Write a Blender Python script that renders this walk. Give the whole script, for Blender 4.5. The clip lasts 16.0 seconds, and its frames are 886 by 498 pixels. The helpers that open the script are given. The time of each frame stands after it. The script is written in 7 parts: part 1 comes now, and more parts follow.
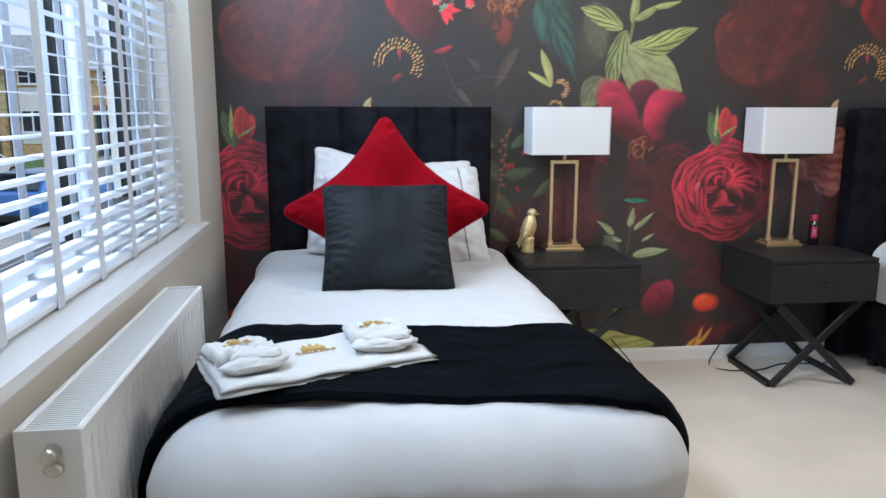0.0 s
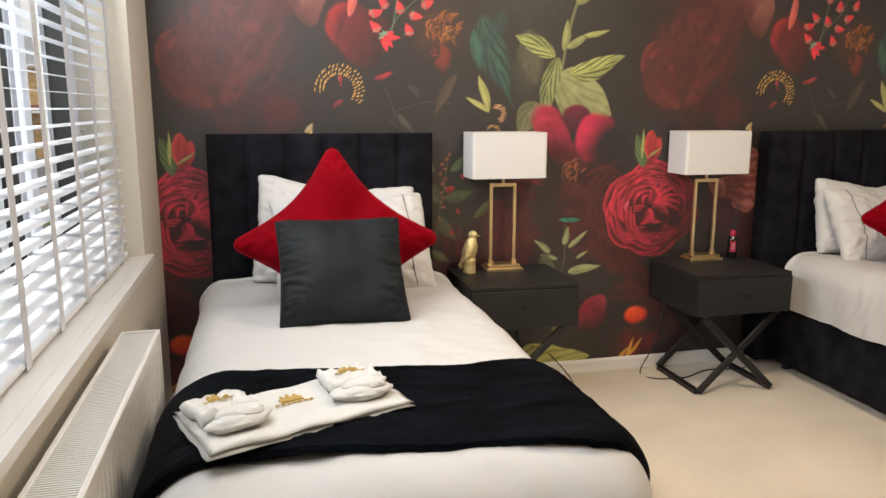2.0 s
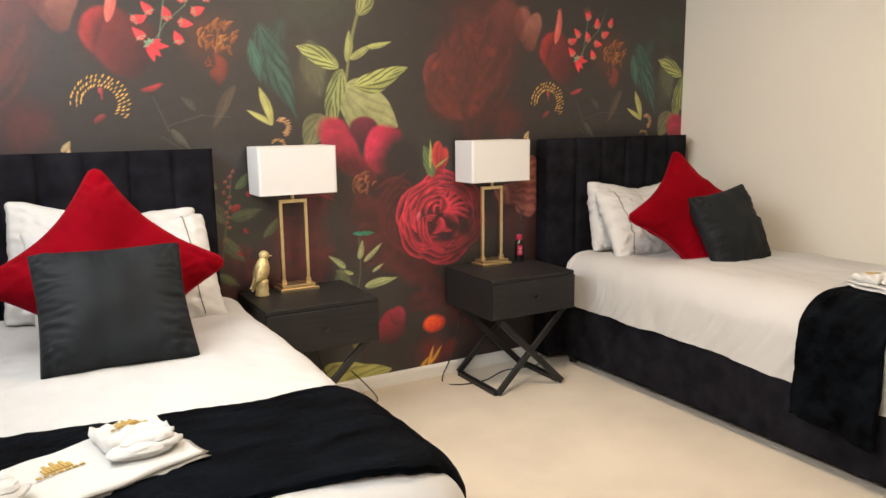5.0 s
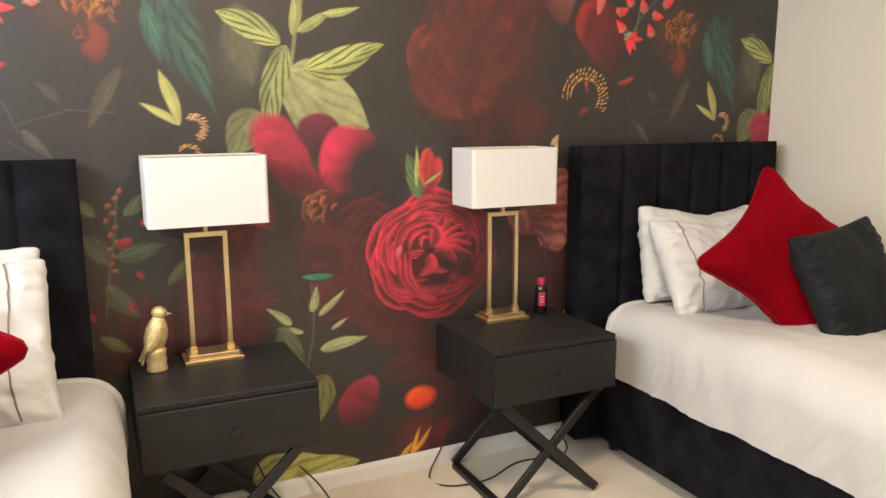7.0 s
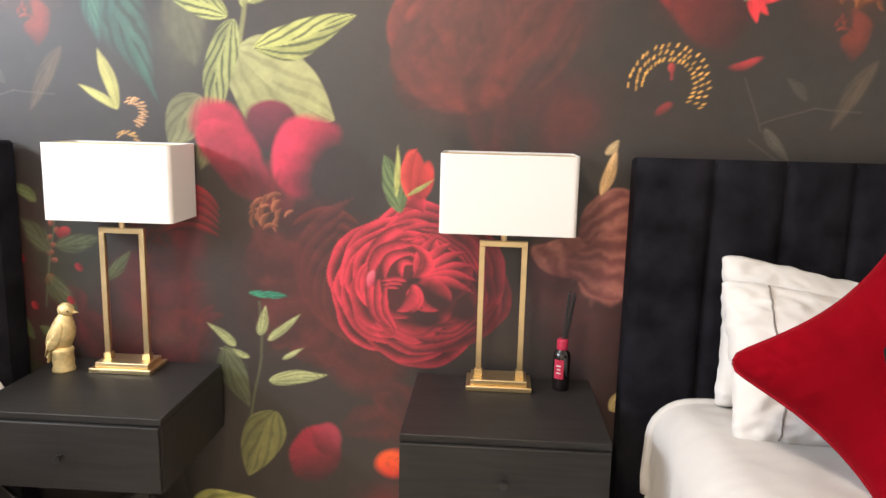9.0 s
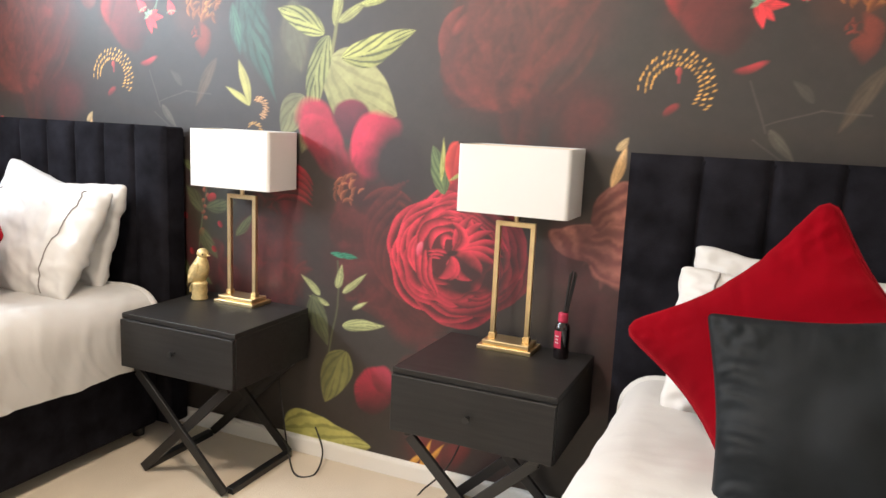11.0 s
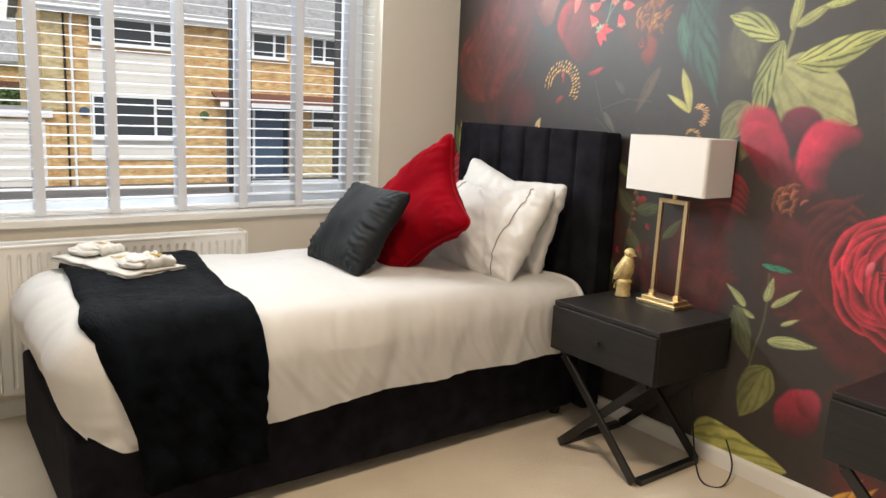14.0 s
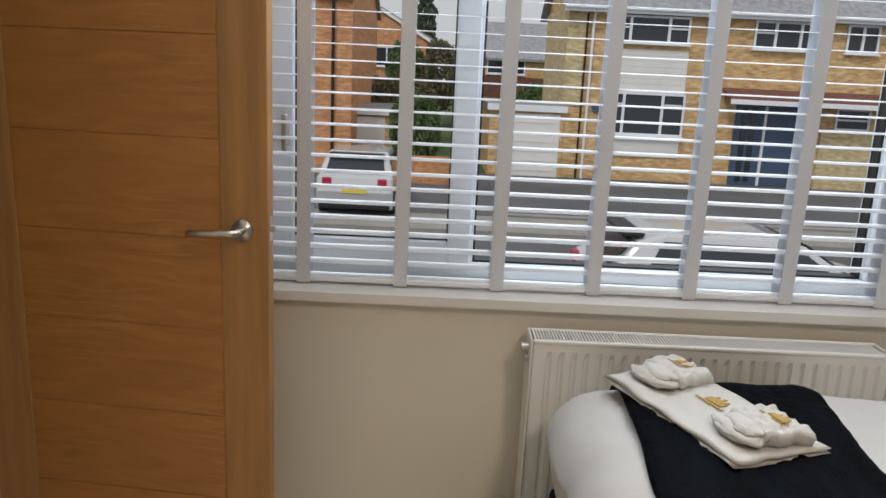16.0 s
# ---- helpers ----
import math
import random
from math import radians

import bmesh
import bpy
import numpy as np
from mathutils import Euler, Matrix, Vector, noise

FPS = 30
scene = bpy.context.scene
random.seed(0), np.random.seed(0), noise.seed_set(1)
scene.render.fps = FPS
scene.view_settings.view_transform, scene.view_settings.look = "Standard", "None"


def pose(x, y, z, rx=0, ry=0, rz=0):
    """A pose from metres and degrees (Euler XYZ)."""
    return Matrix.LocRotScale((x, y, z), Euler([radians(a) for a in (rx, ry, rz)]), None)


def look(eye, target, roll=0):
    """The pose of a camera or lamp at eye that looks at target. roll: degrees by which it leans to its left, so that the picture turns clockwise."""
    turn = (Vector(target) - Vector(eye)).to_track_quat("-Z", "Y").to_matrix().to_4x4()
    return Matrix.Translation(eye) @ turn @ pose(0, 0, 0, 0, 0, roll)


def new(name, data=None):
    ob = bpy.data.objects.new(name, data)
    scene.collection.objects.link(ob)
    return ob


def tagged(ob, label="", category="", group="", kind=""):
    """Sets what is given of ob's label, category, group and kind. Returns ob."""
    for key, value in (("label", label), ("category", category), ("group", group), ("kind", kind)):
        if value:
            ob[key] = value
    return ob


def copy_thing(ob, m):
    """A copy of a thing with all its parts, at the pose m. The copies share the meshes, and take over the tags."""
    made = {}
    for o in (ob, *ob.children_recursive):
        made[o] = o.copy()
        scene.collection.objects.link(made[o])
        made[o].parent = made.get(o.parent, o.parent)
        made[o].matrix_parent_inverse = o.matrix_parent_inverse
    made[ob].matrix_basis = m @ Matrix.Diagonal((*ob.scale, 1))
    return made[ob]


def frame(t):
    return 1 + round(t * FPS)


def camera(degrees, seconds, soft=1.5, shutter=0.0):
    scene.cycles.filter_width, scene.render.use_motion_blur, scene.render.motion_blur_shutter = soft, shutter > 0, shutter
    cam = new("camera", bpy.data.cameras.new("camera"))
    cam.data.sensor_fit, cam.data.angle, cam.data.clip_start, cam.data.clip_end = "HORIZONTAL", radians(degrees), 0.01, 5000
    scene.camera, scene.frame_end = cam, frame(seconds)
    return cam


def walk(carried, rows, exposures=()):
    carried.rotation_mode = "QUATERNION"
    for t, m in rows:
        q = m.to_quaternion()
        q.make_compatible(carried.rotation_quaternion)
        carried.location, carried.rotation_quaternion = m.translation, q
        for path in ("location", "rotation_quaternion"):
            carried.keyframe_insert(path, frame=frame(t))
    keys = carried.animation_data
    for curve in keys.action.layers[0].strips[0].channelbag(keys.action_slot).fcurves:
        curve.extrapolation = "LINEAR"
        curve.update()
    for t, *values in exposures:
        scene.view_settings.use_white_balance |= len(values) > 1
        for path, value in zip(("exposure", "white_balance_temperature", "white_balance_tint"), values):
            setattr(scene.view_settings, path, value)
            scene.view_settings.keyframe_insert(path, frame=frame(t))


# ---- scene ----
cam = camera(61.7, 16.0)
PATH = [
    (0, (0.595, 0.009, 1.189), (0.833, 1.961, 0.822), 0.1),
    (0.5, (0.583, 0.031, 1.17), (0.775, 1.989, 0.811), 0.1),
    (1, (0.535, 0.03, 1.197), (0.688, 1.993, 0.847), 0.2),
    (1.5, (0.468, -0.023, 1.258), (0.633, 1.94, 0.912), 0.3),
    (2, (0.472, -0.012, 1.31), (0.93, 1.899, 0.937), 0.1),
    (2.5, (0.444, 0.006, 1.277), (1.298, 1.779, 0.923), -0.6),
    (3, (0.381, -0.018, 1.257), (1.373, 1.685, 0.915), -0.9),
    (5.5, (0.584, 0.177, 1.318), (1.543, 1.897, 0.97), -0.5),
    (6, (0.712, 0.436, 1.318), (1.634, 2.175, 0.963), -0.3),
    (6.5, (0.915, 0.666, 1.303), (1.812, 2.418, 0.952), -0.3),
    (7, (1.216, 0.89, 1.322), (2.064, 2.666, 0.965), -0.2),
    (7.5, (1.558, 1.03, 1.332), (2.359, 2.825, 0.962), 0.1),
    (8, (1.929, 1.103, 1.311), (2.623, 2.947, 0.969), -0.1),
    (8.5, (2.242, 1.241, 1.283), (2.656, 3.168, 0.941), 0.5),
    (9, (2.523, 1.266, 1.293), (2.4, 3.232, 0.943), 1.4),
    (9.2, (2.669, 1.221, 1.321), (2.327, 3.159, 0.963), 1.6),
    (11.3, (3.292, 1.061, 1.264), (2.429, 2.831, 0.915), 2.7),
    (11.5, (3.305, 1.064, 1.29), (2.374, 2.795, 0.92), 2.7),
    (12, (3.275, 1.005, 1.243), (2.198, 2.654, 0.898), 2.8),
    (12.5, (3.256, 0.972, 1.267), (2.042, 2.518, 0.9), 2.9),
    (13, (3.2, 0.905, 1.218), (1.876, 2.365, 0.882), 3.1),
    (13.5, (3.24, 0.905, 1.235), (1.774, 2.221, 0.888), 3.0),
    (14, (3.211, 0.89, 1.268), (1.636, 2.064, 0.895), 2.7),
    (14.5, (3.15, 0.915, 1.287), (1.425, 1.852, 0.903), 2.6),
    (15, (2.914, 0.903, 1.315), (1.084, 1.595, 0.898), 2.9),
    (15.5, (2.49, 0.925, 1.328), (0.575, 1.312, 0.899), 2.3),
    (16, (1.999, 0.895, 1.358), (0.05, 0.907, 0.909), 2.7),
]
EXPOSURES = [(0.0, -0.38, 5350, 8), (0.5, -0.34, 6100, 11), (1.0, -0.36, 6700, 12), (1.5, -0.42, 7000, 12), (3.0, -0.20, 7100, 12), (6.0, -0.08, 7200, 12), (8.0, 0.27, 6800, 12), (9.0, 0.45, 6500, 12),
             (11.5, 0.42, 6400, 10), (12.5, 0.38, 6100, 8), (13.0, 0.15, 5950, 6), (14.0, -0.15, 6900, 10), (15.0, -0.45, 7000, 12), (16.0, -0.93, 6550, 10)]
walk(cam, [(t, look(eye, target, roll)) for t, eye, target, roll in PATH], EXPOSURES)

# ---- light ----
SUN_UP, SUN_TURN = radians(50), radians(60)
world = bpy.data.worlds.new("sky")
world.use_nodes = True
scene.world = world
sky = world.node_tree.nodes.new("ShaderNodeTexSky")
sky.sky_type, sky.sun_disc = "NISHITA", False
sky.sun_elevation, sky.sun_rotation = SUN_UP, SUN_TURN
sky.air_density, sky.dust_density = 1.0, 6.0
background = world.node_tree.nodes["Background"]
overcast = world.node_tree.nodes.new("ShaderNodeMix")
overcast.data_type = "RGBA"
overcast.inputs["Factor"].default_value = 0.75
overcast.inputs["B"].default_value = (11.0, 11.3, 11.7, 1)
world.node_tree.links.new(sky.outputs[0], overcast.inputs["A"])
world.node_tree.links.new(overcast.outputs["Result"], background.inputs[0])
background.inputs[1].default_value = 0.15
sun = new("sun", bpy.data.lights.new("sun", "SUN"))
sun.data.energy, sun.data.angle, sun.data.color = 2.6, radians(12), (1.0, 0.98, 0.95)
sun.matrix_world = look((0, 0, 30), (-20, 12, 0))


def area(name, m, w, h, power, colour):
    lamp = new(name, bpy.data.lights.new(name, "AREA"))
    lamp.data.shape, lamp.data.size, lamp.data.size_y = "RECTANGLE", w, h
    lamp.data.energy, lamp.data.color = power, colour
    lamp.matrix_world = m
    return lamp


area("window_light", look((0.0, 1.6, 1.95), (2.0, 1.6, 1.90)), 2.36, 0.28, 62, (0.84, 0.92, 1.0))
area("sky_light", look((-0.75, 1.6, 2.4), (-0.05, 1.6, 1.1)), 2.4, 0.6, 66, (0.84, 0.92, 1.0))

area("ceiling_lamp", look((2.0, 1.75, 2.36), (2.0, 1.75, 0)), 0.35, 0.35, 33, (1.0, 0.82, 0.64))


# ---- materials ----
def shader(name, colour=(0.5, 0.5, 0.5), rough=0.5, metal=0.0, noise_scale=0.0, spread=0.1, bump=0.0, bump_scale=200.0, stretch=(1, 1, 1), sheen=0.0, coat=0.0, gloss=0.5, twist=0.0):
    mat = bpy.data.materials.new(name)
    mat.use_nodes = True
    tree = mat.node_tree
    bsdf = tree.nodes["Principled BSDF"]
    bsdf.inputs["Base Color"].default_value = (*colour, 1)
    bsdf.inputs["Roughness"].default_value = rough
    bsdf.inputs["Metallic"].default_value = metal
    if sheen:
        bsdf.inputs["Sheen Weight"].default_value = sheen
        bsdf.inputs["Sheen Roughness"].default_value = 0.4
        bsdf.inputs["Sheen Tint"].default_value = (*[min(1, 0.03 + c * 3) for c in colour], 1)
    bsdf.inputs["Specular IOR Level"].default_value = gloss
    if coat:
        bsdf.inputs["Coat Weight"].default_value = coat
    if noise_scale or bump:
        coords = tree.nodes.new("ShaderNodeTexCoord")
        mapping = tree.nodes.new("ShaderNodeMapping")
        mapping.inputs["Scale"].default_value = stretch
        tree.links.new(coords.outputs["Object"], mapping.inputs[0])
    if noise_scale:
        tex = tree.nodes.new("ShaderNodeTexNoise")
        tex.inputs["Scale"].default_value, tex.inputs["Detail"].default_value, tex.inputs["Distortion"].default_value = noise_scale, 5, twist
        tree.links.new(mapping.outputs[0], tex.inputs["Vector"])
        ramp = tree.nodes.new("ShaderNodeMapRange")
        ramp.inputs["From Min"].default_value, ramp.inputs["From Max"].default_value = 0.3, 0.7
        ramp.inputs["To Min"].default_value, ramp.inputs["To Max"].default_value = 1 - spread, 1 + spread
        tree.links.new(tex.outputs[0], ramp.inputs["Value"])
        scale = tree.nodes.new("ShaderNodeVectorMath")
        scale.operation = "SCALE"
        scale.inputs[0].default_value = colour
        tree.links.new(ramp.outputs[0], scale.inputs["Scale"])
        tree.links.new(scale.outputs[0], bsdf.inputs["Base Color"])
    if bump:
        fine = tree.nodes.new("ShaderNodeTexNoise")
        fine.inputs["Scale"].default_value, fine.inputs["Detail"].default_value = bump_scale, 4
        tree.links.new(mapping.outputs[0], fine.inputs["Vector"])
        node = tree.nodes.new("ShaderNodeBump")
        node.inputs["Strength"].default_value, node.inputs["Distance"].default_value = bump, 0.004
        tree.links.new(fine.outputs[0], node.inputs["Height"])
        tree.links.new(node.outputs[0], bsdf.inputs["Normal"])
    return mat


PAINT = shader("wall_paint", (0.76, 0.715, 0.625), 0.7, noise_scale=1.5, spread=0.02, bump=0.08, bump_scale=160)
CEILING = shader("ceiling_paint", (0.82, 0.81, 0.78), 0.8, noise_scale=1.2, spread=0.02)
GLOSS = shader("white_gloss", (0.80, 0.79, 0.76), 0.3, noise_scale=3, spread=0.02)
UPVC = shader("white_plastic", (0.84, 0.88, 0.93), 0.25, noise_scale=3, spread=0.02)
BLIND = shader("blind_white", (0.83, 0.86, 0.90), 0.4, noise_scale=6, spread=0.03)
TAPE = shader("tape_cloth", (0.70, 0.73, 0.79), 0.9, bump=0.3, bump_scale=900)
CARPET = shader("cream_carpet", (0.70, 0.61, 0.485), 0.95, noise_scale=3, spread=0.08, bump=0.9, bump_scale=260, sheen=0.2)
OAK = shader("oak_veneer", (0.42, 0.215, 0.075), 0.42, noise_scale=3.0, spread=0.18, bump=0.1, bump_scale=60, stretch=(10, 10, 0.8))
OAK_CROSS = shader("oak_veneer_cross", (0.43, 0.190, 0.050), 0.42, noise_scale=2.0, spread=0.13, twist=1.6, bump=0.1, bump_scale=50, stretch=(1.6, 1.6, 9))
STEEL = shader("satin_steel", (0.62, 0.60, 0.57), 0.28, 1.0)
BLACKWOOD = shader("black_woodgrain", (0.0190, 0.0182, 0.0180), 0.5, gloss=0.28, noise_scale=6, spread=0.25, bump=0.12, bump_scale=40, stretch=(1, 14, 14))
BLACKMETAL = shader("black_metal", (0.012, 0.012, 0.013), 0.4, bump=0.05)
BRASS = shader("brushed_brass", (0.80, 0.63, 0.36), 0.33, 1.0, noise_scale=30, spread=0.06)
GOLD = shader("gold_paint", (0.70, 0.55, 0.27), 0.5, 0.5, noise_scale=60, spread=0.2, bump=0.3, bump_scale=120)
SHADE = shader("shade_linen", (0.70, 0.69, 0.675), 0.85, bump=0.2, bump_scale=700)
VELVET_BLACK = shader("black_velvet", (0.0112, 0.0108, 0.0145), 0.85, gloss=0.06, noise_scale=13, spread=0.5, bump=0.35, bump_scale=300, sheen=0.045)
VELVET_RED = shader("red_velvet", (0.19, 0.0012, 0.006), 0.9, gloss=0.04, noise_scale=4, spread=0.22, bump=0.25, bump_scale=500, sheen=0.5)
VELVET_GREY = shader("charcoal_velvet", (0.0125, 0.0150, 0.0175), 0.62, gloss=0.15, noise_scale=9, spread=0.3, bump=0.12, bump_scale=500, sheen=0.08)
PIPING = shader("red_piping", (0.22, 0.003, 0.010), 0.8, gloss=0.1)
COTTON = shader("white_cotton", (0.55, 0.542, 0.53), 0.85, noise_scale=2, spread=0.02, bump=0.15, bump_scale=60)
PILLOWCASE = shader("pillow_cotton", (0.62, 0.612, 0.60), 0.85, noise_scale=3, spread=0.02, bump=0.15, bump_scale=50)
FUR = shader("black_fur", (0.0022, 0.0032, 0.0048), 0.62, gloss=0.03, noise_scale=16, spread=0.9, bump=0.7, bump_scale=170, stretch=(0.35, 1, 1))
TOWEL = shader("white_towelling", (0.64, 0.63, 0.60), 0.95, bump=0.6, bump_scale=420, sheen=0.3)
THREAD = shader("gold_thread", (0.55, 0.36, 0.10), 0.5, 0.3, bump=0.5, bump_scale=900)
GREYCORD = shader("grey_cord", (0.22, 0.20, 0.19), 0.8)
RUBBER = shader("black_rubber", (0.015, 0.015, 0.015), 0.5)


def figured(mat, centre, pale):
    """Pale cathedral arcs of grain, in patches, over a veneer."""
    tree = mat.node_tree
    bsdf = tree.nodes["Principled BSDF"]
    under = bsdf.inputs["Base Color"].links[0].from_socket
    coords, mapping, wave = tree.nodes.new("ShaderNodeTexCoord"), tree.nodes.new("ShaderNodeMapping"), tree.nodes.new("ShaderNodeTexWave")
    mapping.inputs["Location"].default_value, mapping.inputs["Scale"].default_value = centre, (0.35, 0.35, 1.4)
    wave.wave_type, wave.rings_direction = "RINGS", "SPHERICAL"
    wave.inputs["Scale"].default_value, wave.inputs["Distortion"].default_value, wave.inputs["Detail"].default_value, wave.inputs["Detail Scale"].default_value = 9.0, 7.0, 3.0, 2.0
    patch = tree.nodes.new("ShaderNodeTexNoise")
    patch.inputs["Scale"].default_value = 3.4
    line, where, both, mix = (tree.nodes.new(n) for n in ("ShaderNodeMapRange", "ShaderNodeMapRange", "ShaderNodeMath", "ShaderNodeMix"))
    line.inputs["From Min"].default_value, line.inputs["From Max"].default_value = 0.80, 1.0
    where.inputs["From Min"].default_value, where.inputs["From Max"].default_value, where.inputs["To Max"].default_value = 0.52, 0.66, 0.30
    both.operation, mix.data_type = "MULTIPLY", "RGBA"
    mix.inputs["B"].default_value = (*pale, 1)
    for a, b in ((coords.outputs["Object"], mapping.inputs[0]), (mapping.outputs[0], wave.inputs["Vector"]), (coords.outputs["Object"], patch.inputs["Vector"]), (wave.outputs["Fac"], line.inputs["Value"]), (patch.outputs[0], where.inputs["Value"]),
                 (line.outputs[0], both.inputs[0]), (where.outputs[0], both.inputs[1]), (both.outputs[0], mix.inputs["Factor"]), (under, mix.inputs["A"]), (mix.outputs["Result"], bsdf.inputs["Base Color"])):
        tree.links.new(a, b)


figured(OAK_CROSS, (0.1, 0.0, 0.3), (0.62, 0.36, 0.14))
ROOM_GLASS = bpy.data.materials.new("clear_glass")
ROOM_GLASS.use_nodes = True
ROOM_GLASS.node_tree.nodes["Principled BSDF"].inputs["Transmission Weight"].default_value = 1.0
ROOM_GLASS.node_tree.nodes["Principled BSDF"].inputs["Roughness"].default_value = 0.0
ROOM_GLASS.node_tree.nodes["Principled BSDF"].inputs["IOR"].default_value = 1.02


# ---- mesh tools ----
def part(name, bm, material, parent=None, label="", smooth=False):
    me = bpy.data.meshes.new(name)
    bm.normal_update()
    bm.to_mesh(me)
    bm.free()
    if smooth:
        me.polygons.foreach_set("use_smooth", [True] * len(me.polygons))
    me.materials.append(material)
    ob = new(name, me)
    if parent:
        ob.parent = parent
        ob.matrix_parent_inverse = parent.matrix_world.inverted()
    if label:
        ob["label"] = label
    return ob


def box(bm, a, b, bevel=0.0, m=None, segments=1):
    """An axis-aligned box from corner a to corner b, bevelled."""
    made = bmesh.ops.create_cube(bm, size=1)["verts"]
    size, mid = [b[i] - a[i] for i in range(3)], [(a[i] + b[i]) / 2 for i in range(3)]
    for v in made:
        v.co = Vector([v.co[i] * size[i] + mid[i] for i in range(3)])
    if bevel:
        edges = {e for v in made for e in v.link_edges}
        done = bmesh.ops.bevel(bm, geom=list(edges), offset=bevel, segments=segments, affect="EDGES", profile=0.5)
        made = done["verts"]
    if m is not None:
        bmesh.ops.transform(bm, matrix=m, verts=made)
    return made


def rod(bm, a, b, r, n=12, r2=None):
    a, b = Vector(a), Vector(b)
    turn = (b - a).to_track_quat("Z", "Y").to_matrix().to_4x4()
    m = Matrix.Translation((a + b) / 2) @ turn
    bmesh.ops.create_cone(bm, cap_ends=True, segments=n, radius1=r, radius2=r if r2 is None else r2, depth=(b - a).length, matrix=m)


def bar(bm, a, b, w, h, bevel=0.002, roll=0.0):
    """A bar of w by h in section from a to b."""
    a, b = Vector(a), Vector(b)
    turn = (b - a).to_track_quat("X", "Z").to_matrix().to_4x4()
    m = Matrix.Translation((a + b) / 2) @ turn @ pose(0, 0, 0, roll)
    l = (b - a).length
    box(bm, (-l / 2, -w / 2, -h / 2), (l / 2, w / 2, h / 2), bevel, m)


def lathe(bm, profile, n=24, m=None, scale=(1, 1)):
    rings = []
    for r, z in profile:
        rings.append([bm.verts.new((r * scale[0] * math.cos(2 * math.pi * i / n), r * scale[1] * math.sin(2 * math.pi * i / n), z)) for i in range(n)])
    for lo, hi in zip(rings, rings[1:]):
        for i in range(n):
            bm.faces.new((lo[i], lo[(i + 1) % n], hi[(i + 1) % n], hi[i]))
    bm.faces.new(list(reversed(rings[0])))
    bm.faces.new(rings[-1])
    if m is not None:
        bmesh.ops.transform(bm, matrix=m, verts=[v for ring in rings for v in ring])


def tube(bm, points, r, n=8):
    """A round tube along a line of points."""
    points = [Vector(p) for p in points]
    rings = []
    up = Vector((0.13, 0.21, 1)).normalized()
    for i, p in enumerate(points):
        way = (points[min(i + 1, len(points) - 1)] - points[max(i - 1, 0)]).normalized()
        side = way.cross(up)
        side = side.normalized() if side.length > 1e-3 else Vector((1, 0, 0))
        top = side.cross(way)
        rings.append([bm.verts.new(p + r * (math.cos(2 * math.pi * k / n) * side + math.sin(2 * math.pi * k / n) * top)) for k in range(n)])
    for lo, hi in zip(rings, rings[1:]):
        for k in range(n):
            bm.faces.new((lo[k], lo[(k + 1) % n], hi[(k + 1) % n], hi[k]))
    bm.faces.new(list(reversed(rings[0])))
    bm.faces.new(rings[-1])


def grid(bm, nu, nv, place, both=0.0):
    """A sheet of nu by nv cells from place(u, v), each 0 to 1."""
    rows = [[bm.verts.new(place(i / nu, j / nv)) for j in range(nv + 1)] for i in range(nu + 1)]
    for i in range(nu):
        for j in range(nv):
            bm.faces.new((rows[i][j], rows[i + 1][j], rows[i + 1][j + 1], rows[i][j + 1]))
    return rows


def thing(name, at=(0, 0, 0), label="", category="", group="", kind=""):
    ob = new(name)
    ob.location = at
    bpy.context.view_layer.update()
    return tagged(ob, label, category, group, kind)


def setting(name, material, boxes, bevel=0.0):
    bm = bmesh.new()
    for a, b in boxes:
        box(bm, a, b, bevel)
    return tagged(part(name, bm, material), kind="structure")


def rumple(x, y, z, size, amount):
    return noise.noise(Vector((x, y, z)) / size) * amount


# ---- the room ----
W, E, N, S, TOP = 0.03, 3.99, 3.30, -0.32, 2.38
WY0, WY1, WZ0, WZ1 = 0.34, 2.835, 0.775, 2.12
setting("floor", CARPET, [((W - 0.3, S - 1.2, -0.12), (E + 0.1, N + 0.1, 0.0))])
ceiling = setting("ceiling", CEILING, [((W - 0.3, S - 1.2, TOP), (E + 0.1, N + 0.1, TOP + 0.15))])
setting("wall_east", PAINT, [((E, S - 1.2, 0), (E + 0.1, N + 0.1, TOP))])
setting("wall_west", PAINT, [
    ((W - 0.3, S - 1.2, 0), (W, WY0, TOP)), ((W - 0.3, WY1, 0), (W, N + 0.1, TOP)),
    ((W - 0.3, WY0, 0), (W, WY1, WZ0 - 0.026)), ((W - 0.3, WY0, WZ1), (W, WY1, TOP))])
setting("wall_south", PAINT, [((1.04, S - 0.12, 0), (E, S, TOP)), ((W, S - 0.12, 2.06), (1.04, S, TOP)), ((W, S - 0.12, 0), (0.13, S, 2.06))])
setting("wall_hall", PAINT, [((W, S - 1.2, 0), (E, S - 1.1, TOP))])


def skirting(name, a, b, inward):
    bm = bmesh.new()
    a, b, n = Vector(a), Vector(b), Vector(inward)
    shape = [(0, 0), (0.015, 0), (0.015, 0.052), (0.012, 0.060), (0.004, 0.065), (0, 0.065)]
    ends = [[bm.verts.new(p + n * d + Vector((0, 0, z))) for d, z in shape] for p in (a, b)]
    for i in range(len(shape)):
        j = (i + 1) % len(shape)
        bm.faces.new((ends[0][i], ends[0][j], ends[1][j], ends[1][i]))
    bm.faces.new(ends[0])
    bm.faces.new(list(reversed(ends[1])))
    bmesh.ops.recalc_face_normals(bm, faces=bm.faces)
    return tagged(part(name, bm, GLOSS), kind="structure")


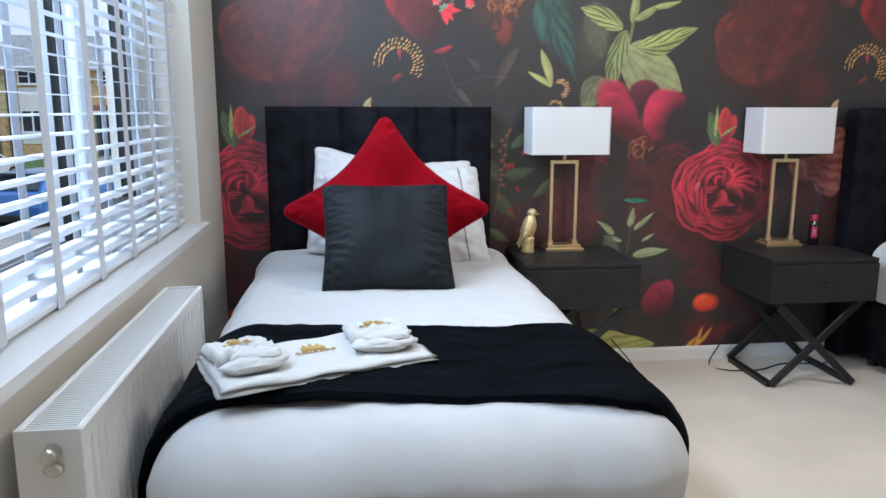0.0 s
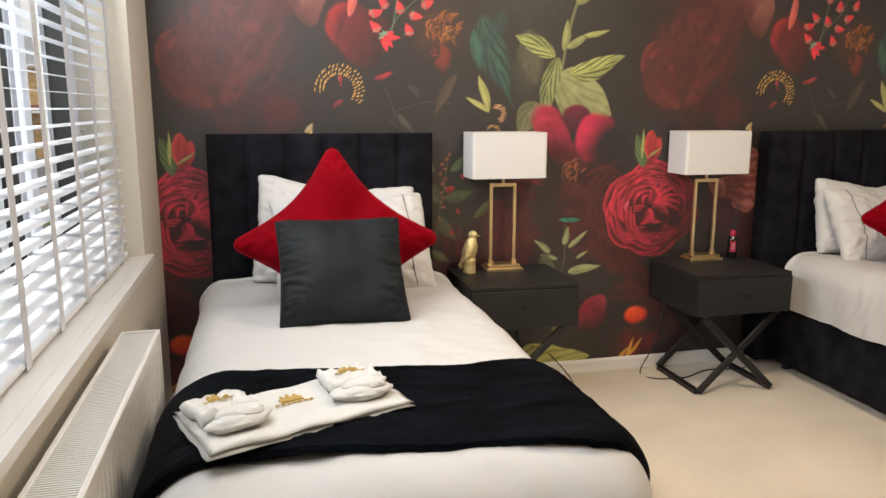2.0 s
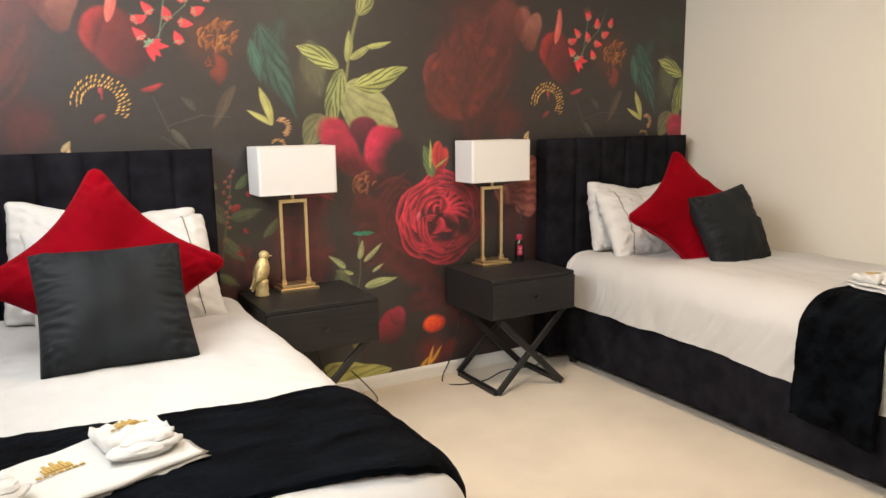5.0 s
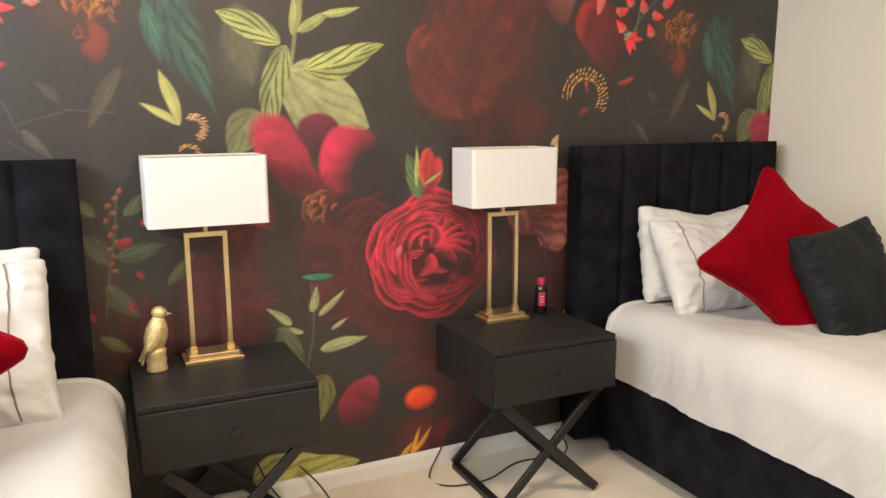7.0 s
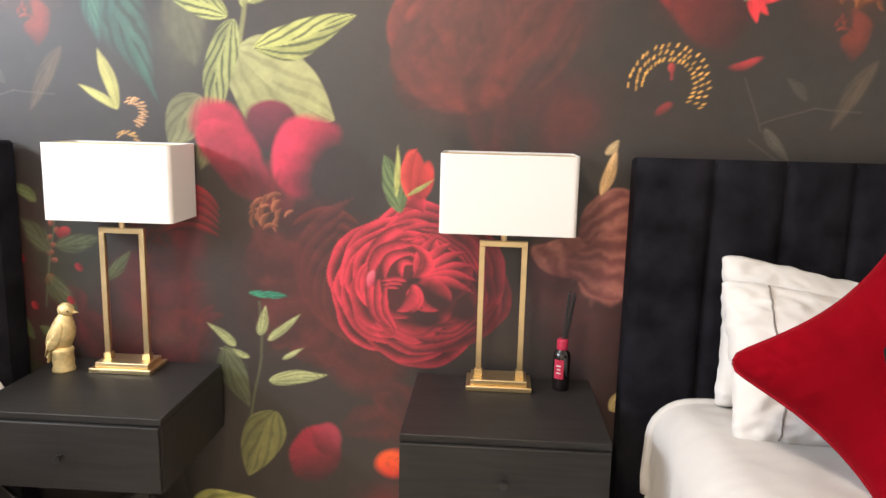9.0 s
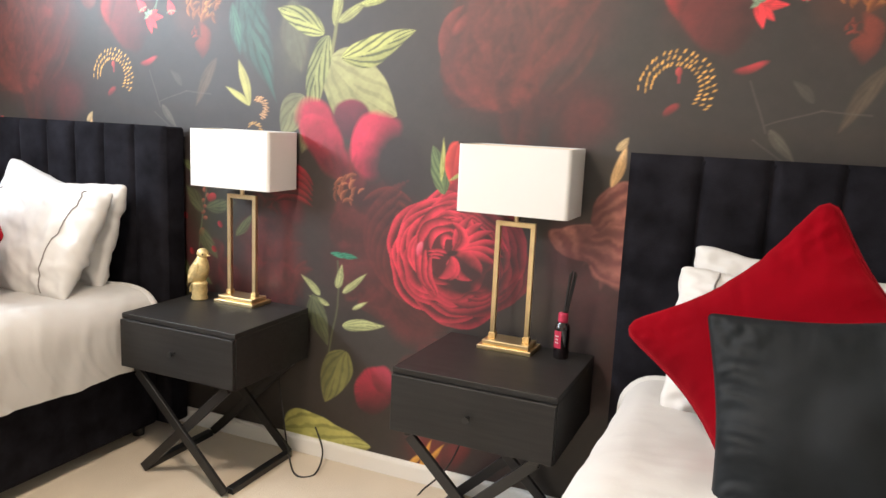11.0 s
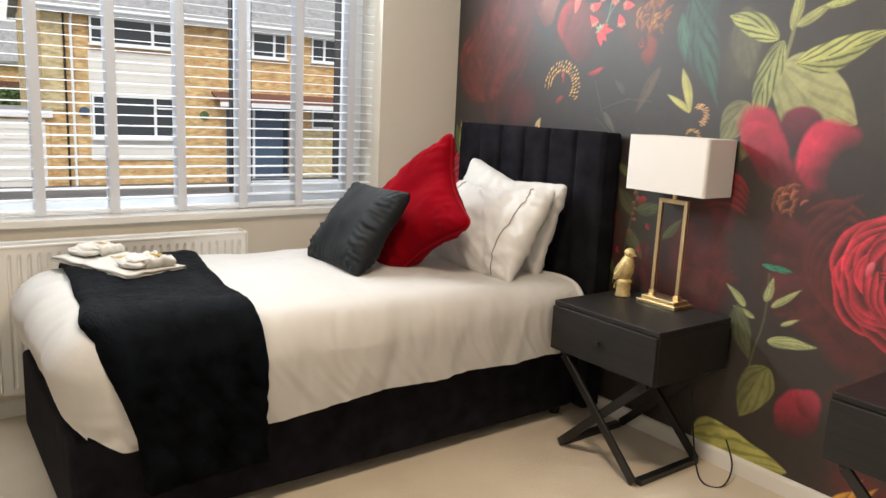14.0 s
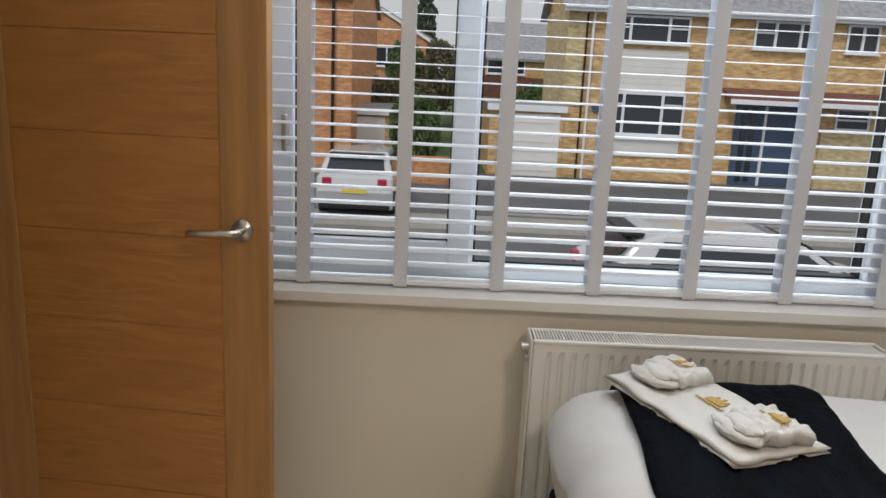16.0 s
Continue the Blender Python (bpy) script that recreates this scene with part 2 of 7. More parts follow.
skirting("baseboard", (W, N, 0.001), (E, N, 0.001), (0, -1, 0))
skirting("baseboard", (W, S, 0.001), (W, N - 0.015, 0.001), (1, 0, 0))
skirting("baseboard", (E, S, 0.001), (E, N - 0.015, 0.001), (-1, 0, 0))
skirting("baseboard", (1.12, S, 0.001), (E - 0.015, S, 0.001), (0, 1, 0))
# ---- patterned wall: a floral print that repeats every TILE metres ----
TILE, CELL = 2.179, 0.003


def nearby(reach):
    """Lets a motif paint only the stretch of the print that it can touch; reach gives x, z and radius."""
    def wrap(motif):
        def run(self, *a, **k):
            x, z, r = reach(*a, **k)
            step = TILE / self.nx
            cols = np.arange(math.floor((x - r) / step), math.ceil((x + r) / step) + 1)
            cols = np.arange(self.nx) if len(cols) >= self.nx else cols % self.nx
            rows = slice(min(self.nz - 1, max(0, int((z - r) / CELL))), max(1, min(self.nz, int((z + r) / CELL) + 2)))
            sub = Print(blank=True)
            sub.x, sub.z, sub.fine, sub.grain, sub.mottle = (f[rows][:, cols] for f in (self.x, self.z, self.fine, self.grain, self.mottle))
            sub.warp = [f[rows][:, cols] for f in self.warp]
            sub.rgb = self.rgb[rows][:, cols]
            motif(sub, *a, **k)
            self.rgb[rows, cols] = sub.rgb
        return run
    return wrap


def bezier(pts, n):
    (ax, az), (bx, bz), (cx, cz) = pts
    t = np.linspace(0, 1, n)
    return t, (1 - t) ** 2 * ax + 2 * t * (1 - t) * bx + t * t * cx, (1 - t) ** 2 * az + 2 * t * (1 - t) * bz + t * t * cz


class Print:
    """One repeat of the print, painted motif by motif on a fine grid (x wraps round)."""

    def __init__(self, blank=False):
        if blank:
            return
        self.nx, self.nz = round(TILE / CELL), round(2.4 / CELL)
        self.x, self.z = np.meshgrid(np.arange(self.nx) * TILE / self.nx, np.arange(self.nz) * CELL)
        self.rgb = np.zeros((self.nz, self.nx, 3)) + np.array([0.0185, 0.0140, 0.0125])
        self.warp = [self.noise(5, 1) - 0.5, self.noise(5, 2) - 0.5]
        self.fine = self.noise(28, 3)
        self.grain = self.noise(90, 4)
        self.mottle = self.noise(12, 6)

    def noise(self, cells, seed):
        """Smooth noise from 0 to 1 with so many cells to a metre, three octaves."""
        rng, out, total = np.random.default_rng(seed), 0, 0
        for k in range(3):
            n = max(2, round(TILE * cells * 2**k))
            m = round(2.5 * cells * 2**k) + 2
            lattice = rng.random((m, n))
            fx, fz = self.x / TILE * n, self.z * cells * 2**k
            ix, iz = np.floor(fx).astype(int), np.floor(fz).astype(int)
            a, b = fx - ix, fz - iz
            a, b = a * a * (3 - 2 * a), b * b * (3 - 2 * b)
            x0, x1, z0, z1 = ix % n, (ix + 1) % n, iz % m, (iz + 1) % m
            out = out + 0.5**k * ((lattice[z0, x0] * (1 - a) + lattice[z0, x1] * a) * (1 - b) + (lattice[z1, x0] * (1 - a) + lattice[z1, x1] * a) * b)
            total += 0.5**k
        return out / total

    def local(self, cx, cz, rot=0.0, warp=0.0):
        dx = (self.x - cx + TILE / 2) % TILE - TILE / 2 + warp * self.warp[0]
        dz = self.z - cz + warp * self.warp[1]
        c, s = math.cos(radians(rot)), math.sin(radians(rot))
        return dx * c + dz * s, -dx * s + dz * c

    def lay(self, mask, colour):
        mask = np.clip(mask, 0, 1)[..., None]
        self.rgb = self.rgb * (1 - mask) + np.asarray(colour) * mask

    @nearby(lambda cx, cz, rx, rz, *a, **k: (cx, cz, 1.9 * max(rx, rz) + 0.07))
    def cloud(self, cx, cz, rx, rz, colour, alpha=0.8, rot=0, warp=0.12):
        """A blurred, far flower."""
        u, v = self.local(cx, cz, rot, warp)
        d = np.hypot(u / rx, v / rz)
        self.lay(alpha * np.exp(-(d**3)) * (0.45 + 0.9 * self.mottle), colour)

    @nearby(lambda cx, cz, rx, rz, *a, **k: (cx, cz, 1.05 * max(rx, rz) + 0.07))
    def petal(self, cx, cz, rx, rz, rot, dark, light, lit=90, edge=0.12, streak=0.35, warp=0.05, alpha=1.0):
        """A petal whose light falls off away from the direction lit."""
        u, v = self.local(cx, cz, rot, warp)
        d = np.hypot(u / rx, v / rz)
        ang = np.arctan2(v / rz, u / rx)
        t = np.clip(0.5 + 0.55 * d * np.cos(ang - radians(lit)) , 0, 1)
        lines = 0.5 * (0.5 + 0.5 * np.sin(ang * 34 + 16 * self.fine)) + 0.5 * self.grain
        t = np.clip(t * (1 - streak * lines * d) + 0.10 * (self.fine - 0.5), 0, 1) ** 1.4
        colour = np.asarray(dark) * (1 - t[..., None]) + np.asarray(light) * t[..., None]
        self.lay(alpha * np.clip((1 - d) / edge, 0, 1), colour)

    @nearby(lambda x0, z0, x1, z1, width, *a, **k: ((x0 + x1) / 2, (z0 + z1) / 2, 0.55 * math.hypot(x1 - x0, z1 - z0) + width + 0.02))
    def leaf(self, x0, z0, x1, z1, width, dark, light, veins=7, blunt=1.0, stripe=0.75, alpha=1.0, edge=0.004):
        """A leaf from its stalk to its tip with a midrib and slanting veins."""
        length, rot = math.hypot(x1 - x0, z1 - z0), math.degrees(math.atan2(z1 - z0, x1 - x0))
        u, v = self.local(x0, z0, rot, 0.03)
        t = u / length
        tt = np.clip(t, 0.0001, 0.9999)
        half = width * np.sin(np.pi * tt ** (0.75 * blunt)) ** 0.8
        v = v + 0.12 * width * np.sin(np.pi * tt * 1.3)
        s = np.abs(v) / np.maximum(half, 1e-5)
        wave = 0.5 + 0.5 * np.cos(2 * np.pi * (2.3 * s * (1.1 - 0.35 * t) - veins * 0.42 * t + 0.3 * (v > 0)) + 2.5 * (self.fine - 0.5))
        shade = 1 - stripe * np.clip((0.46 - wave) / 0.34, 0, 1)
        shade = shade * (0.75 + 0.4 * (v > 0)) * (0.8 + 0.4 * self.fine)
        shade = np.where(s < 0.07, 1.05, shade)
        colour = np.asarray(dark) + (np.asarray(light) - np.asarray(dark)) * np.clip(shade, 0, 1.1)[..., None]
        inside = (t > 0) & (t < 1)
        self.lay(alpha * inside * np.clip((half - np.abs(v)) / edge, 0, 1), colour)

    @nearby(lambda points, *a, **k: (sum(p[0] for p in points) / len(points), sum(p[1] for p in points) / len(points), 0.05 + sum(math.dist(p, q) for p, q in zip(points, points[1:]))))
    def stem(self, points, width, colour, alpha=0.9):
        for (xa, za), (xb, zb) in zip(points, points[1:]):
            length, rot = math.hypot(xb - xa, zb - za), math.degrees(math.atan2(zb - za, xb - xa))
            u, v = self.local(xa, za, rot, 0.02)
            self.lay(alpha * ((u > -0.003) & (u < length + 0.003)) * np.clip((width - np.abs(v)) / 0.003, 0, 1), colour)

    @nearby(lambda cx, cz, rx, rz, *a, **k: (cx, cz, 1.4 * max(rx, rz) + 0.09))
    def fold(self, cx, cz, rx, rz, rot, dark, light, folds=3, seed=0.0, warp=0.08, tip=1.0, alpha=1.0, rim=0.5):
        """A folded petal: creases run along it, its rim catches light."""
        u, v = self.local(cx, cz, rot, warp)
        d = np.hypot(u / rx, v / (rz * (1 + 0.35 * u / rx)))
        crease = 0.5 + 0.5 * np.cos(np.pi * 2 * folds * v / rz / (1.4 + 0.5 * u / rx) + 4.0 * (self.fine - 0.5) + seed)
        t = (0.25 + 0.75 * crease**1.5) * (0.55 + 0.45 * tip * np.clip(u / rx, -1, 1))
        t = np.maximum(t, rim * np.clip((d - 0.80) / 0.12, 0, 1) * (u > -0.3 * rx)) * (0.85 + 0.3 * self.grain)
        colour = np.asarray(dark) * (1 - np.clip(t, 0, 1)[..., None]) + np.asarray(light) * np.clip(t, 0, 1)[..., None]
        self.lay(alpha * np.clip((1 - d) / 0.10, 0, 1), colour)

    @nearby(lambda pts, width, *a, **k: (pts[1][0], pts[1][1], max(math.dist(pts[0], pts[1]), math.dist(pts[2], pts[1])) + width + 0.03))
    def ribbon(self, pts, width, dark, light, lit=1, alpha=1.0, power=1.5, edge=0.003, streak=0.3, warp=0.02, taper=0.6):
        """A curled petal's edge along a curve: crisp and light on one side, sinking into the dark on the other."""
        t, bx, bz = bezier(pts, 30)
        dx = (self.x - pts[0][0] + TILE / 2) % TILE - TILE / 2 + pts[0][0] + warp * self.warp[0]
        dz = self.z + warp * self.warp[1]
        best, near, side = np.full(self.x.shape, 9.0), np.zeros(self.x.shape), np.zeros(self.x.shape)
        tx, tz = np.gradient(bx), np.gradient(bz)
        long = np.hypot(tx, tz) + 1e-9
        for k in range(len(t)):
            u, v = dx - bx[k], dz - bz[k]
            d = u * u + v * v
            hit = d < best
            best = np.where(hit, d, best)
            near = np.where(hit, t[k], near)
            side = np.where(hit, np.sign(tx[k] * v - tz[k] * u), side)
        d = np.sqrt(best)
        half = width * np.sin(np.pi * (0.03 + 0.94 * near)) ** taper
        q = np.clip(side * lit * d / half, -1, 1)
        lines = 0.5 + 0.5 * np.sin(near * 36 + 20 * self.fine)
        glow = (0.5 + 0.5 * q) ** power * (1 - streak * lines * (0.5 - 0.5 * q)) * (0.65 + 0.6 * self.fine)
        glow = np.clip(glow, 0, 1)[..., None]
        body = np.clip((half - d) / edge, 0, 1) * np.clip((q + 1.0) / 0.2, 0, 1)
        self.lay(alpha * body, np.asarray(dark) * (1 - glow) + np.asarray(light) * glow)

    def nest(self, outer, inner, n, width, dark, light, lit=1, **more):
        """Curved petal edges one inside the other, from the outer curve to the inner one."""
        for k in range(n):
            f = k / max(1, n - 1)
            self.ribbon([(a[0] * (1 - f) + b[0] * f, a[1] * (1 - f) + b[1] * f) for a, b in zip(outer, inner)], width * (1 - 0.35 * f), dark, light, lit, **more)

    def rose(self, cx, cz, r, dark, light):
        """A quartered cup rose: thin curled petals ring upon ring, and folded nests about a dark heart."""
        rng = np.random.default_rng(4)
        light = np.asarray(light)

        def at(u, v):
            return cx + r * u, cz + r * v

        def arc(radius, a0, a1, dip=0.05):
            mid, h = (a0 + a1) / 2, radians(abs(a1 - a0) / 2)
            return [at((radius - d) * math.cos(radians(a)) / k, 0.93 * (radius - d) * math.sin(radians(a)) / k) for a, d, k in ((a0, dip, 1), (mid, -dip, math.cos(h)), (a1, dip * 1.3, 1))]
        # dim petals that stand out behind it
        for k in range(5):
            self.ribbon(arc(1.34 - 0.08 * k, 128 + 9 * k, 205 + 10 * k), 0.13 * r, (0.020, 0.003, 0.004), (0.105, 0.012, 0.012), -1, 0.85, 1.6, 0.006)
            self.ribbon(arc(1.26 - 0.07 * k, 200 + 6 * k, 268), 0.12 * r, (0.016, 0.003, 0.003), (0.070, 0.008, 0.008), -1, 0.8, 1.6, 0.01)
        self.petal(cx, cz, 0.98 * r, 0.91 * r, 0, dark, np.asarray(light) * 0.16, 170, 0.05, 0.3, 0.02)
        for k in range(8):
            radius, turn = 0.965 - 0.068 * k, rng.uniform(0, 60)
            n = 6 if k < 5 else 5
            for q in range(n):
                a0 = turn + 360 * q / n
                a1 = a0 + rng.uniform(62, 92)
                mid = (a0 + a1) / 2
                gain = (0.22 + 0.78 * (0.5 + 0.5 * math.cos(radians(mid - 160))) ** 0.9) * rng.uniform(0.75, 1.05)
                self.ribbon(arc(radius * rng.uniform(0.98, 1.015), a0, a1, rng.uniform(0.01, 0.04)), rng.uniform(0.060, 0.085) * r, dark, light * gain, -1, 1.0, 1.5, 0.002, warp=0.05)
        self.petal(*at(0.04, 0.02), 0.52 * r, 0.47 * r, 0, dark, light * 0.14, 110, 0.35, 0.4, 0.06)
        for outer, inner, n, width, gain, lit in (
                (((-0.10, 0.72), (-0.50, 0.70), (-0.62, 0.25)), ((0.0, 0.56), (-0.45, 0.60), (-0.52, 0.05)), 2, 0.075, 0.95, 1),
                (((0.05, 0.66), (0.55, 0.66), (0.75, 0.10)), ((0.0, 0.56), (0.45, 0.55), (0.62, 0.15)), 3, 0.060, 0.70, -1),
                (((-0.52, 0.07), (-0.62, 0.52), (-0.05, 0.48)), ((-0.20, 0.07), (-0.30, 0.34), (-0.07, 0.22)), 3, 0.085, 0.95, -1),
                (((0.06, 0.60), (0.34, 0.36), (-0.02, 0.05)), ((-0.10, 0.32), (0.06, 0.30), (-0.06, 0.07)), 3, 0.075, 0.90, 1),
                (((-0.54, 0.08), (-0.56, -0.25), (-0.36, -0.52)), ((-0.32, 0.02), (-0.44, -0.22), (-0.26, -0.62)), 3, 0.065, 0.95, 1),
                (((-0.40, 0.02), (-0.26, 0.08), (-0.14, 0.0)), ((-0.38, -0.10), (-0.28, -0.04), (-0.20, -0.10)), 3, 0.040, 1.0, -1),
                (((-0.26, -0.70), (0.30, -0.92), (0.76, -0.42)), ((0.20, -0.60), (0.44, -0.60), (0.64, -0.38)), 3, 0.055, 0.38, 1)):
            self.nest([at(*p) for p in outer], [at(*p) for p in inner], n, width * r, dark, light * gain, lit, warp=0.07, edge=0.002, power=1.0, streak=0.15)
        # folded petals that turn about the heart
        for a, long, bend, gain in ((64, 0.60, 0.16, 0.80), (47, 0.66, 0.12, 0.85), (31, 0.70, 0.14, 0.90), (16, 0.72, 0.10, 0.85), (2, 0.70, 0.12, 0.80), (-13, 0.66, 0.14, 0.75), (-30, 0.48, 0.16, 0.55),
                                    (-52, 0.44, -0.18, 0.95), (-72, 0.36, -0.10, 0.85), (-94, 0.38, 0.12, 0.90), (-118, 0.40, 0.20, 0.85), (96, 0.46, -0.30, 0.95), (80, 0.38, -0.24, 0.85)):
            ux, uz = math.cos(radians(a)), math.sin(radians(a))
            start, tip = (-0.05 + 0.05 * ux, 0.01 + 0.05 * uz), (-0.05 + long * ux, 0.01 + long * uz)
            mid = ((start[0] + tip[0]) / 2 - bend * uz, (start[1] + tip[1]) / 2 + bend * ux)
            self.ribbon([at(*start), at(*mid), at(*tip)], (0.070 if a > -20 else 0.085) * r, dark, light * gain, 1 if bend > 0 else -1, warp=0.06, edge=0.002, power=1.0, streak=0.2, taper=0.8)
        self.cloud(*at(-0.05, 0.01), 0.085 * r, 0.045 * r, dark, 2.0, 20, 0.04)
        self.cloud(*at(0.08, -0.46), 0.20 * r, 0.10 * r, dark, 1.8, -10, 0.10)
        self.cloud(*at(0.50, -0.32), 0.22 * r, 0.12 * r, dark, 1.6, -25, 0.10)
        self.petal(*at(-0.50, 0.06), 0.05 * r, 0.11 * r, -12, (0.4, 0.02, 0.06), (0.85, 0.20, 0.27), 120, 0.3, 0.3, 0.1)

    def crumple(self, cx, cz, rx, rz, dark, light, n=14, seed=1, lean=60, alpha=0.95, edge=0.002):
        """A ruffled knot of short curled edges."""
        rng = np.random.default_rng(seed)
        for _ in range(n):
            a, f = rng.uniform(0, 2 * math.pi), rng.uniform(0, 1) ** 0.5
            x, z = cx + rx * f * math.cos(a), cz + rz * f * math.sin(a)
            b, size = radians(lean + rng.uniform(-50, 50)), rng.uniform(0.25, 0.5) * min(rx, rz)
            px, pz = math.cos(b) * size, math.sin(b) * size
            self.ribbon([(x - px, z - pz), (x - 0.6 * pz, z + 0.6 * px), (x + px, z + pz)], size * 0.38, dark, np.asarray(light) * rng.uniform(0.45, 1.05), 1, alpha, 1.2, edge)

    def ruffle(self, x0, z0, tips, width, dark, light, alpha=0.6, bend=0.2, lit=1):
        """Broad soft petals that fan out from one place to each tip."""
        for k, (x1, z1) in enumerate(tips):
            mx, mz = (x0 + x1) / 2 - bend * (z1 - z0) * (-1) ** k, (z0 + z1) / 2 + bend * (x1 - x0) * (-1) ** k
            self.ribbon([(x0, z0), (mx, mz), (x1, z1)], width, dark, light, lit * (-1) ** k, alpha, 1.0, 0.02, 0.35, 0.12, 0.45)

    @nearby(lambda cx, cz, r, *a, **k: (cx, cz, r * 1.2 + 0.03))
    def crown(self, cx, cz, r, colour, a0=-15, a1=195, rows=3, tilt=0):
        """Stamens: rows of short bright dashes on an arch."""
        rng = np.random.default_rng(int(1000 * abs(cx)))
        for row in range(rows):
            n = int(17 * r / 0.1) + 4
            for k in range(n):
                a = radians(a0 + (a1 - a0) * (k + 0.5 * (row % 2) + rng.uniform(-0.2, 0.2)) / n)
                rr = r * (1 - 0.17 * row) * (1 + rng.uniform(-0.03, 0.03))
                x, z = cx + 1.02 * rr * math.cos(a), cz + rr * math.sin(a)
                u, v = self.local(x, z, math.degrees(a) * 0.30 + 32 + tilt)
                self.lay(0.95 * np.clip(1.6 - 1.6 * np.hypot(u / 0.009, v / 0.0027) ** 2, 0, 1), np.asarray(colour) * rng.uniform(0.6, 1.15))

    def berry(self, cx, cz, r, rot, colour):
        self.petal(cx, cz, r, r * 0.72, rot, np.asarray(colour) * 0.25, colour, 60, 0.2, 0.1, 0.0)


def paint_print():
    p = Print()
    RED, DEEP, DIM = (0.52, 0.012, 0.030), (0.10, 0.004, 0.010), (0.085, 0.013, 0.011)
    # far, blurred flowers
    for c in ((0.35, 1.58, 0.20, 0.17, (0.060, 0.009, 0.009), 0.8), (2.47, 1.52, 0.17, 0.17, DIM, 0.45), (2.66, 1.60, 0.13, 0.16, DIM, 0.4), (2.59, 1.33, 0.24, 0.09, (0.05, 0.006, 0.006), 0.9), (2.76, 1.28, 0.07, 0.05, (0.09, 0.008, 0.008), 0.7),
              (2.62, 1.80, 0.25, 0.12, DIM, 0.8), (1.98, 0.84, 0.16, 0.2, (0.045, 0.005, 0.006), 0.9), (2.80, 0.80, 0.15, 0.16, (0.07, 0.010, 0.014), 0.7), (1.58, 0.76, 0.13, 0.16, (0.10, 0.006, 0.010), 0.9),
              (1.52, 0.58, 0.12, 0.10, (0.05, 0.004, 0.006), 0.8), (3.05, 1.62, 0.11, 0.11, (0.11, 0.008, 0.006), 0.8), (3.40, 1.66, 0.12, 0.12, (0.10, 0.020, 0.006), 0.6), (3.22, 1.28, 0.3, 0.03, (0.022, 0.014, 0.010), 0.8),
              (2.26, 0.10, 0.10, 0.09, (0.12, 0.006, 0.010), 0.9), (2.30, 0.42, 0.09, 0.06, (0.07, 0.008, 0.006), 0.7), (2.50, 0.25, 0.14, 0.2, (0.03, 0.004, 0.005), 0.8), (2.95, 0.55, 0.2, 0.2, (0.05, 0.008, 0.008), 0.6),
              (3.30, 0.75, 0.2, 0.25, (0.06, 0.005, 0.008), 0.7), (1.15, 0.45, 0.2, 0.2, (0.02, 0.03, 0.010), 0.7), (1.30, 0.88, 0.12, 0.14, (0.025, 0.030, 0.014), 0.8), (1.70, 1.80, 0.2, 0.1, (0.02, 0.035, 0.02), 0.7)):
        p.cloud(*c)
    for k, (x, z) in enumerate(((2.40, 1.55), (2.50, 1.46), (2.58, 1.57), (2.68, 1.50), (2.46, 1.66), (2.62, 1.68))):
        p.petal(x, z, 0.085, 0.10, 30 * k, (0.045, 0.006, 0.006), (0.12, 0.018, 0.014), 70 + 20 * k, 0.7, 0.1, 0.14, 0.4)
    for x, z, rx, rz, a in ((2.62, 1.66, 0.17, 0.10, 68), (2.50, 1.60, 0.18, 0.11, 88), (2.58, 1.52, 0.19, 0.10, 80), (2.45, 1.50, 0.16, 0.10, 94), (2.35, 1.47, 0.13, 0.085, 84), (2.40, 1.38, 0.12, 0.07, 30), (2.57, 1.40, 0.13, 0.07, 100)):
        p.fold(x, z, rx, rz, a, (0.030, 0.005, 0.004), (0.165, 0.023, 0.017), 1.5, 5 * x, 0.16, 1.0, 0.65, 0.0)
    p.ruffle(2.47, 1.30, [(2.27, 1.55), (2.66, 1.60), (2.34, 1.66), (2.60, 1.70), (2.42, 1.74), (2.52, 1.76), (2.38, 1.60), (2.57, 1.62), (2.46, 1.66)], 0.055, (0.035, 0.006, 0.005), (0.150, 0.022, 0.015), 0.55)
    p.crumple(2.47, 1.58, 0.19, 0.15, (0.030, 0.005, 0.004), (0.150, 0.022, 0.015), 26, 21, 85, 0.55, 0.012)
    p.crumple(2.60, 1.36, 0.14, 0.07, (0.022, 0.004, 0.004), (0.120, 0.014, 0.010), 12, 22, 30, 0.5, 0.014)
    p.crumple(1.62, 0.68, 0.12, 0.15, (0.030, 0.004, 0.004), (0.140, 0.013, 0.012), 26, 23, 60, 0.6, 0.008)
    p.crumple(1.60, 0.98, 0.09, 0.08, (0.030, 0.004, 0.004), (0.190, 0.010, 0.014), 12, 24, 20, 0.7, 0.006)
    p.crumple(2.83, 0.92, 0.09, 0.12, (0.12, 0.030, 0.030), (0.55, 0.230, 0.190), 16, 25, 70, 0.6, 0.008)
    p.crumple(2.30, 0.47, 0.09, 0.04, (0.02, 0.003, 0.003), (0.13, 0.010, 0.010), 10, 26, 0, 0.6, 0.006)
    p.ruffle(2.60, 1.12, [(2.48, 1.34), (2.72, 1.36), (2.60, 1.36)], 0.05, (0.022, 0.004, 0.004), (0.085, 0.010, 0.008), 0.5)
    p.ribbon([(2.25, 1.47), (2.245, 1.56), (2.31, 1.62)], 0.030, (0.05, 0.008, 0.006), (0.26, 0.035, 0.025), 1, 0.8, 1.2, 0.008)
    p.ribbon([(2.62, 1.36), (2.72, 1.44), (2.74, 1.55)], 0.025, (0.02, 0.005, 0.004), (0.10, 0.018, 0.012), -1, 0.7, 1.2, 0.01)
    p.petal(2.305, 1.56, 0.045, 0.020, 50, (0.08, 0.010, 0.008), (0.30, 0.045, 0.032), 110, 0.5, 0.1, 0.05, 0.7)
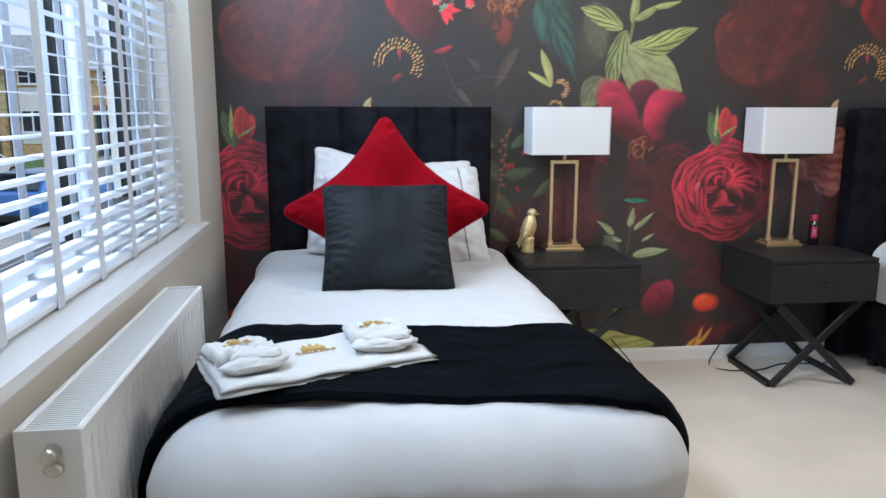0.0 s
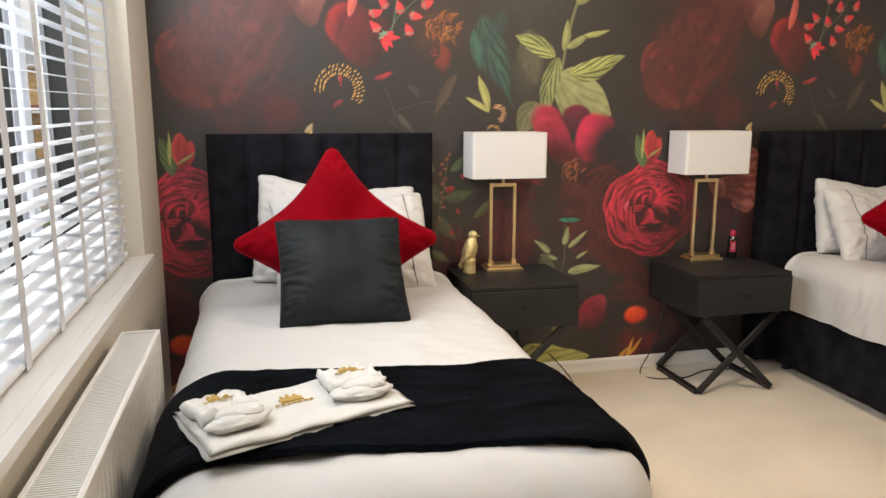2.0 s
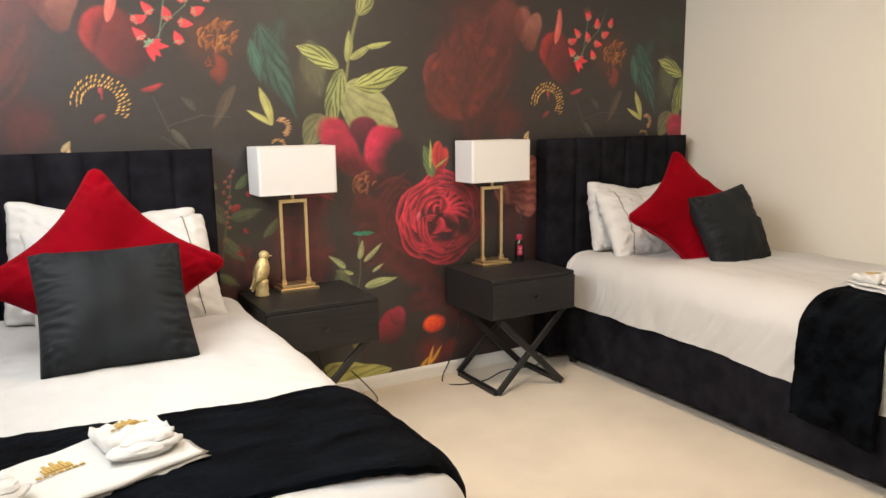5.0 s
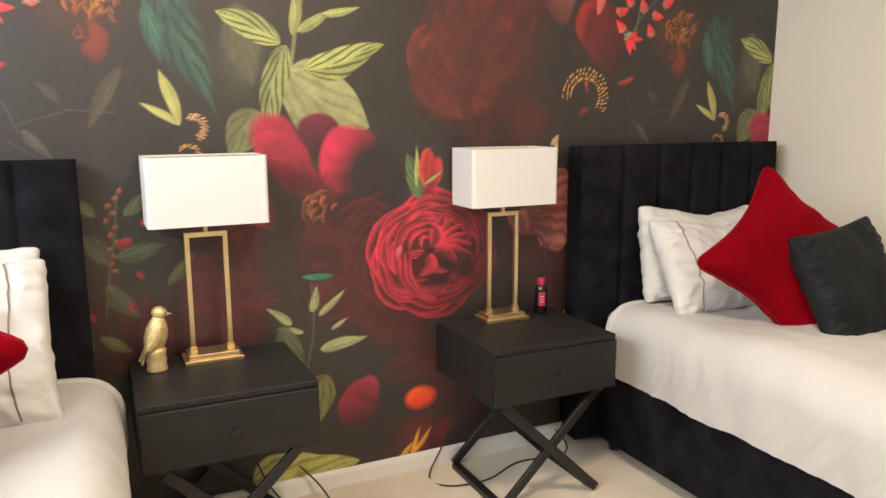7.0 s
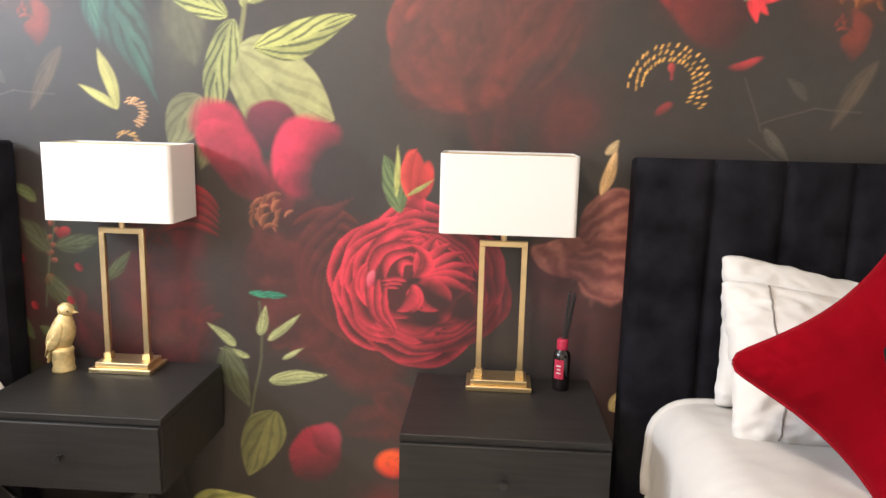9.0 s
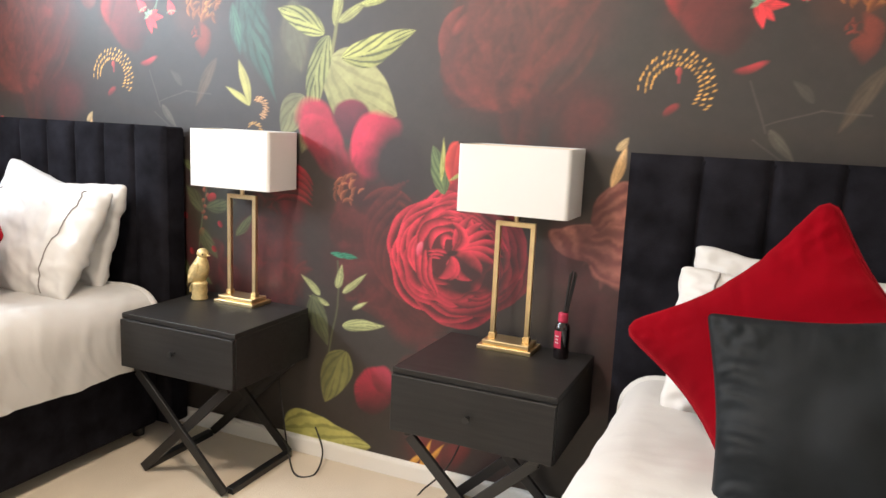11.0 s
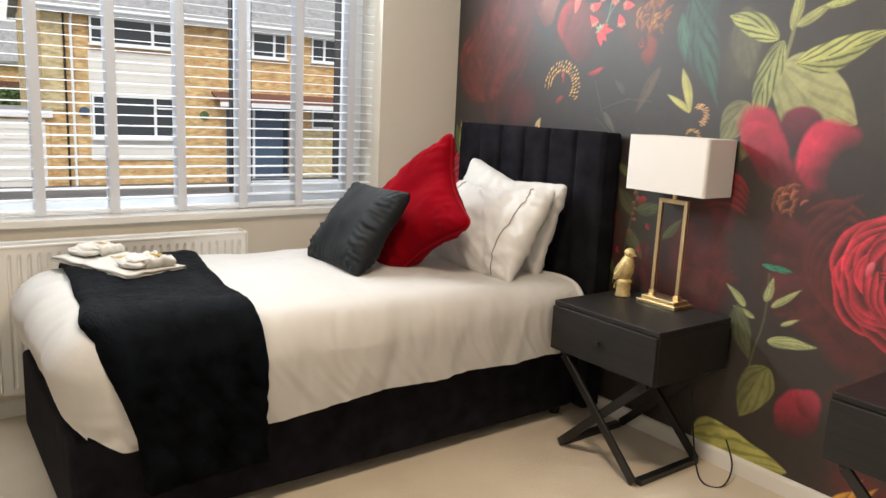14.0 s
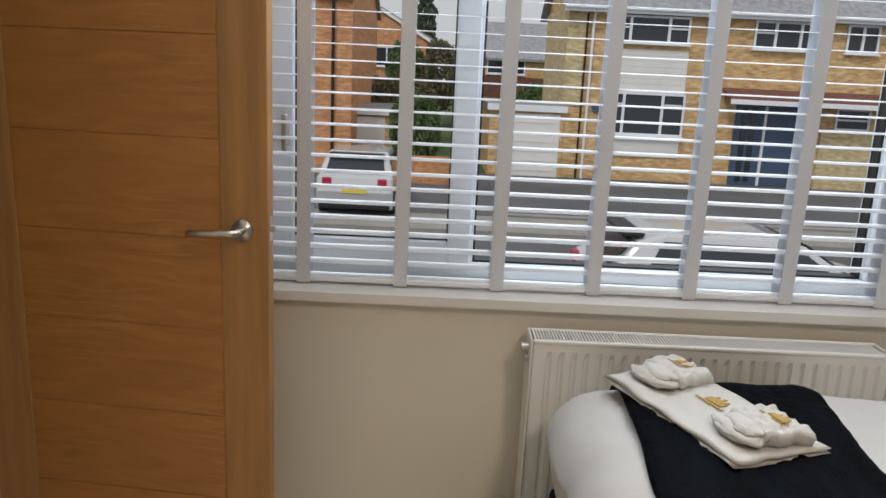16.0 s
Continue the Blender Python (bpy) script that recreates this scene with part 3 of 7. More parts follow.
    # dim outer petals of the great rose
    for a in (150, 180, 210, 240):
        p.petal(2.32 + 0.29 * math.cos(radians(a)), 0.83 + 0.25 * math.sin(radians(a)), 0.12, 0.16, a, (0.02, 0.003, 0.004), (0.12, 0.010, 0.012), 0, 0.5, 0.4, 0.08, 0.85)
    p.petal(2.72, 0.88, 0.10, 0.13, 0, (0.03, 0.005, 0.008), (0.13, 0.020, 0.030), 90, 0.5, 0.3, 0.1, 0.8)
    for x, z, rx, rz, a in ((2.06, 0.98, 0.12, 0.09, 120), (1.98, 0.88, 0.13, 0.10, 160), (1.97, 0.74, 0.12, 0.09, 200), (2.05, 0.68, 0.11, 0.08, 235), (1.56, 0.82, 0.10, 0.12, 90), (1.60, 0.66, 0.10, 0.09, 40), (2.18, 0.42, 0.09, 0.06, 10), (2.30, 0.48, 0.09, 0.06, 150), (2.42, 0.30, 0.08, 0.10, 80), (1.30, 0.70, 0.10, 0.07, 60), (1.40, 0.63, 0.10, 0.07, 120), (1.22, 0.58, 0.09, 0.07, 20), (1.50, 0.40, 0.12, 0.09, 70)):
        p.fold(x, z, rx, rz, a, (0.030, 0.005, 0.005), (0.115, 0.013, 0.014), 1.3, 7 * x, 0.14, 1.0, 0.65, 0.0)
    # pale rust flower at the rose's far side
    for x, z, rx, rz, r in ((2.79, 0.90, 0.080, 0.13, 80), (2.86, 1.00, 0.075, 0.085, 20), (2.85, 0.88, 0.085, 0.11, -20)):
        p.fold(x, z, rx, rz, r, (0.12, 0.022, 0.024), (0.50, 0.180, 0.140), 3, 3 * x, 0.16, 1.0, 0.95, 0.6)
    p.leaf(2.825, 1.09, 2.865, 1.225, 0.017, (0.20, 0.09, 0.03), (0.66, 0.42, 0.19), 6, 1.0, 0.3)
    p.leaf(2.88, 0.48, 2.94, 0.55, 0.028, (0.3, 0.2, 0.06), (0.62, 0.50, 0.22), 4)
    # dark teal and green leaves at the back
    p.leaf(1.44, 1.72, 1.57, 1.34, 0.080, (0.008, 0.026, 0.020), (0.030, 0.100, 0.070), 7, 1.0, 0.9, 0.75, 0.03)
    p.leaf(1.40, 1.66, 1.44, 1.46, 0.030, (0.010, 0.032, 0.024), (0.04, 0.13, 0.09), 6, 1.0, 0.6, 0.8, 0.012)
    p.leaf(1.50, 1.50, 1.60, 1.30, 0.016, (0.010, 0.032, 0.024), (0.025, 0.09, 0.06), 3, 1.0, 0.6, 0.8, 0.008)
    p.leaf(1.66, 1.66, 1.70, 1.40, 0.070, (0.035, 0.034, 0.018), (0.10, 0.098, 0.05), 5, 1.0, 0.6, 0.7, 0.02)
    p.leaf(1.55, 1.75, 1.44, 1.50, 0.055, (0.006, 0.020, 0.016), (0.015, 0.06, 0.045), 6, 1.0, 0.6, 0.6, 0.035)
    p.cloud(1.66, 1.50, 0.09, 0.13, (0.085, 0.085, 0.045), 0.7)
    p.leaf(1.33, 1.46, 1.22, 1.28, 0.030, (0.02, 0.014, 0.008), (0.085, 0.060, 0.035), 5, 1, 0.4, 0.8, 0.01)
    p.leaf(1.72, 1.33, 1.62, 1.20, 0.06, (0.05, 0.05, 0.02), (0.17, 0.17, 0.075), 5, 1, 0.5, 0.9)
    # the leafy stem
    p.stem([(1.90, 1.80), (1.85, 1.60), (1.83, 1.45), (1.86, 1.28)], 0.008, (0.17, 0.17, 0.06))
    LO, HI = (0.030, 0.042, 0.012), (0.33, 0.34, 0.115)
    p.leaf(1.78, 1.30, 1.70, 1.13, 0.045, (0.05, 0.05, 0.025), (0.16, 0.16, 0.08), 5, 1.0, 0.5, 0.8, 0.01)
    p.leaf(1.83, 1.40, 1.96, 1.18, 0.055, (0.10, 0.11, 0.035), (0.28, 0.28, 0.11), 4, 0.9, 0.4)
    p.leaf(1.825, 1.455, 2.085, 1.270, 0.112, (0.13, 0.14, 0.055), (0.29, 0.29, 0.125), 5, 0.85, 0.45)
    p.leaf(1.815, 1.53, 1.735, 1.24, 0.046, (0.025, 0.038, 0.012), (0.24, 0.26, 0.09), 8, 0.9, 0.9)
    p.leaf(1.87, 1.46, 2.148, 1.548, 0.046, (0.026, 0.038, 0.010), (0.37, 0.39, 0.115), 6, 1.0, 0.85)
    p.leaf(1.854, 1.572, 1.97, 1.655, 0.020, LO, HI, 3, 1.0, 0.5)
    p.leaf(1.93, 1.635, 2.065, 1.668, 0.016, LO, (0.42, 0.44, 0.13), 3, 1.0, 0.6)
    p.leaf(1.80, 1.535, 1.595, 1.64, 0.044, (0.026, 0.038, 0.010), (0.35, 0.37, 0.11), 5, 1.0, 0.9)
    p.leaf(1.84, 1.56, 1.862, 1.71, 0.020, LO, HI, 3, 1.0, 0.5)
    p.leaf(1.90, 1.78, 1.98, 1.95, 0.04, LO, (0.3, 0.3, 0.1), 5)
    # small yellow shoots and their stamens
    p.leaf(1.48, 1.29, 1.435, 1.455, 0.019, (0.12, 0.12, 0.03), (0.38, 0.36, 0.11), 2, 1.1, 0.3)
    p.leaf(1.48, 1.29, 1.372, 1.355, 0.014, (0.16, 0.16, 0.03), (0.42, 0.40, 0.12), 2, 1.0, 0.3)
    p.crown(1.52, 1.285, 0.040, (0.62, 0.33, 0.14), -70, 120, 3, -40)
    p.crown(1.50, 1.20, 0.034, (0.55, 0.30, 0.08), -60, 150, 2, -40)
    # magenta flower
    p.petal(1.91, 1.27, 0.085, 0.07, 20, (0.03, 0.003, 0.010), (0.17, 0.008, 0.030), 90, 0.15, 0.3)
    p.petal(1.66, 1.00, 0.10, 0.08, -20, (0.04, 0.003, 0.006), (0.26, 0.010, 0.028), 150, 0.3, 0.2)
    p.petal(1.68, 0.92, 0.08, 0.05, -30, (0.03, 0.003, 0.006), (0.22, 0.010, 0.024), 200, 0.4, 0.6, alpha=0.8)
    p.petal(1.79, 1.175, 0.150, 0.085, -52, (0.05, 0.003, 0.010), (0.44, 0.012, 0.046), 150, 0.22, 0.15, 0.14)
    p.petal(1.88, 1.10, 0.10, 0.06, -65, (0.04, 0.002, 0.008), (0.24, 0.008, 0.024), 120, 0.4, 0.5, 0.1, 0.8)
    p.petal(2.00, 1.205, 0.125, 0.105, 70, (0.10, 0.004, 0.016), (0.68, 0.022, 0.080), 75, 0.16, 0.12, 0.12)
    p.cloud(2.10, 1.12, 0.10, 0.085, (0.012, 0.007, 0.008), 2.2, -35, 0.05)
    p.cloud(1.98, 1.02, 0.09, 0.05, (0.030, 0.004, 0.006), 1.5, 0, 0.05)
    p.ruffle(1.90, 1.03, [(1.74, 1.15), (1.98, 1.16), (1.78, 1.19), (1.93, 1.19), (1.83, 1.20), (1.88, 1.20)], 0.020, (0.05, 0.003, 0.006), (0.24, 0.010, 0.020), 0.55)
    p.ribbon([(1.72, 1.19), (1.70, 1.26), (1.80, 1.25)], 0.030, (0.20, 0.006, 0.02), (0.55, 0.02, 0.06), 1, 0.8, 1.0, 0.01)
    p.nest([(1.60, 1.06), (1.68, 1.10), (1.76, 1.02)], [(1.60, 0.95), (1.68, 0.99), (1.76, 0.94)], 5, 0.022, (0.03, 0.003, 0.004), (0.26, 0.010, 0.02), 1)
    p.crumple(1.905, 1.02, 0.055, 0.048, (0.06, 0.012, 0.006), (0.52, 0.17, 0.075), 22, 3)
    p.nest([(1.97, 0.99), (2.06, 1.05), (2.15, 1.00)], [(2.02, 0.92), (2.08, 0.96), (2.16, 0.93)], 3, 0.022, (0.02, 0.003, 0.004), (0.12, 0.012, 0.010), 1)
    # sprig
    p.leaf(1.90, 0.775, 1.84, 0.79, 0.012, (0.0, 0.06, 0.04), (0.02, 0.22, 0.13), 2)
    p.leaf(1.88, 0.785, 1.95, 0.775, 0.013, (0.0, 0.06, 0.04), (0.02, 0.20, 0.12), 2)
    SL, SH = (0.045, 0.065, 0.025), (0.33, 0.35, 0.155)
    p.stem([(1.87, 0.76), (1.875, 0.60), (1.85, 0.48), (1.83, 0.36)], 0.005, (0.07, 0.08, 0.035))
    for a in ((1.866, 0.665, 1.888, 0.752, 0.017), (1.89, 0.650, 1.988, 0.728, 0.015), (1.80, 0.632, 1.712, 0.700, 0.017), (1.935, 0.592, 2.005, 0.628, 0.010), (1.895, 0.528, 2.075, 0.548, 0.024), (1.84, 0.600, 1.745, 0.625, 0.012)):
        p.leaf(*a, SL, SH, 3, 0.8, 0.6)
    p.leaf(1.765, 0.63, 1.83, 0.44, 0.042, (0.02, 0.030, 0.012), (0.085, 0.095, 0.045), 5, 1, 0.6, 0.9)
    # low leaves
    p.leaf(1.915, 0.43, 1.82, 0.22, 0.066, (0.030, 0.036, 0.012), (0.17, 0.17, 0.050), 4, 0.9, 0.5, 0.9)
    p.leaf(1.64, 0.075, 2.03, 0.070, 0.105, (0.13, 0.14, 0.025), (0.40, 0.39, 0.11), 6, 0.72, 0.6)
    # low flowers
    p.petal(2.025, 0.30, 0.085, 0.105, -15, (0.04, 0.003, 0.008), (0.42, 0.014, 0.045), 120, 0.12, 0.5, 0.08)
    p.petal(2.06, 0.36, 0.05, 0.05, -30, (0.08, 0.004, 0.010), (0.50, 0.030, 0.070), 90, 0.25, 0.5, 0.1, 0.8)
    p.petal(2.27, 0.280, 0.078, 0.060, 25, (0.55, 0.020, 0.006), (1.0, 0.13, 0.018), 90, 0.35, 0.7, 0.08)
    p.crumple(2.285, 0.280, 0.045, 0.030, (0.55, 0.025, 0.008), (1.0, 0.17, 0.02), 12, 4)
    for x0, z0, x1, z1 in ((2.22, 0.03, 2.27, 0.17), (2.24, 0.06, 2.32, 0.16), (2.18, 0.05, 2.24, 0.11)):
        p.leaf(x0, z0, x1, z1, 0.012, (0.25, 0.08, 0.01), (0.75, 0.38, 0.05), 2, 1, 0.3, 0.8)
    p.petal(2.36, 0.12, 0.05, 0.09, -20, (0.03, 0.003, 0.004), (0.25, 0.012, 0.012), 90, 0.3, 0.6, 0.1, 0.8)
    # the great rose and its bud
    p.rose(2.331, 0.834, 0.245, (0.022, 0.0020, 0.004), (0.76, 0.036, 0.072))
    p.ribbon([(2.28, 1.05), (2.315, 1.09), (2.34, 1.04)], 0.03, (0.1, 0.004, 0.01), (0.6, 0.02, 0.05), 1)
    p.petal(2.315, 1.135, 0.040, 0.070, 20, (0.20, 0.006, 0.010), (0.66, 0.050, 0.040), 120, 0.12, 0.3)
    p.petal(2.345, 1.12, 0.025, 0.055, -15, (0.20, 0.006, 0.010), (0.55, 0.035, 0.030), 60, 0.2, 0.3)
    p.leaf(2.275, 1.035, 2.225, 1.185, 0.036, (0.015, 0.035, 0.012), (0.10, 0.15, 0.055), 6)
    p.ribbon([(2.30, 1.07), (2.27, 1.15), (2.315, 1.20)], 0.020, (0.25, 0.01, 0.012), (0.75, 0.07, 0.05), 1)
    p.leaf(2.26, 1.07, 2.26, 1.22, 0.010, (0.2, 0.22, 0.05), (0.42, 0.42, 0.13), 2)
    p.leaf(2.29, 1.075, 2.375, 1.13, 0.008, (0.10, 0.14, 0.04), (0.32, 0.34, 0.10), 1)
    # crowns of stamens, berries and rusty flowers above
    p.crown(0.802, 1.39, 0.102, (0.95, 0.50, 0.10), -36, 190, 3)
    p.berry(0.806, 1.435, 0.014, 90, (0.55, 0.06, 0.05))
    p.stem([(0.806, 1.43), (0.806, 1.40)], 0.005, (0.30, 0.02, 0.03), 0.8)
    p.petal(0.79, 1.32, 0.030, 0.014, 40, (0.08, 0.01, 0.01), (0.38, 0.03, 0.03), 60, 0.4, 0.1)
    p.petal(0.89, 1.62, 0.13, 0.14, 10, (0.030, 0.004, 0.004), (0.24, 0.016, 0.016), 150, 0.14, 0.2, 0.1, 0.85)
    p.petal(1.00, 1.46, 0.05, 0.012, 15, (0.1, 0.01, 0.01), (0.55, 0.03, 0.04), 60, 0.4, 0.1)
    p.petal(0.66, 1.76, 0.055, 0.13, 8, (0.10, 0.020, 0.016), (0.36, 0.11, 0.08), 90, 0.15, 0.3, 0.1, 0.85)
    p.petal(0.71, 1.74, 0.055, 0.10, -10, (0.12, 0.030, 0.020), (0.40, 0.14, 0.10), 90, 0.15, 0.3, 0.1, 0.85)
    p.ribbon([(0.79, 1.58), (0.76, 1.68), (0.86, 1.75)], 0.045, (0.05, 0.004, 0.004), (0.46, 0.020, 0.020), 1, 0.8, 1.3, 0.015)
    p.leaf(0.855, 1.69, 0.885, 1.90, 0.022, (0.20, 0.02, 0.02), (0.62, 0.12, 0.09), 3, 1, 0.3)
    p.petal(0.55, 1.80, 0.12, 0.13, 0, (0.06, 0.010, 0.010), (0.20, 0.04, 0.03), 90, 0.2, 0.3, 0.1, 0.8)
    rng = np.random.default_rng(5)
    p.stem([(1.08, 1.90), (1.05, 1.72), (1.02, 1.60)], 0.004, (0.12, 0.18, 0.10))
    p.stem([(1.00, 1.61), (1.06, 1.70), (1.14, 1.78), (1.20, 1.90)], 0.003, (0.14, 0.20, 0.12))
    for x, z, turn in ((0.954, 1.655, 120), (1.104, 1.647, 100), (0.965, 1.72, 20), (0.995, 1.765, 120), (1.069, 1.745, 100), (1.144, 1.71, -10), (1.19, 1.765, 20), (1.13, 1.82, 80), (1.23, 1.83, 60), (1.07, 1.86, 110)):
        tip = (x + 0.032 * math.cos(radians(turn)), z + 0.032 * math.sin(radians(turn)))
        p.leaf(x - 0.030 * math.cos(radians(turn)), z - 0.030 * math.sin(radians(turn)), *tip, 0.021, (0.30, 0.010, 0.015), (0.82, 0.045, 0.055), 2, 0.8, 0.5)
        for spread in (-50, 0, 50):
            g = radians(turn + 180 + spread)
            p.leaf(x - 0.012 * math.cos(radians(turn)), z - 0.012 * math.sin(radians(turn)), x + 0.036 * math.cos(g), z + 0.036 * math.sin(g), 0.005, (0.05, 0.09, 0.05), (0.20, 0.28, 0.17), 1)
    for turn, long in ((-5, 0.075), (-50, 0.065), (-78, 0.070), (25, 0.05)):
        p.leaf(0.995, 1.612, 0.995 + long * math.cos(radians(turn)), 1.612 + long * math.sin(radians(turn)), 0.018, (0.35, 0.010, 0.015), (0.85, 0.035, 0.050), 2, 0.7, 0.4)
    for turn in (100, 150, 210, 60):
        p.leaf(0.995, 1.612, 0.995 + 0.03 * math.cos(radians(turn)), 1.612 + 0.03 * math.sin(radians(turn)), 0.009, (0.06, 0.11, 0.06), (0.24, 0.34, 0.22), 1)
    p.crumple(1.275, 1.655, 0.080, 0.060, (0.08, 0.018, 0.004), (0.50, 0.15, 0.03), 34, 7)
    p.crumple(1.295, 1.625, 0.028, 0.034, (0.20, 0.06, 0.008), (0.85, 0.38, 0.08), 12, 8)
    p.crumple(1.235, 1.535, 0.036, 0.032, (0.06, 0.008, 0.004), (0.36, 0.045, 0.02), 14, 9)
    p.petal(1.245, 1.52, 0.035, 0.045, 20, (0.08, 0.010, 0.006), (0.36, 0.05, 0.02), 90, 0.3, 0.8, 0.2, 0.9)
    # budded stalk
    p.stem([(1.285, 1.09), (1.27, 0.95), (1.23, 0.72)], 0.004, (0.08, 0.10, 0.05))
    for k in range(12):
        p.berry(1.285 + rng.uniform(-0.02, 0.02) - 0.003 * k, 1.10 - 0.022 * k, 0.012, rng.uniform(0, 90), (0.40, 0.11, 0.06))
    p.berry(1.30, 0.94, 0.025, 30, (0.50, 0.03, 0.03))
    p.berry(1.25, 0.80, 0.020, 70, (0.45, 0.03, 0.02))
    p.leaf(1.27, 0.90, 1.42, 0.93, 0.030, (0.02, 0.03, 0.01), (0.10, 0.12, 0.05), 5, 1, 0.6, 0.85, 0.01)
    p.leaf(1.26, 0.88, 1.16, 0.98, 0.030, (0.02, 0.03, 0.01), (0.09, 0.10, 0.05), 5, 1, 0.6, 0.8, 0.01)
    p.leaf(1.24, 0.82, 1.33, 0.70, 0.035, (0.02, 0.03, 0.01), (0.09, 0.11, 0.05), 5, 1, 0.6, 0.8, 0.01)
    for x0, z0, x1, z1 in ((1.18, 0.62, 1.10, 0.74), (1.20, 0.66, 1.30, 0.60), (1.30, 1.02, 1.38, 1.10), (1.22, 1.02, 1.14, 1.08), (1.42, 0.80, 1.50, 0.90), (1.16, 0.46, 1.08, 0.56)):
        p.leaf(x0, z0, x1, z1, 0.022, (0.02, 0.03, 0.01), (0.13, 0.16, 0.06), 4, 1, 0.6, 0.85, 0.006)
    for x, z in ((1.17, 0.86), (1.34, 0.84), (1.20, 0.72), (1.31, 0.74), (1.36, 1.00)):
        p.berry(x, z, 0.016, 100 * x, (0.42, 0.02, 0.03))
    # thin dark twigs
    for pts in ([(1.05, 1.30), (1.18, 1.34), (1.30, 1.33)], [(1.02, 1.26), (1.10, 1.20), (1.13, 1.12)], [(1.00, 1.42), (1.05, 1.28)]):
        p.stem(pts, 0.003, (0.10, 0.09, 0.07), 0.6)
    p.leaf(1.06, 1.29, 1.13, 1.20, 0.018, (0.02, 0.02, 0.014), (0.11, 0.10, 0.07), 3, 1, 0.4, 0.7)
    p.leaf(1.16, 1.36, 1.10, 1.43, 0.014, (0.02, 0.02, 0.014), (0.07, 0.07, 0.05), 3, 1, 0.4, 0.6)
    p.leaf(0.655, 1.205, 0.69, 1.245, 0.014, (0.2, 0.12, 0.05), (0.5, 0.36, 0.18), 2)
    p.rgb *= (1.10 * (0.88 + 0.24 * p.grain) * (0.80 + 0.40 * p.fine))[..., None]
    return p.rgb


def print_wall(name, x0, x1, z0, z1, step, ink):
    xs, zs = np.linspace(x0, x1, round((x1 - x0) / step) + 1), np.linspace(z0, z1, round((z1 - z0) / step) + 1)
    gx, gz = np.meshgrid(xs, zs)
    nx, nz = len(xs), len(zs)
    co = np.stack([gx, np.full_like(gx, N), gz], -1).reshape(-1, 3)
    first = (np.arange(nz - 1)[:, None] * nx + np.arange(nx - 1)).ravel()
    faces = np.stack([first, first + 1, first + nx + 1, first + nx], -1)
    me = bpy.data.meshes.new(name)
    me.vertices.add(len(co))
    me.vertices.foreach_set("co", co.ravel())
    me.loops.add(faces.size)
    me.loops.foreach_set("vertex_index", faces.ravel().astype(np.int32))
    me.polygons.add(len(faces))
    me.polygons.foreach_set("loop_start", np.arange(0, faces.size, 4, dtype=np.int32))
    me.update()
    h, w = ink.shape[:2]
    fx, fz = (co[:, 0] % TILE) / TILE * w, np.clip(co[:, 2] / CELL, 0, h - 1.001)
    ix, iz = np.floor(fx).astype(int), np.floor(fz).astype(int)
    a, b = (fx - ix)[:, None], (fz - iz)[:, None]
    x0, x1, z1 = ix % w, (ix + 1) % w, np.minimum(iz + 1, h - 1)
    rgb = (ink[iz, x0] * (1 - a) + ink[iz, x1] * a) * (1 - b) + (ink[z1, x0] * (1 - a) + ink[z1, x1] * a) * b
    layer = me.color_attributes.new("ink", "FLOAT_COLOR", "POINT")
    layer.data.foreach_set("color", np.c_[rgb, np.ones(len(rgb))].ravel().astype(np.float32))
    me.materials.append(WALLPAPER)
    return tagged(new(name, me), kind="structure")


WALLPAPER = shader("printed_wallpaper", (0.5, 0.5, 0.5), 0.55, bump=0.03, bump_scale=500)
_tree = WALLPAPER.node_tree
_tree.nodes["Principled BSDF"].inputs["Specular IOR Level"].default_value = 0.85
_ink = _tree.nodes.new("ShaderNodeAttribute")
_ink.attribute_name = "ink"
_tree.links.new(_ink.outputs["Color"], _tree.nodes["Principled BSDF"].inputs["Base Color"])
setting("wall_north_core", PAINT, [((W, N + 0.002, 0), (E, N + 0.1, TOP))])
PRINT = paint_print()
print_wall("wall_north", W, E, 1.17, 1.86, 0.003, PRINT)
for a, b, step in ((W, 0.27, 0.003), (0.27, 1.15, 0.03), (1.15, 2.93, 0.003), (2.93, 3.88, 0.03), (3.88, E, 0.01)):
    print_wall("wall_north", a, b, 0.0, 1.17, step, PRINT)
print_wall("wall_north_upper", W, E, 1.86, TOP, 0.02, PRINT)
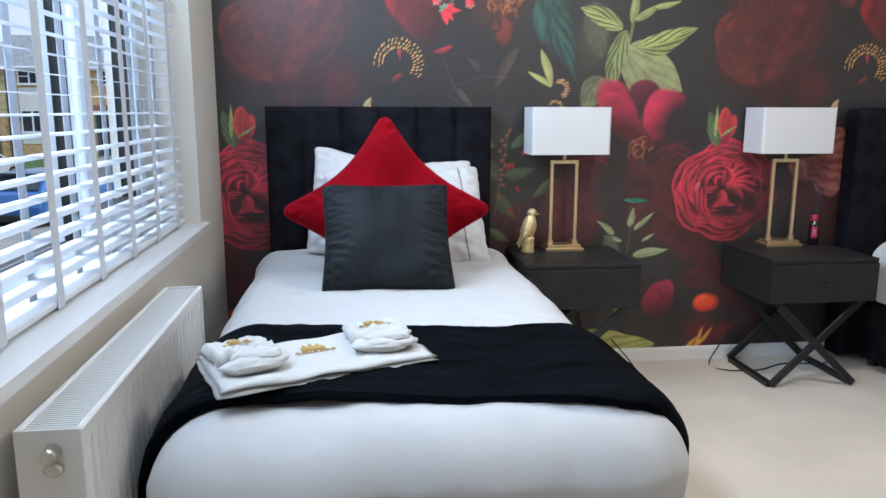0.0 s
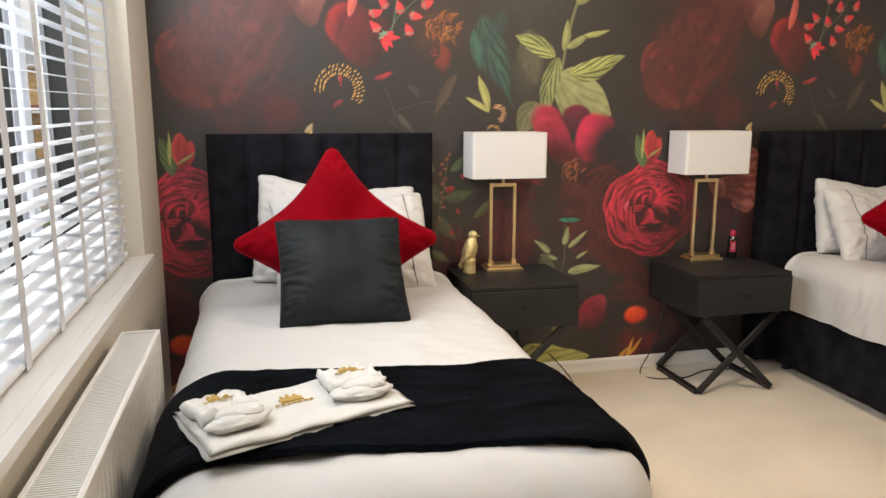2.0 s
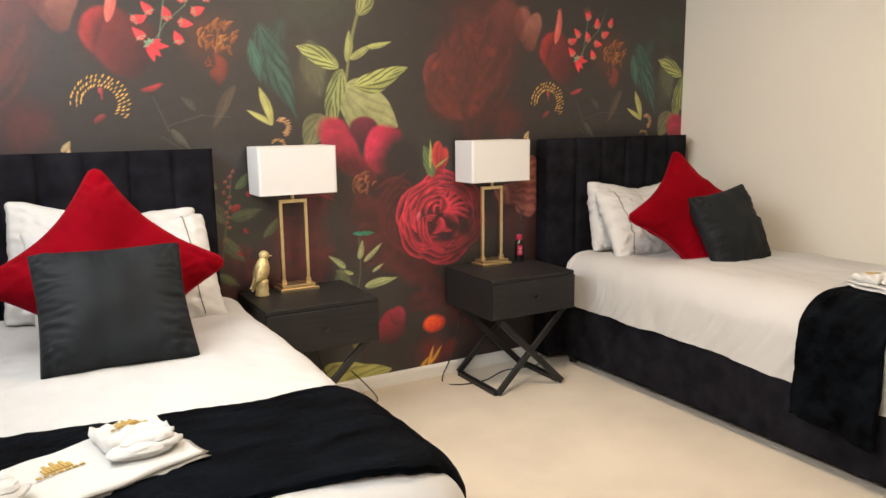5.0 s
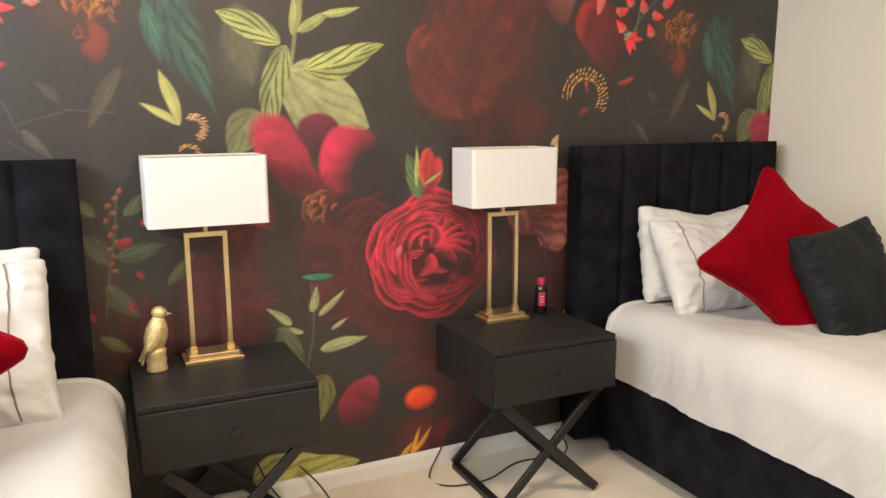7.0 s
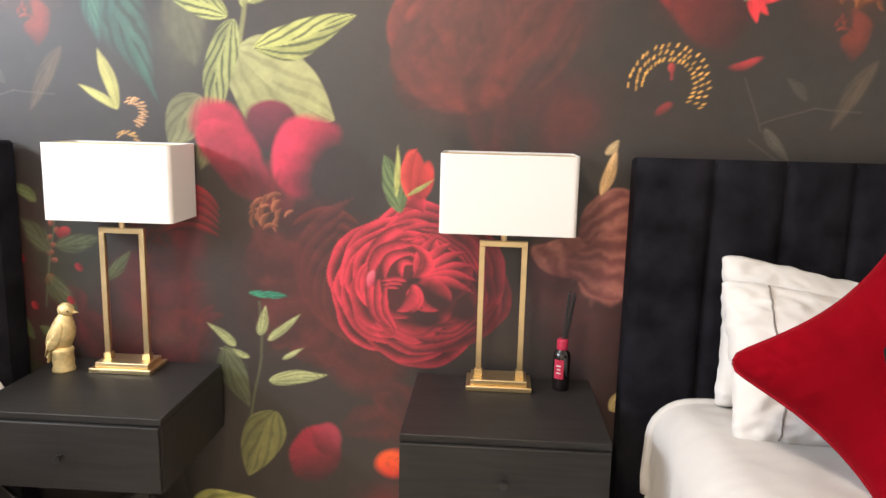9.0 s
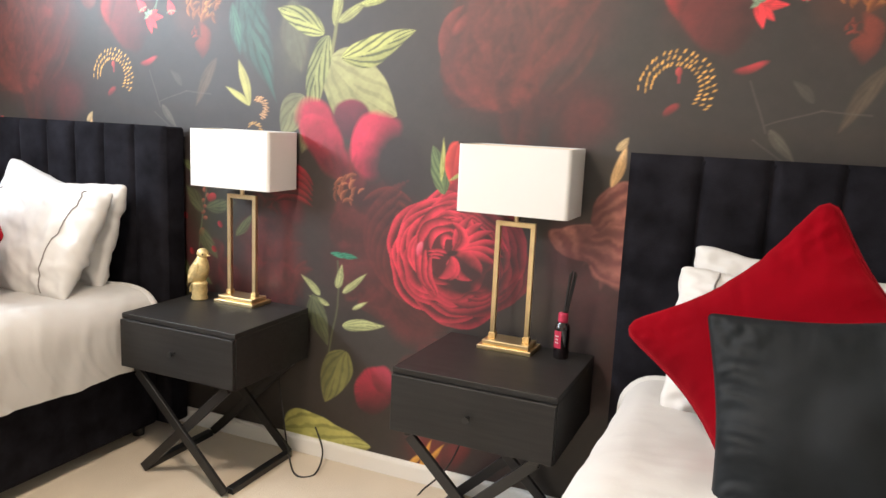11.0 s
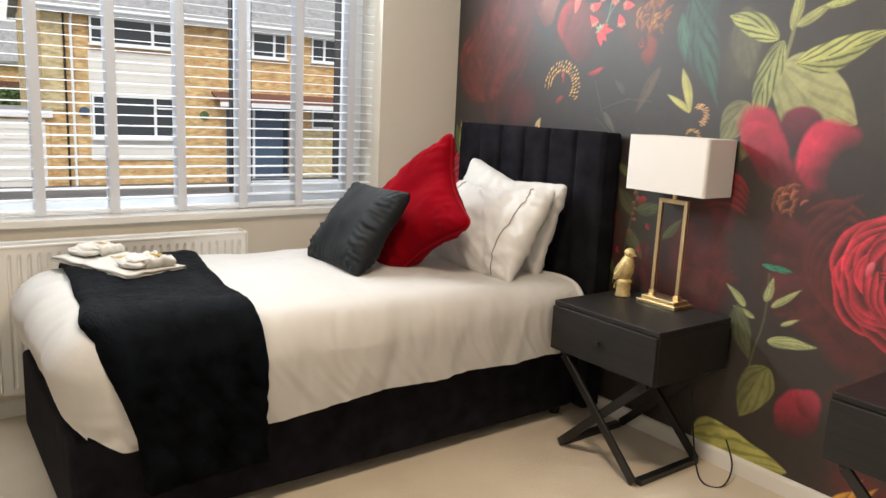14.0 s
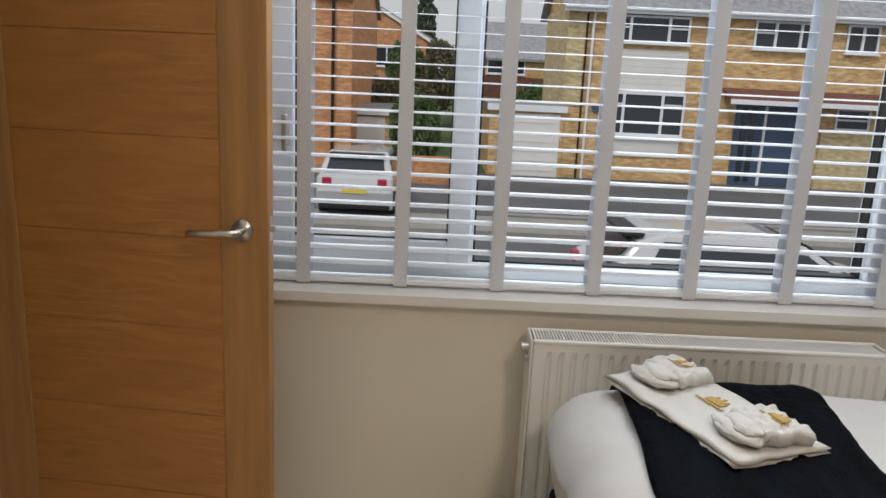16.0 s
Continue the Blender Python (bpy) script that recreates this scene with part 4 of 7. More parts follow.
# ---- window ----
def window_unit():
    w = thing("window_1", (-0.19, 1.6, WZ0), "white plastic three-light window with black gaskets", "window", kind="structure")
    x0, x1 = -0.225, -0.155

    def ring(y0, y1, z0, z1, t, a, b, bevel=0.004):
        bm = bmesh.new()
        box(bm, (a, y0, z0), (b, y0 + t, z1), bevel)
        box(bm, (a, y1 - t, z0), (b, y1, z1), bevel)
        box(bm, (a, y0 + t, z0), (b, y1 - t, z0 + t), bevel)
        box(bm, (a, y0 + t, z1 - t), (b, y1 - t, z1), bevel)
        return bm
    part("frame", ring(WY0, WY1, WZ0, WZ1, 0.05, x0, x1), UPVC, w)
    for y in (0.967, 2.194):
        bm = bmesh.new()
        box(bm, (x0, y - 0.03, WZ0 + 0.05), (x1, y + 0.03, WZ1 - 0.05), 0.004)
        part("mullion", bm, UPVC, w)
    for y0, y1 in ((0.40, 0.99), (2.17, 2.775)):
        sash = part("sash", ring(y0, y1, WZ0 + 0.045, WZ1 - 0.045, 0.07, x0 + 0.01, x1 + 0.018, 0.006), UPVC, w)
        part("gasket", ring(y0 + 0.068, y1 - 0.068, WZ0 + 0.113, WZ1 - 0.113, 0.006, x0 + 0.02, x1 + 0.012, 0), RUBBER, sash)
        bm = bmesh.new()
        box(bm, (-0.195, y0 + 0.073, WZ0 + 0.118), (-0.190, y1 - 0.073, WZ1 - 0.118))
        pane = part("pane", bm, ROOM_GLASS, sash)
        pane.visible_shadow = False
    part("gasket", ring(0.997, 2.164, WZ0 + 0.05, WZ1 - 0.05, 0.006, x0 + 0.02, x1 - 0.008, 0), RUBBER, w)
    bm = bmesh.new()
    box(bm, (-0.195, 1.002, WZ0 + 0.055), (-0.190, 2.16, WZ1 - 0.055))
    pane = part("pane", bm, ROOM_GLASS, w)
    pane.visible_shadow = False
    for y in (0.445, 2.735):
        bm = bmesh.new()
        box(bm, (x1 + 0.018, y - 0.012, 1.15), (x1 + 0.03, y + 0.012, 1.22), 0.004)
        box(bm, (x1 + 0.03, y - 0.008, 1.13), (x1 + 0.045, y + 0.008, 1.24), 0.004)
        part("handle", bm, STEEL, w, "grey metal window handle")


window_unit()
setting("window_sill", GLOSS, [((-0.155, WY0 - 0.0, WZ0 - 0.026), (W, WY1, WZ0)), ((W + 0.0005, WY0 - 0.04, WZ0 - 0.026), (W + 0.03, WY1 + 0.04, WZ0))], 0.0)


def venetian_blind():
    b = thing("venetian_blind", (-0.045, 1.6, 2.1), "white wide-slat venetian blind with grey cloth tapes, lowered and open", "blind")
    y0, y1 = WY0 + 0.012, WY1 - 0.012
    bm = bmesh.new()
    box(bm, (-0.078, y0, WZ1 - 0.06), (-0.015, y1, WZ1 - 0.002), 0.003)
    part("headrail", bm, BLIND, b)
    bm = bmesh.new()
    box(bm, (-0.071, y0, 0.782), (-0.021, y1, 0.799), 0.004)
    part("bottom_rail", bm, BLIND, b)
    bm = bmesh.new()
    tilt = pose(0, 0, 0, 0, 5, 0)
    rings = []
    for y in (y0, y1):
        pts = [(-0.025, -0.0006), (-0.012, 0.0006), (0, 0.0010), (0.012, 0.0006), (0.025, -0.0006), (0.012, -0.0012), (0, -0.0008), (-0.012, -0.0012)]
        rings.append([bm.verts.new(tilt @ Vector((px, y - (y0 + y1) / 2, pz))) for px, pz in pts])
    for i in range(8):
        bm.faces.new((rings[0][i], rings[0][(i + 1) % 8], rings[1][(i + 1) % 8], rings[1][i]))
    bm.faces.new(rings[0])
    bm.faces.new(list(reversed(rings[1])))
    bmesh.ops.recalc_face_normals(bm, faces=bm.faces)
    first = part("slat", bm, BLIND, b)
    pitch, z = 0.0425, 0.84
    first.location = (0, 0, 0)
    first.matrix_world = Matrix.Translation((-0.046, (y0 + y1) / 2, z))
    z += pitch
    while z < WZ1 - 0.07:
        slat = new("slat", first.data)
        slat.parent, slat.matrix_parent_inverse = b, b.matrix_world.inverted()
        slat.matrix_world = Matrix.Translation((-0.046, (y0 + y1) / 2, z))
        z += pitch
    for k in range(9):
        y = 0.518 + 0.2726 * k
        bm = bmesh.new()
        for x in (-0.0735, -0.0185):
            box(bm, (x - 0.0006, y - 0.019, 0.779), (x + 0.0006, y + 0.019, WZ1 - 0.06))
        box(bm, (-0.073, y - 0.019, 0.7785), (-0.019, y + 0.019, 0.7805))
        part("ladder_tape", bm, TAPE, b, "pale grey woven ladder tape")


venetian_blind()


def radiator():
    r = thing("radiator", (0.11, 1.62, 0.13), "white double-panel wall radiator with top grille", "radiator")
    y0, y1, z0, z1, xb, xf = 1.147, 2.10, 0.135, 0.705, 0.068, 0.170
    bm = bmesh.new()

    def face(u, v):
        y = y0 + 0.008 + (y1 - y0 - 0.016) * u
        z = z0 + (z1 - z0 - 0.012) * v
        p = (y - y0) / 0.0333 % 1.0
        deep = 0.009 if 0.34 < p < 0.66 else 0.0
        if v < 0.07 or v > 0.93 or y < y0 + 0.03 or y > y1 - 0.03:
            deep = 0.0
        return (xf - 0.004 - deep, y, z)
    grid(bm, 170, 28, face)
    part("front_panel", bm, GLOSS, r)
    bm = bmesh.new()
    box(bm, (xb, y0 + 0.01, z0), (xb + 0.014, y1 - 0.01, z1 - 0.012), 0.003)
    box(bm, (xf - 0.0165, y0 + 0.008, z0), (xf - 0.0145, y1 - 0.008, z1 - 0.012))
    part("rear_panel", bm, GLOSS, r)
    for y in (y0, y1 - 0.006):
        bm = bmesh.new()
        box(bm, (xb, y, z0 + 0.01), (xf, y + 0.006, z1), 0.002)
        part("end_panel", bm, GLOSS, r)
    bm = bmesh.new()
    box(bm, (xf - 0.012, y0 + 0.006, z1 - 0.012), (xf, y1 - 0.006, z1), 0.003)
    box(bm, (xb, y0 + 0.006, z1 - 0.012), (xb + 0.012, y1 - 0.006, z1), 0.003)
    n = 110
    for k in range(n):
        y = y0 + 0.012 + (y1 - y0 - 0.03) * k / n
        box(bm, (xb + 0.012, y, z1 - 0.006), (xf - 0.012, y + 0.0045, z1 - 0.002))
    part("top_grille", bm, GLOSS, r)
    bm = bmesh.new()
    rod(bm, (0.125, 1.128, 0.668), (0.125, 1.149, 0.668), 0.013, 24, 0.014)
    rod(bm, (0.125, 1.124, 0.668), (0.125, 1.128, 0.668), 0.009, 24, 0.012)
    part("air_vent", bm, STEEL, r, "steel bleed cap")
    bm = bmesh.new()
    lathe(bm, [(0.013, 0), (0.015, 0.004), (0.015, 0.010), (0.011, 0.013)], 22, Matrix.Translation((0.125, 1.149, 0.640)) @ pose(0, 0, 0, 90), (1.0, 0.8))
    part("end_plug", bm, STEEL, r, "grey steel end plug")
    bm = bmesh.new()
    rod(bm, (0.12, 1.147, 0.163), (0.12, 1.10, 0.163), 0.011, 14)
    rod(bm, (0.12, 1.10, 0.14), (0.12, 1.10, 0.20), 0.014, 14)
    rod(bm, (0.12, 1.10, 0.20), (0.12, 1.10, 0.215), 0.017, 14)
    part("valve", bm, STEEL, r, "chrome lockshield valve")
    bm = bmesh.new()
    rod(bm, (0.12, 1.10, 0.0), (0.12, 1.10, 0.14), 0.009, 12)
    part("pipe", bm, GLOSS, r)


radiator()


# ---- door ----
def door():
    edge, hinge = Vector((0.275, 0.489, 0)), Vector((0.185, -0.268, 0))
    d = thing("door_1", hinge, "open oak veneer door with four cross-grain panels and grooves", "door", kind="structure")
    # local: x along the leaf from the hinge, y towards the room, z up
    along = (edge - hinge).normalized()
    face = Vector((along.y, -along.x, 0))
    m = Matrix(((along.x, face.x, 0, hinge.x), (along.y, face.y, 0, hinge.y), (0, 0, 1, 0.008), (0, 0, 0, 1)))
    w, h, t = 0.762, 1.981, 0.036

    def piece(name, a, b, mat, bevel=0.0015):
        bm = bmesh.new()
        box(bm, a, b, bevel, m)
        return part(name, bm, mat, d)
    st = 0.116
    piece("core", (0.004, -t + 0.003, 0.004), (w - 0.004, -0.003, h - 0.004), OAK, 0)
    piece("stile", (0, -t, 0), (st, 0, h), OAK)
    piece("stile", (w - st, -t, 0), (w, 0, h), OAK)
    z0 = 0.0
    for z in (0.255, 0.73 - 0.245, 0.715, 0.945, 1.185, 1.42, 1.70, h):
        piece("panel", (st + 0.003, -t, z0 + (0.003 if z0 else 0)), (w - st - 0.003, 0, z), OAK_CROSS)
        z0 = z
    for side in (1, -1):
        y = 0 if side == 1 else -t
        bm = bmesh.new()
        rod(bm, (w - 0.062, y, 0.975), (w - 0.062, y + side * 0.009, 0.975), 0.026, 28)
        rod(bm, (w - 0.062, y + side * 0.009, 0.975), (w - 0.062, y + side * 0.05, 0.975), 0.010, 16)
        tube(bm, [(w - 0.062 + 0.004, y + side * 0.050, 0.975), (w - 0.085, y + side * 0.052, 0.975), (w - 0.12, y + side * 0.052, 0.972), (w - 0.155, y + side * 0.050, 0.970), (w - 0.178, y + side * 0.046, 0.969)], 0.0085, 10)
        bmesh.ops.transform(bm, matrix=m, verts=bm.verts)
        part("door_handle", bm, STEEL, d, "satin steel lever handle on round rose", smooth=True)
    bm = bmesh.new()
    box(bm, (w, -0.027, 0.95), (w + 0.0015, -0.009, 1.01), 0, m)
    box(bm, (w, -0.023, 0.972), (w + 0.011, -0.013, 0.988), 0.002, m)
    part("latch", bm, STEEL, d, "steel latch")


door()
setting("door_frame", OAK, [((0.13, S - 0.12, 0), (0.16, S + 0.01, 2.0)), ((0.96, S - 0.12, 0), (0.99, S + 0.01, 2.0)), ((0.13, S - 0.12, 2.0), (0.99, S + 0.01, 2.03))])
setting("architrave", OAK, [((0.99, S, 0), (1.055, S + 0.018, 2.095)), ((0.13, S + 0.0105, 2.03), (0.99, S + 0.018, 2.095))])


# ---- beds ----
def headboard_bm(x0, x1, seams):
    bm = bmesh.new()
    y1, y0, top = N - 0.018, 3.165, 1.205
    xs = [x0] + seams + [x1]
    box(bm, (x0 + 0.004, y0 + 0.018, 0.03), (x1 - 0.004, y1, top - 0.004), 0.008)
    return bm, xs, y0, y1, top


def bed(name, x0, x1, hb0, hb1, seams, label, side):
    """side: +1 when the open side faces east, -1 west."""
    b = thing(name, ((x0 + x1) / 2, 2.2, 0), label, "bed", "beds in the room")
    y0, y1 = 1.21, 3.160
    bm = bmesh.new()
    box(bm, (x0, y0, 0.045), (x1, y1 - 0.002, 0.34), 0.018, segments=3)
    part("divan_base", bm, VELVET_BLACK, b, "black velvet divan base", smooth=False)
    for x in (x0 + 0.06, x1 - 0.06):
        for y in (y0 + 0.08, y1 - 0.05):
            bm = bmesh.new()
            rod(bm, (x, y, 0), (x, y, 0.05), 0.022, 14, 0.026)
            part("foot", bm, RUBBER, b)
    bm, xs, ya, yb, top = headboard_bm(hb0, hb1, seams)
    hb = part("headboard", bm, VELVET_BLACK, b, "black velvet headboard with vertical channels")
    for a, c in zip(xs, xs[1:]):
        bm = bmesh.new()

        def channel(u, v, a=a, c=c):
            x = a + 0.001 + (c - a - 0.002) * u
            z = 0.045 + (top - 0.045) * v
            puff = max(0.0, 1 - abs(2 * u - 1) ** 4) ** 0.5
            roll = max(0.0, 1 - max(0.0, (v - 0.985) / 0.015) ** 2) ** 0.5
            return (x, ya + 0.020 - 0.020 * puff * (0.3 + 0.7 * roll), z)
        grid(bm, 14, 40, channel)
        part("channel", bm, VELVET_BLACK, hb, smooth=True)
    # mattress
    bm = bmesh.new()
    box(bm, (x0 + 0.01, y0 + 0.01, 0.34), (x1 - 0.01, y1 - 0.01, 0.575), 0.045, segments=4)
    part("mattress", bm, COTTON, b, "white mattress", smooth=True)
    return b


bed1 = bed("single_bed", 0.255, 1.15, 0.24, 1.19, [0.398, 0.557, 0.715, 0.873, 1.032], "single bed with black velvet base and headboard beside the radiator", 1)
bed2 = bed("single_bed", 2.975, 3.87, 2.89, 3.91, [3.085, 3.26, 3.43, 3.59, 3.755], "single bed with black velvet base and headboard by the plain wall", -1)


TOPZ, ROUND = 0.655, 0.15
SIDE_HANG, FOOT_HANG = 0.15 * math.pi / 2 + 0.185, 0.16 * math.pi / 2 + 0.055


def shoulder(y):
    """How round the bedding turns over the side: tight at the head, full at the foot."""
    return 0.085 + 0.075 * min(1.0, max(0.0, (3.0 - y) / 1.3))


def over_bed(cx, half, s, y, y0, lift=0.0, seed=0.0, crease=1.0):
    """A place on the cloth over a bed: s runs across from the middle, y along; past y0 it turns down over the foot."""
    turn = shoulder(y)
    r = turn + lift
    flat, foot = half - turn, y0 + 0.16
    sx, sy = max(0.0, abs(s) - flat), max(0.0, foot - y)
    sx *= (turn * (math.pi / 2 - 1) + 0.308) / SIDE_HANG
    h = math.hypot(sx, sy)
    d = max(sx / SIDE_HANG, sy / FOOT_HANG) * (sx * SIDE_HANG + sy * FOOT_HANG) / (sx + sy) if h else 0.0
    x = cx + math.copysign(min(abs(s), flat), s)
    yy = max(y, foot)
    z = TOPZ + lift - 0.012 * (s / half) ** 2 - 0.040 * min(1.0, max(0.0, (yy - 2.2) / 0.8))
    if d > 0:
        ang = min(d / r, math.pi / 2)
        out, drop = r * math.sin(ang), r * (1 - math.cos(ang)) + max(0.0, d - r * math.pi / 2)
        dx, dy = math.copysign(sx / h, s), -sy / h
        low = min(1.0, d / 0.3)
        wave = 0.007 + 0.011 * noise.noise(Vector((yy * 5, seed, 1))) + 0.009 * noise.noise(Vector((yy * 15 + d * 3, d * 2, seed + 4))) + 0.0065 * noise.noise(Vector((yy * 34 + 4 * math.sin(d * 9), d * 4, seed + 6)))
        wave2 = 0.016 * noise.noise(Vector((x * 7, seed, 2))) + 0.009 * noise.noise(Vector((x * 17, d * 3, seed + 5)))
        out += low * crease * (wave * abs(dx) + wave2 * abs(dy))
        out -= max(0.0, d - 0.20) * (0.10 + 0.22 * abs(dy))
        x += out * dx
        yy += out * dy
        z -= drop
    soft = crease * (rumple(x, yy, seed, 0.32, 0.016) + rumple(x * 1.6, yy, seed, 0.13, 0.0050) + rumple(x * 1.3, yy * 1.6, seed + 3, 0.07, 0.0022))
    return Vector((x, yy, z + soft * (1 if d < 0.2 else 0.4)))


def solid(ob, thick, offset=1.0):
    mod = ob.modifiers.new("thickness", "SOLIDIFY")
    mod.thickness, mod.offset = thick, offset
    return ob


def duvet(cx, half, y0, y1, seed):
    q = thing("duvet", (cx, (y0 + y1) / 2, 0.6), "white cotton duvet tucked smooth over the single bed", "duvet", "duvets")
    across, along = 2 * (half - ROUND + SIDE_HANG), y1 - (y0 + 0.16) + FOOT_HANG
    bm = bmesh.new()

    def place(u, v):
        s = (u - 0.5) * across
        y = y1 - (1 - v) * along
        p = over_bed(cx, half, s, y, y0, 0.0, seed)
        hem = max(0.0, abs(2 * u - 1) - 0.86) / 0.14
        p.z += hem * 0.022 * noise.noise(Vector((y * 4, seed, 9)))
        return p
    grid(bm, 150, 260, place)
    part("cover", bm, COTTON, q, smooth=True)
    bm = bmesh.new()
    tube(bm, [over_bed(cx, half, (k / 60 - 0.5) * across * 0.96, y1, y0, 0.002, seed) + Vector((0, 0.004, -0.008)) for k in range(61)], 0.014, 8)
    part("top_hem", bm, COTTON, q, "rolled white duvet edge", smooth=True)
    return q


DUVETS = [(0.724, 0.516, 1.165, 3.06, 3.1), (3.442, 0.488, 1.175, 3.06, 7.7)]
for row in DUVETS:
    duvet(*row)


def throw(cx, half, y0, seed, near, far, label, west, east):
    """A fur throw across the bed; near and far give the y of its edges from the place across."""
    t = thing("bed_throw", (cx, near(cx), 0.66), label, "throw", "throws on the beds")
    arc = half - ROUND + (ROUND + 0.012) * math.pi / 2
    s0, s1 = -(arc + west), arc + east
    bm = bmesh.new()

    def place(u, v):
        s = s0 + (s1 - s0) * u
        x = cx + s
        a, b = near(x), far(x)
        y = a + (b - a) * v + 0.012 * noise.noise(Vector((s * 5, v * 2, seed)))
        p = over_bed(cx, half, s, max(y, y0 + 0.02), y0, 0.014, seed, 0.8)
        e = min(v, 1 - v)
        p.z -= 0.008 * max(0.0, 1 - e / 0.04)
        p.z += 0.0022 * noise.noise(Vector((p.x * 60, p.y * 60, p.z * 60 + seed))) + 0.004 * noise.noise(Vector((s * 4, p.y * 26 + s * 3, seed)))
        if abs(s) > arc - 0.1:
            p.x += math.copysign(0.010 * noise.noise(Vector((v * 5 + 2 * (abs(s) - arc), s * 3, seed + 2))) * min(1.0, (abs(s) - arc + 0.1) / 0.2), s)
        side = max(0.0, abs(s) - arc)
        p.x += math.copysign(side * 0.10 + 0.02 * side * math.sin(v * 9), s)
        p.z -= 0.10 * side * (1 - v) * 1.2
        if s > 0 and east > 0.1:
            p.y += 0.09 * (1 - v) * min(1.0, max(0.0, (s - half + 0.16) / 0.42))
        return p
    grid(bm, 220, 80, place)
    solid(part("fur", bm, FUR, t, smooth=True), 0.012)
    bm = bmesh.new()
    tube(bm, [place(k / 120, 0.003) + Vector((0, 0, 0.002)) for k in range(121)], 0.009, 7)
    part("edge_seam", bm, FUR, t, "rolled fur edge", smooth=True)
    return t


throw(0.724, 0.516, 1.165, 2.2, lambda x: 1.335 - 0.05 * min(max((x - 0.42) / 0.7, -0.4), 1.3) - 0.06 * min(max((x - 0.95) / 0.3, 0), 1), lambda x: 1.80 - 0.11 * min(max((x - 0.42) / 0.7, -0.3), 0.7),
      "black faux-fur throw across the foot of the bed under folded towels", 0.12, 0.28)
throw(3.442, 0.488, 1.175, 5.2, lambda x: 1.42, lambda x: 1.72 - 0.04 * min(max((x - 3.0) / 0.7, -0.3), 1.0),
      "black faux-fur throw across the foot of the corner bed", 0.28, 0.0)
# ---- bedside tables ----
def bedside_table(x0, x1, y0, y1, label):
    n = thing("bedside_table", ((x0 + x1) / 2, (y0 + y1) / 2, 0), label, "bedside table", "bedside tables")
    top, bot = 0.575, 0.385
    bm = bmesh.new()
    box(bm, (x0, y0 - 0.002, top - 0.018), (x1, y1, top), 0.0015)
    part("tabletop", bm, BLACKWOOD, n)
    for a, b in (((x0, y0 + 0.004, bot), (x0 + 0.016, y1, top - 0.018)), ((x1 - 0.016, y0 + 0.004, bot), (x1, y1, top - 0.018))):
        bm = bmesh.new()
        box(bm, a, b, 0.001)
        part("side_panel", bm, BLACKWOOD, n)
    bm = bmesh.new()
    box(bm, (x0 + 0.016, y1 - 0.012, bot), (x1 - 0.016, y1 - 0.001, top - 0.018))
    part("back_panel", bm, BLACKWOOD, n)
    bm = bmesh.new()
    box(bm, (x0 + 0.016, y0 + 0.02, bot), (x1 - 0.016, y1 - 0.012, bot + 0.014))
    part("base_panel", bm, BLACKWOOD, n)
    bm = bmesh.new()
    box(bm, (x0 + 0.002, y0 - 0.012, bot + 0.004), (x1 - 0.002, y0 + 0.003, top - 0.0195), 0.0015)
    drawer = part("drawer", bm, BLACKWOOD, n)
    bm = bmesh.new()
    xm, zm = (x0 + x1) / 2, (top + bot) / 2 - 0.005
    rod(bm, (xm, y0 - 0.012, zm), (xm, y0 - 0.026, zm), 0.004, 12)
    rod(bm, (xm, y0 - 0.026, zm), (xm, y0 - 0.036, zm), 0.008, 16, 0.0095)
    part("knob", bm, BLACKMETAL, drawer, "small black knob")
    for y in (y0 + 0.012, y1 - 0.035):
        for k, (a, b) in enumerate((((x0 + 0.055, y, bot - 0.012), (x1 - 0.055, y, 0.013)), ((x1 - 0.055, y + 0.0142, bot - 0.012), (x0 + 0.055, y + 0.0142, 0.013)))):
            bm = bmesh.new()
            bar(bm, a, b, 0.014, 0.032, 0.0015)
            part("leg", bm, BLACKMETAL, n)
    for x in (x0 + 0.055, x1 - 0.055):
        bm = bmesh.new()
        bar(bm, (x, y0 + 0.034, 0.012), (x, y1 - 0.036, 0.012), 0.03, 0.022, 0.0015)
        part("stretcher", bm, BLACKMETAL, n)
        bm = bmesh.new()
        bar(bm, (x, y0 + 0.006, bot - 0.006), (x, y1 - 0.01, bot - 0.006), 0.03, 0.012, 0.001)
        part("top_rail", bm, BLACKMETAL, n)
    return n


bedside_table(1.281, 1.765, 2.872, 3.276, "black one-drawer bedside table with crossed legs under a gold bird")
bedside_table(2.333, 2.817, 2.862, 3.276, "black one-drawer bedside table with crossed legs under a scent bottle")


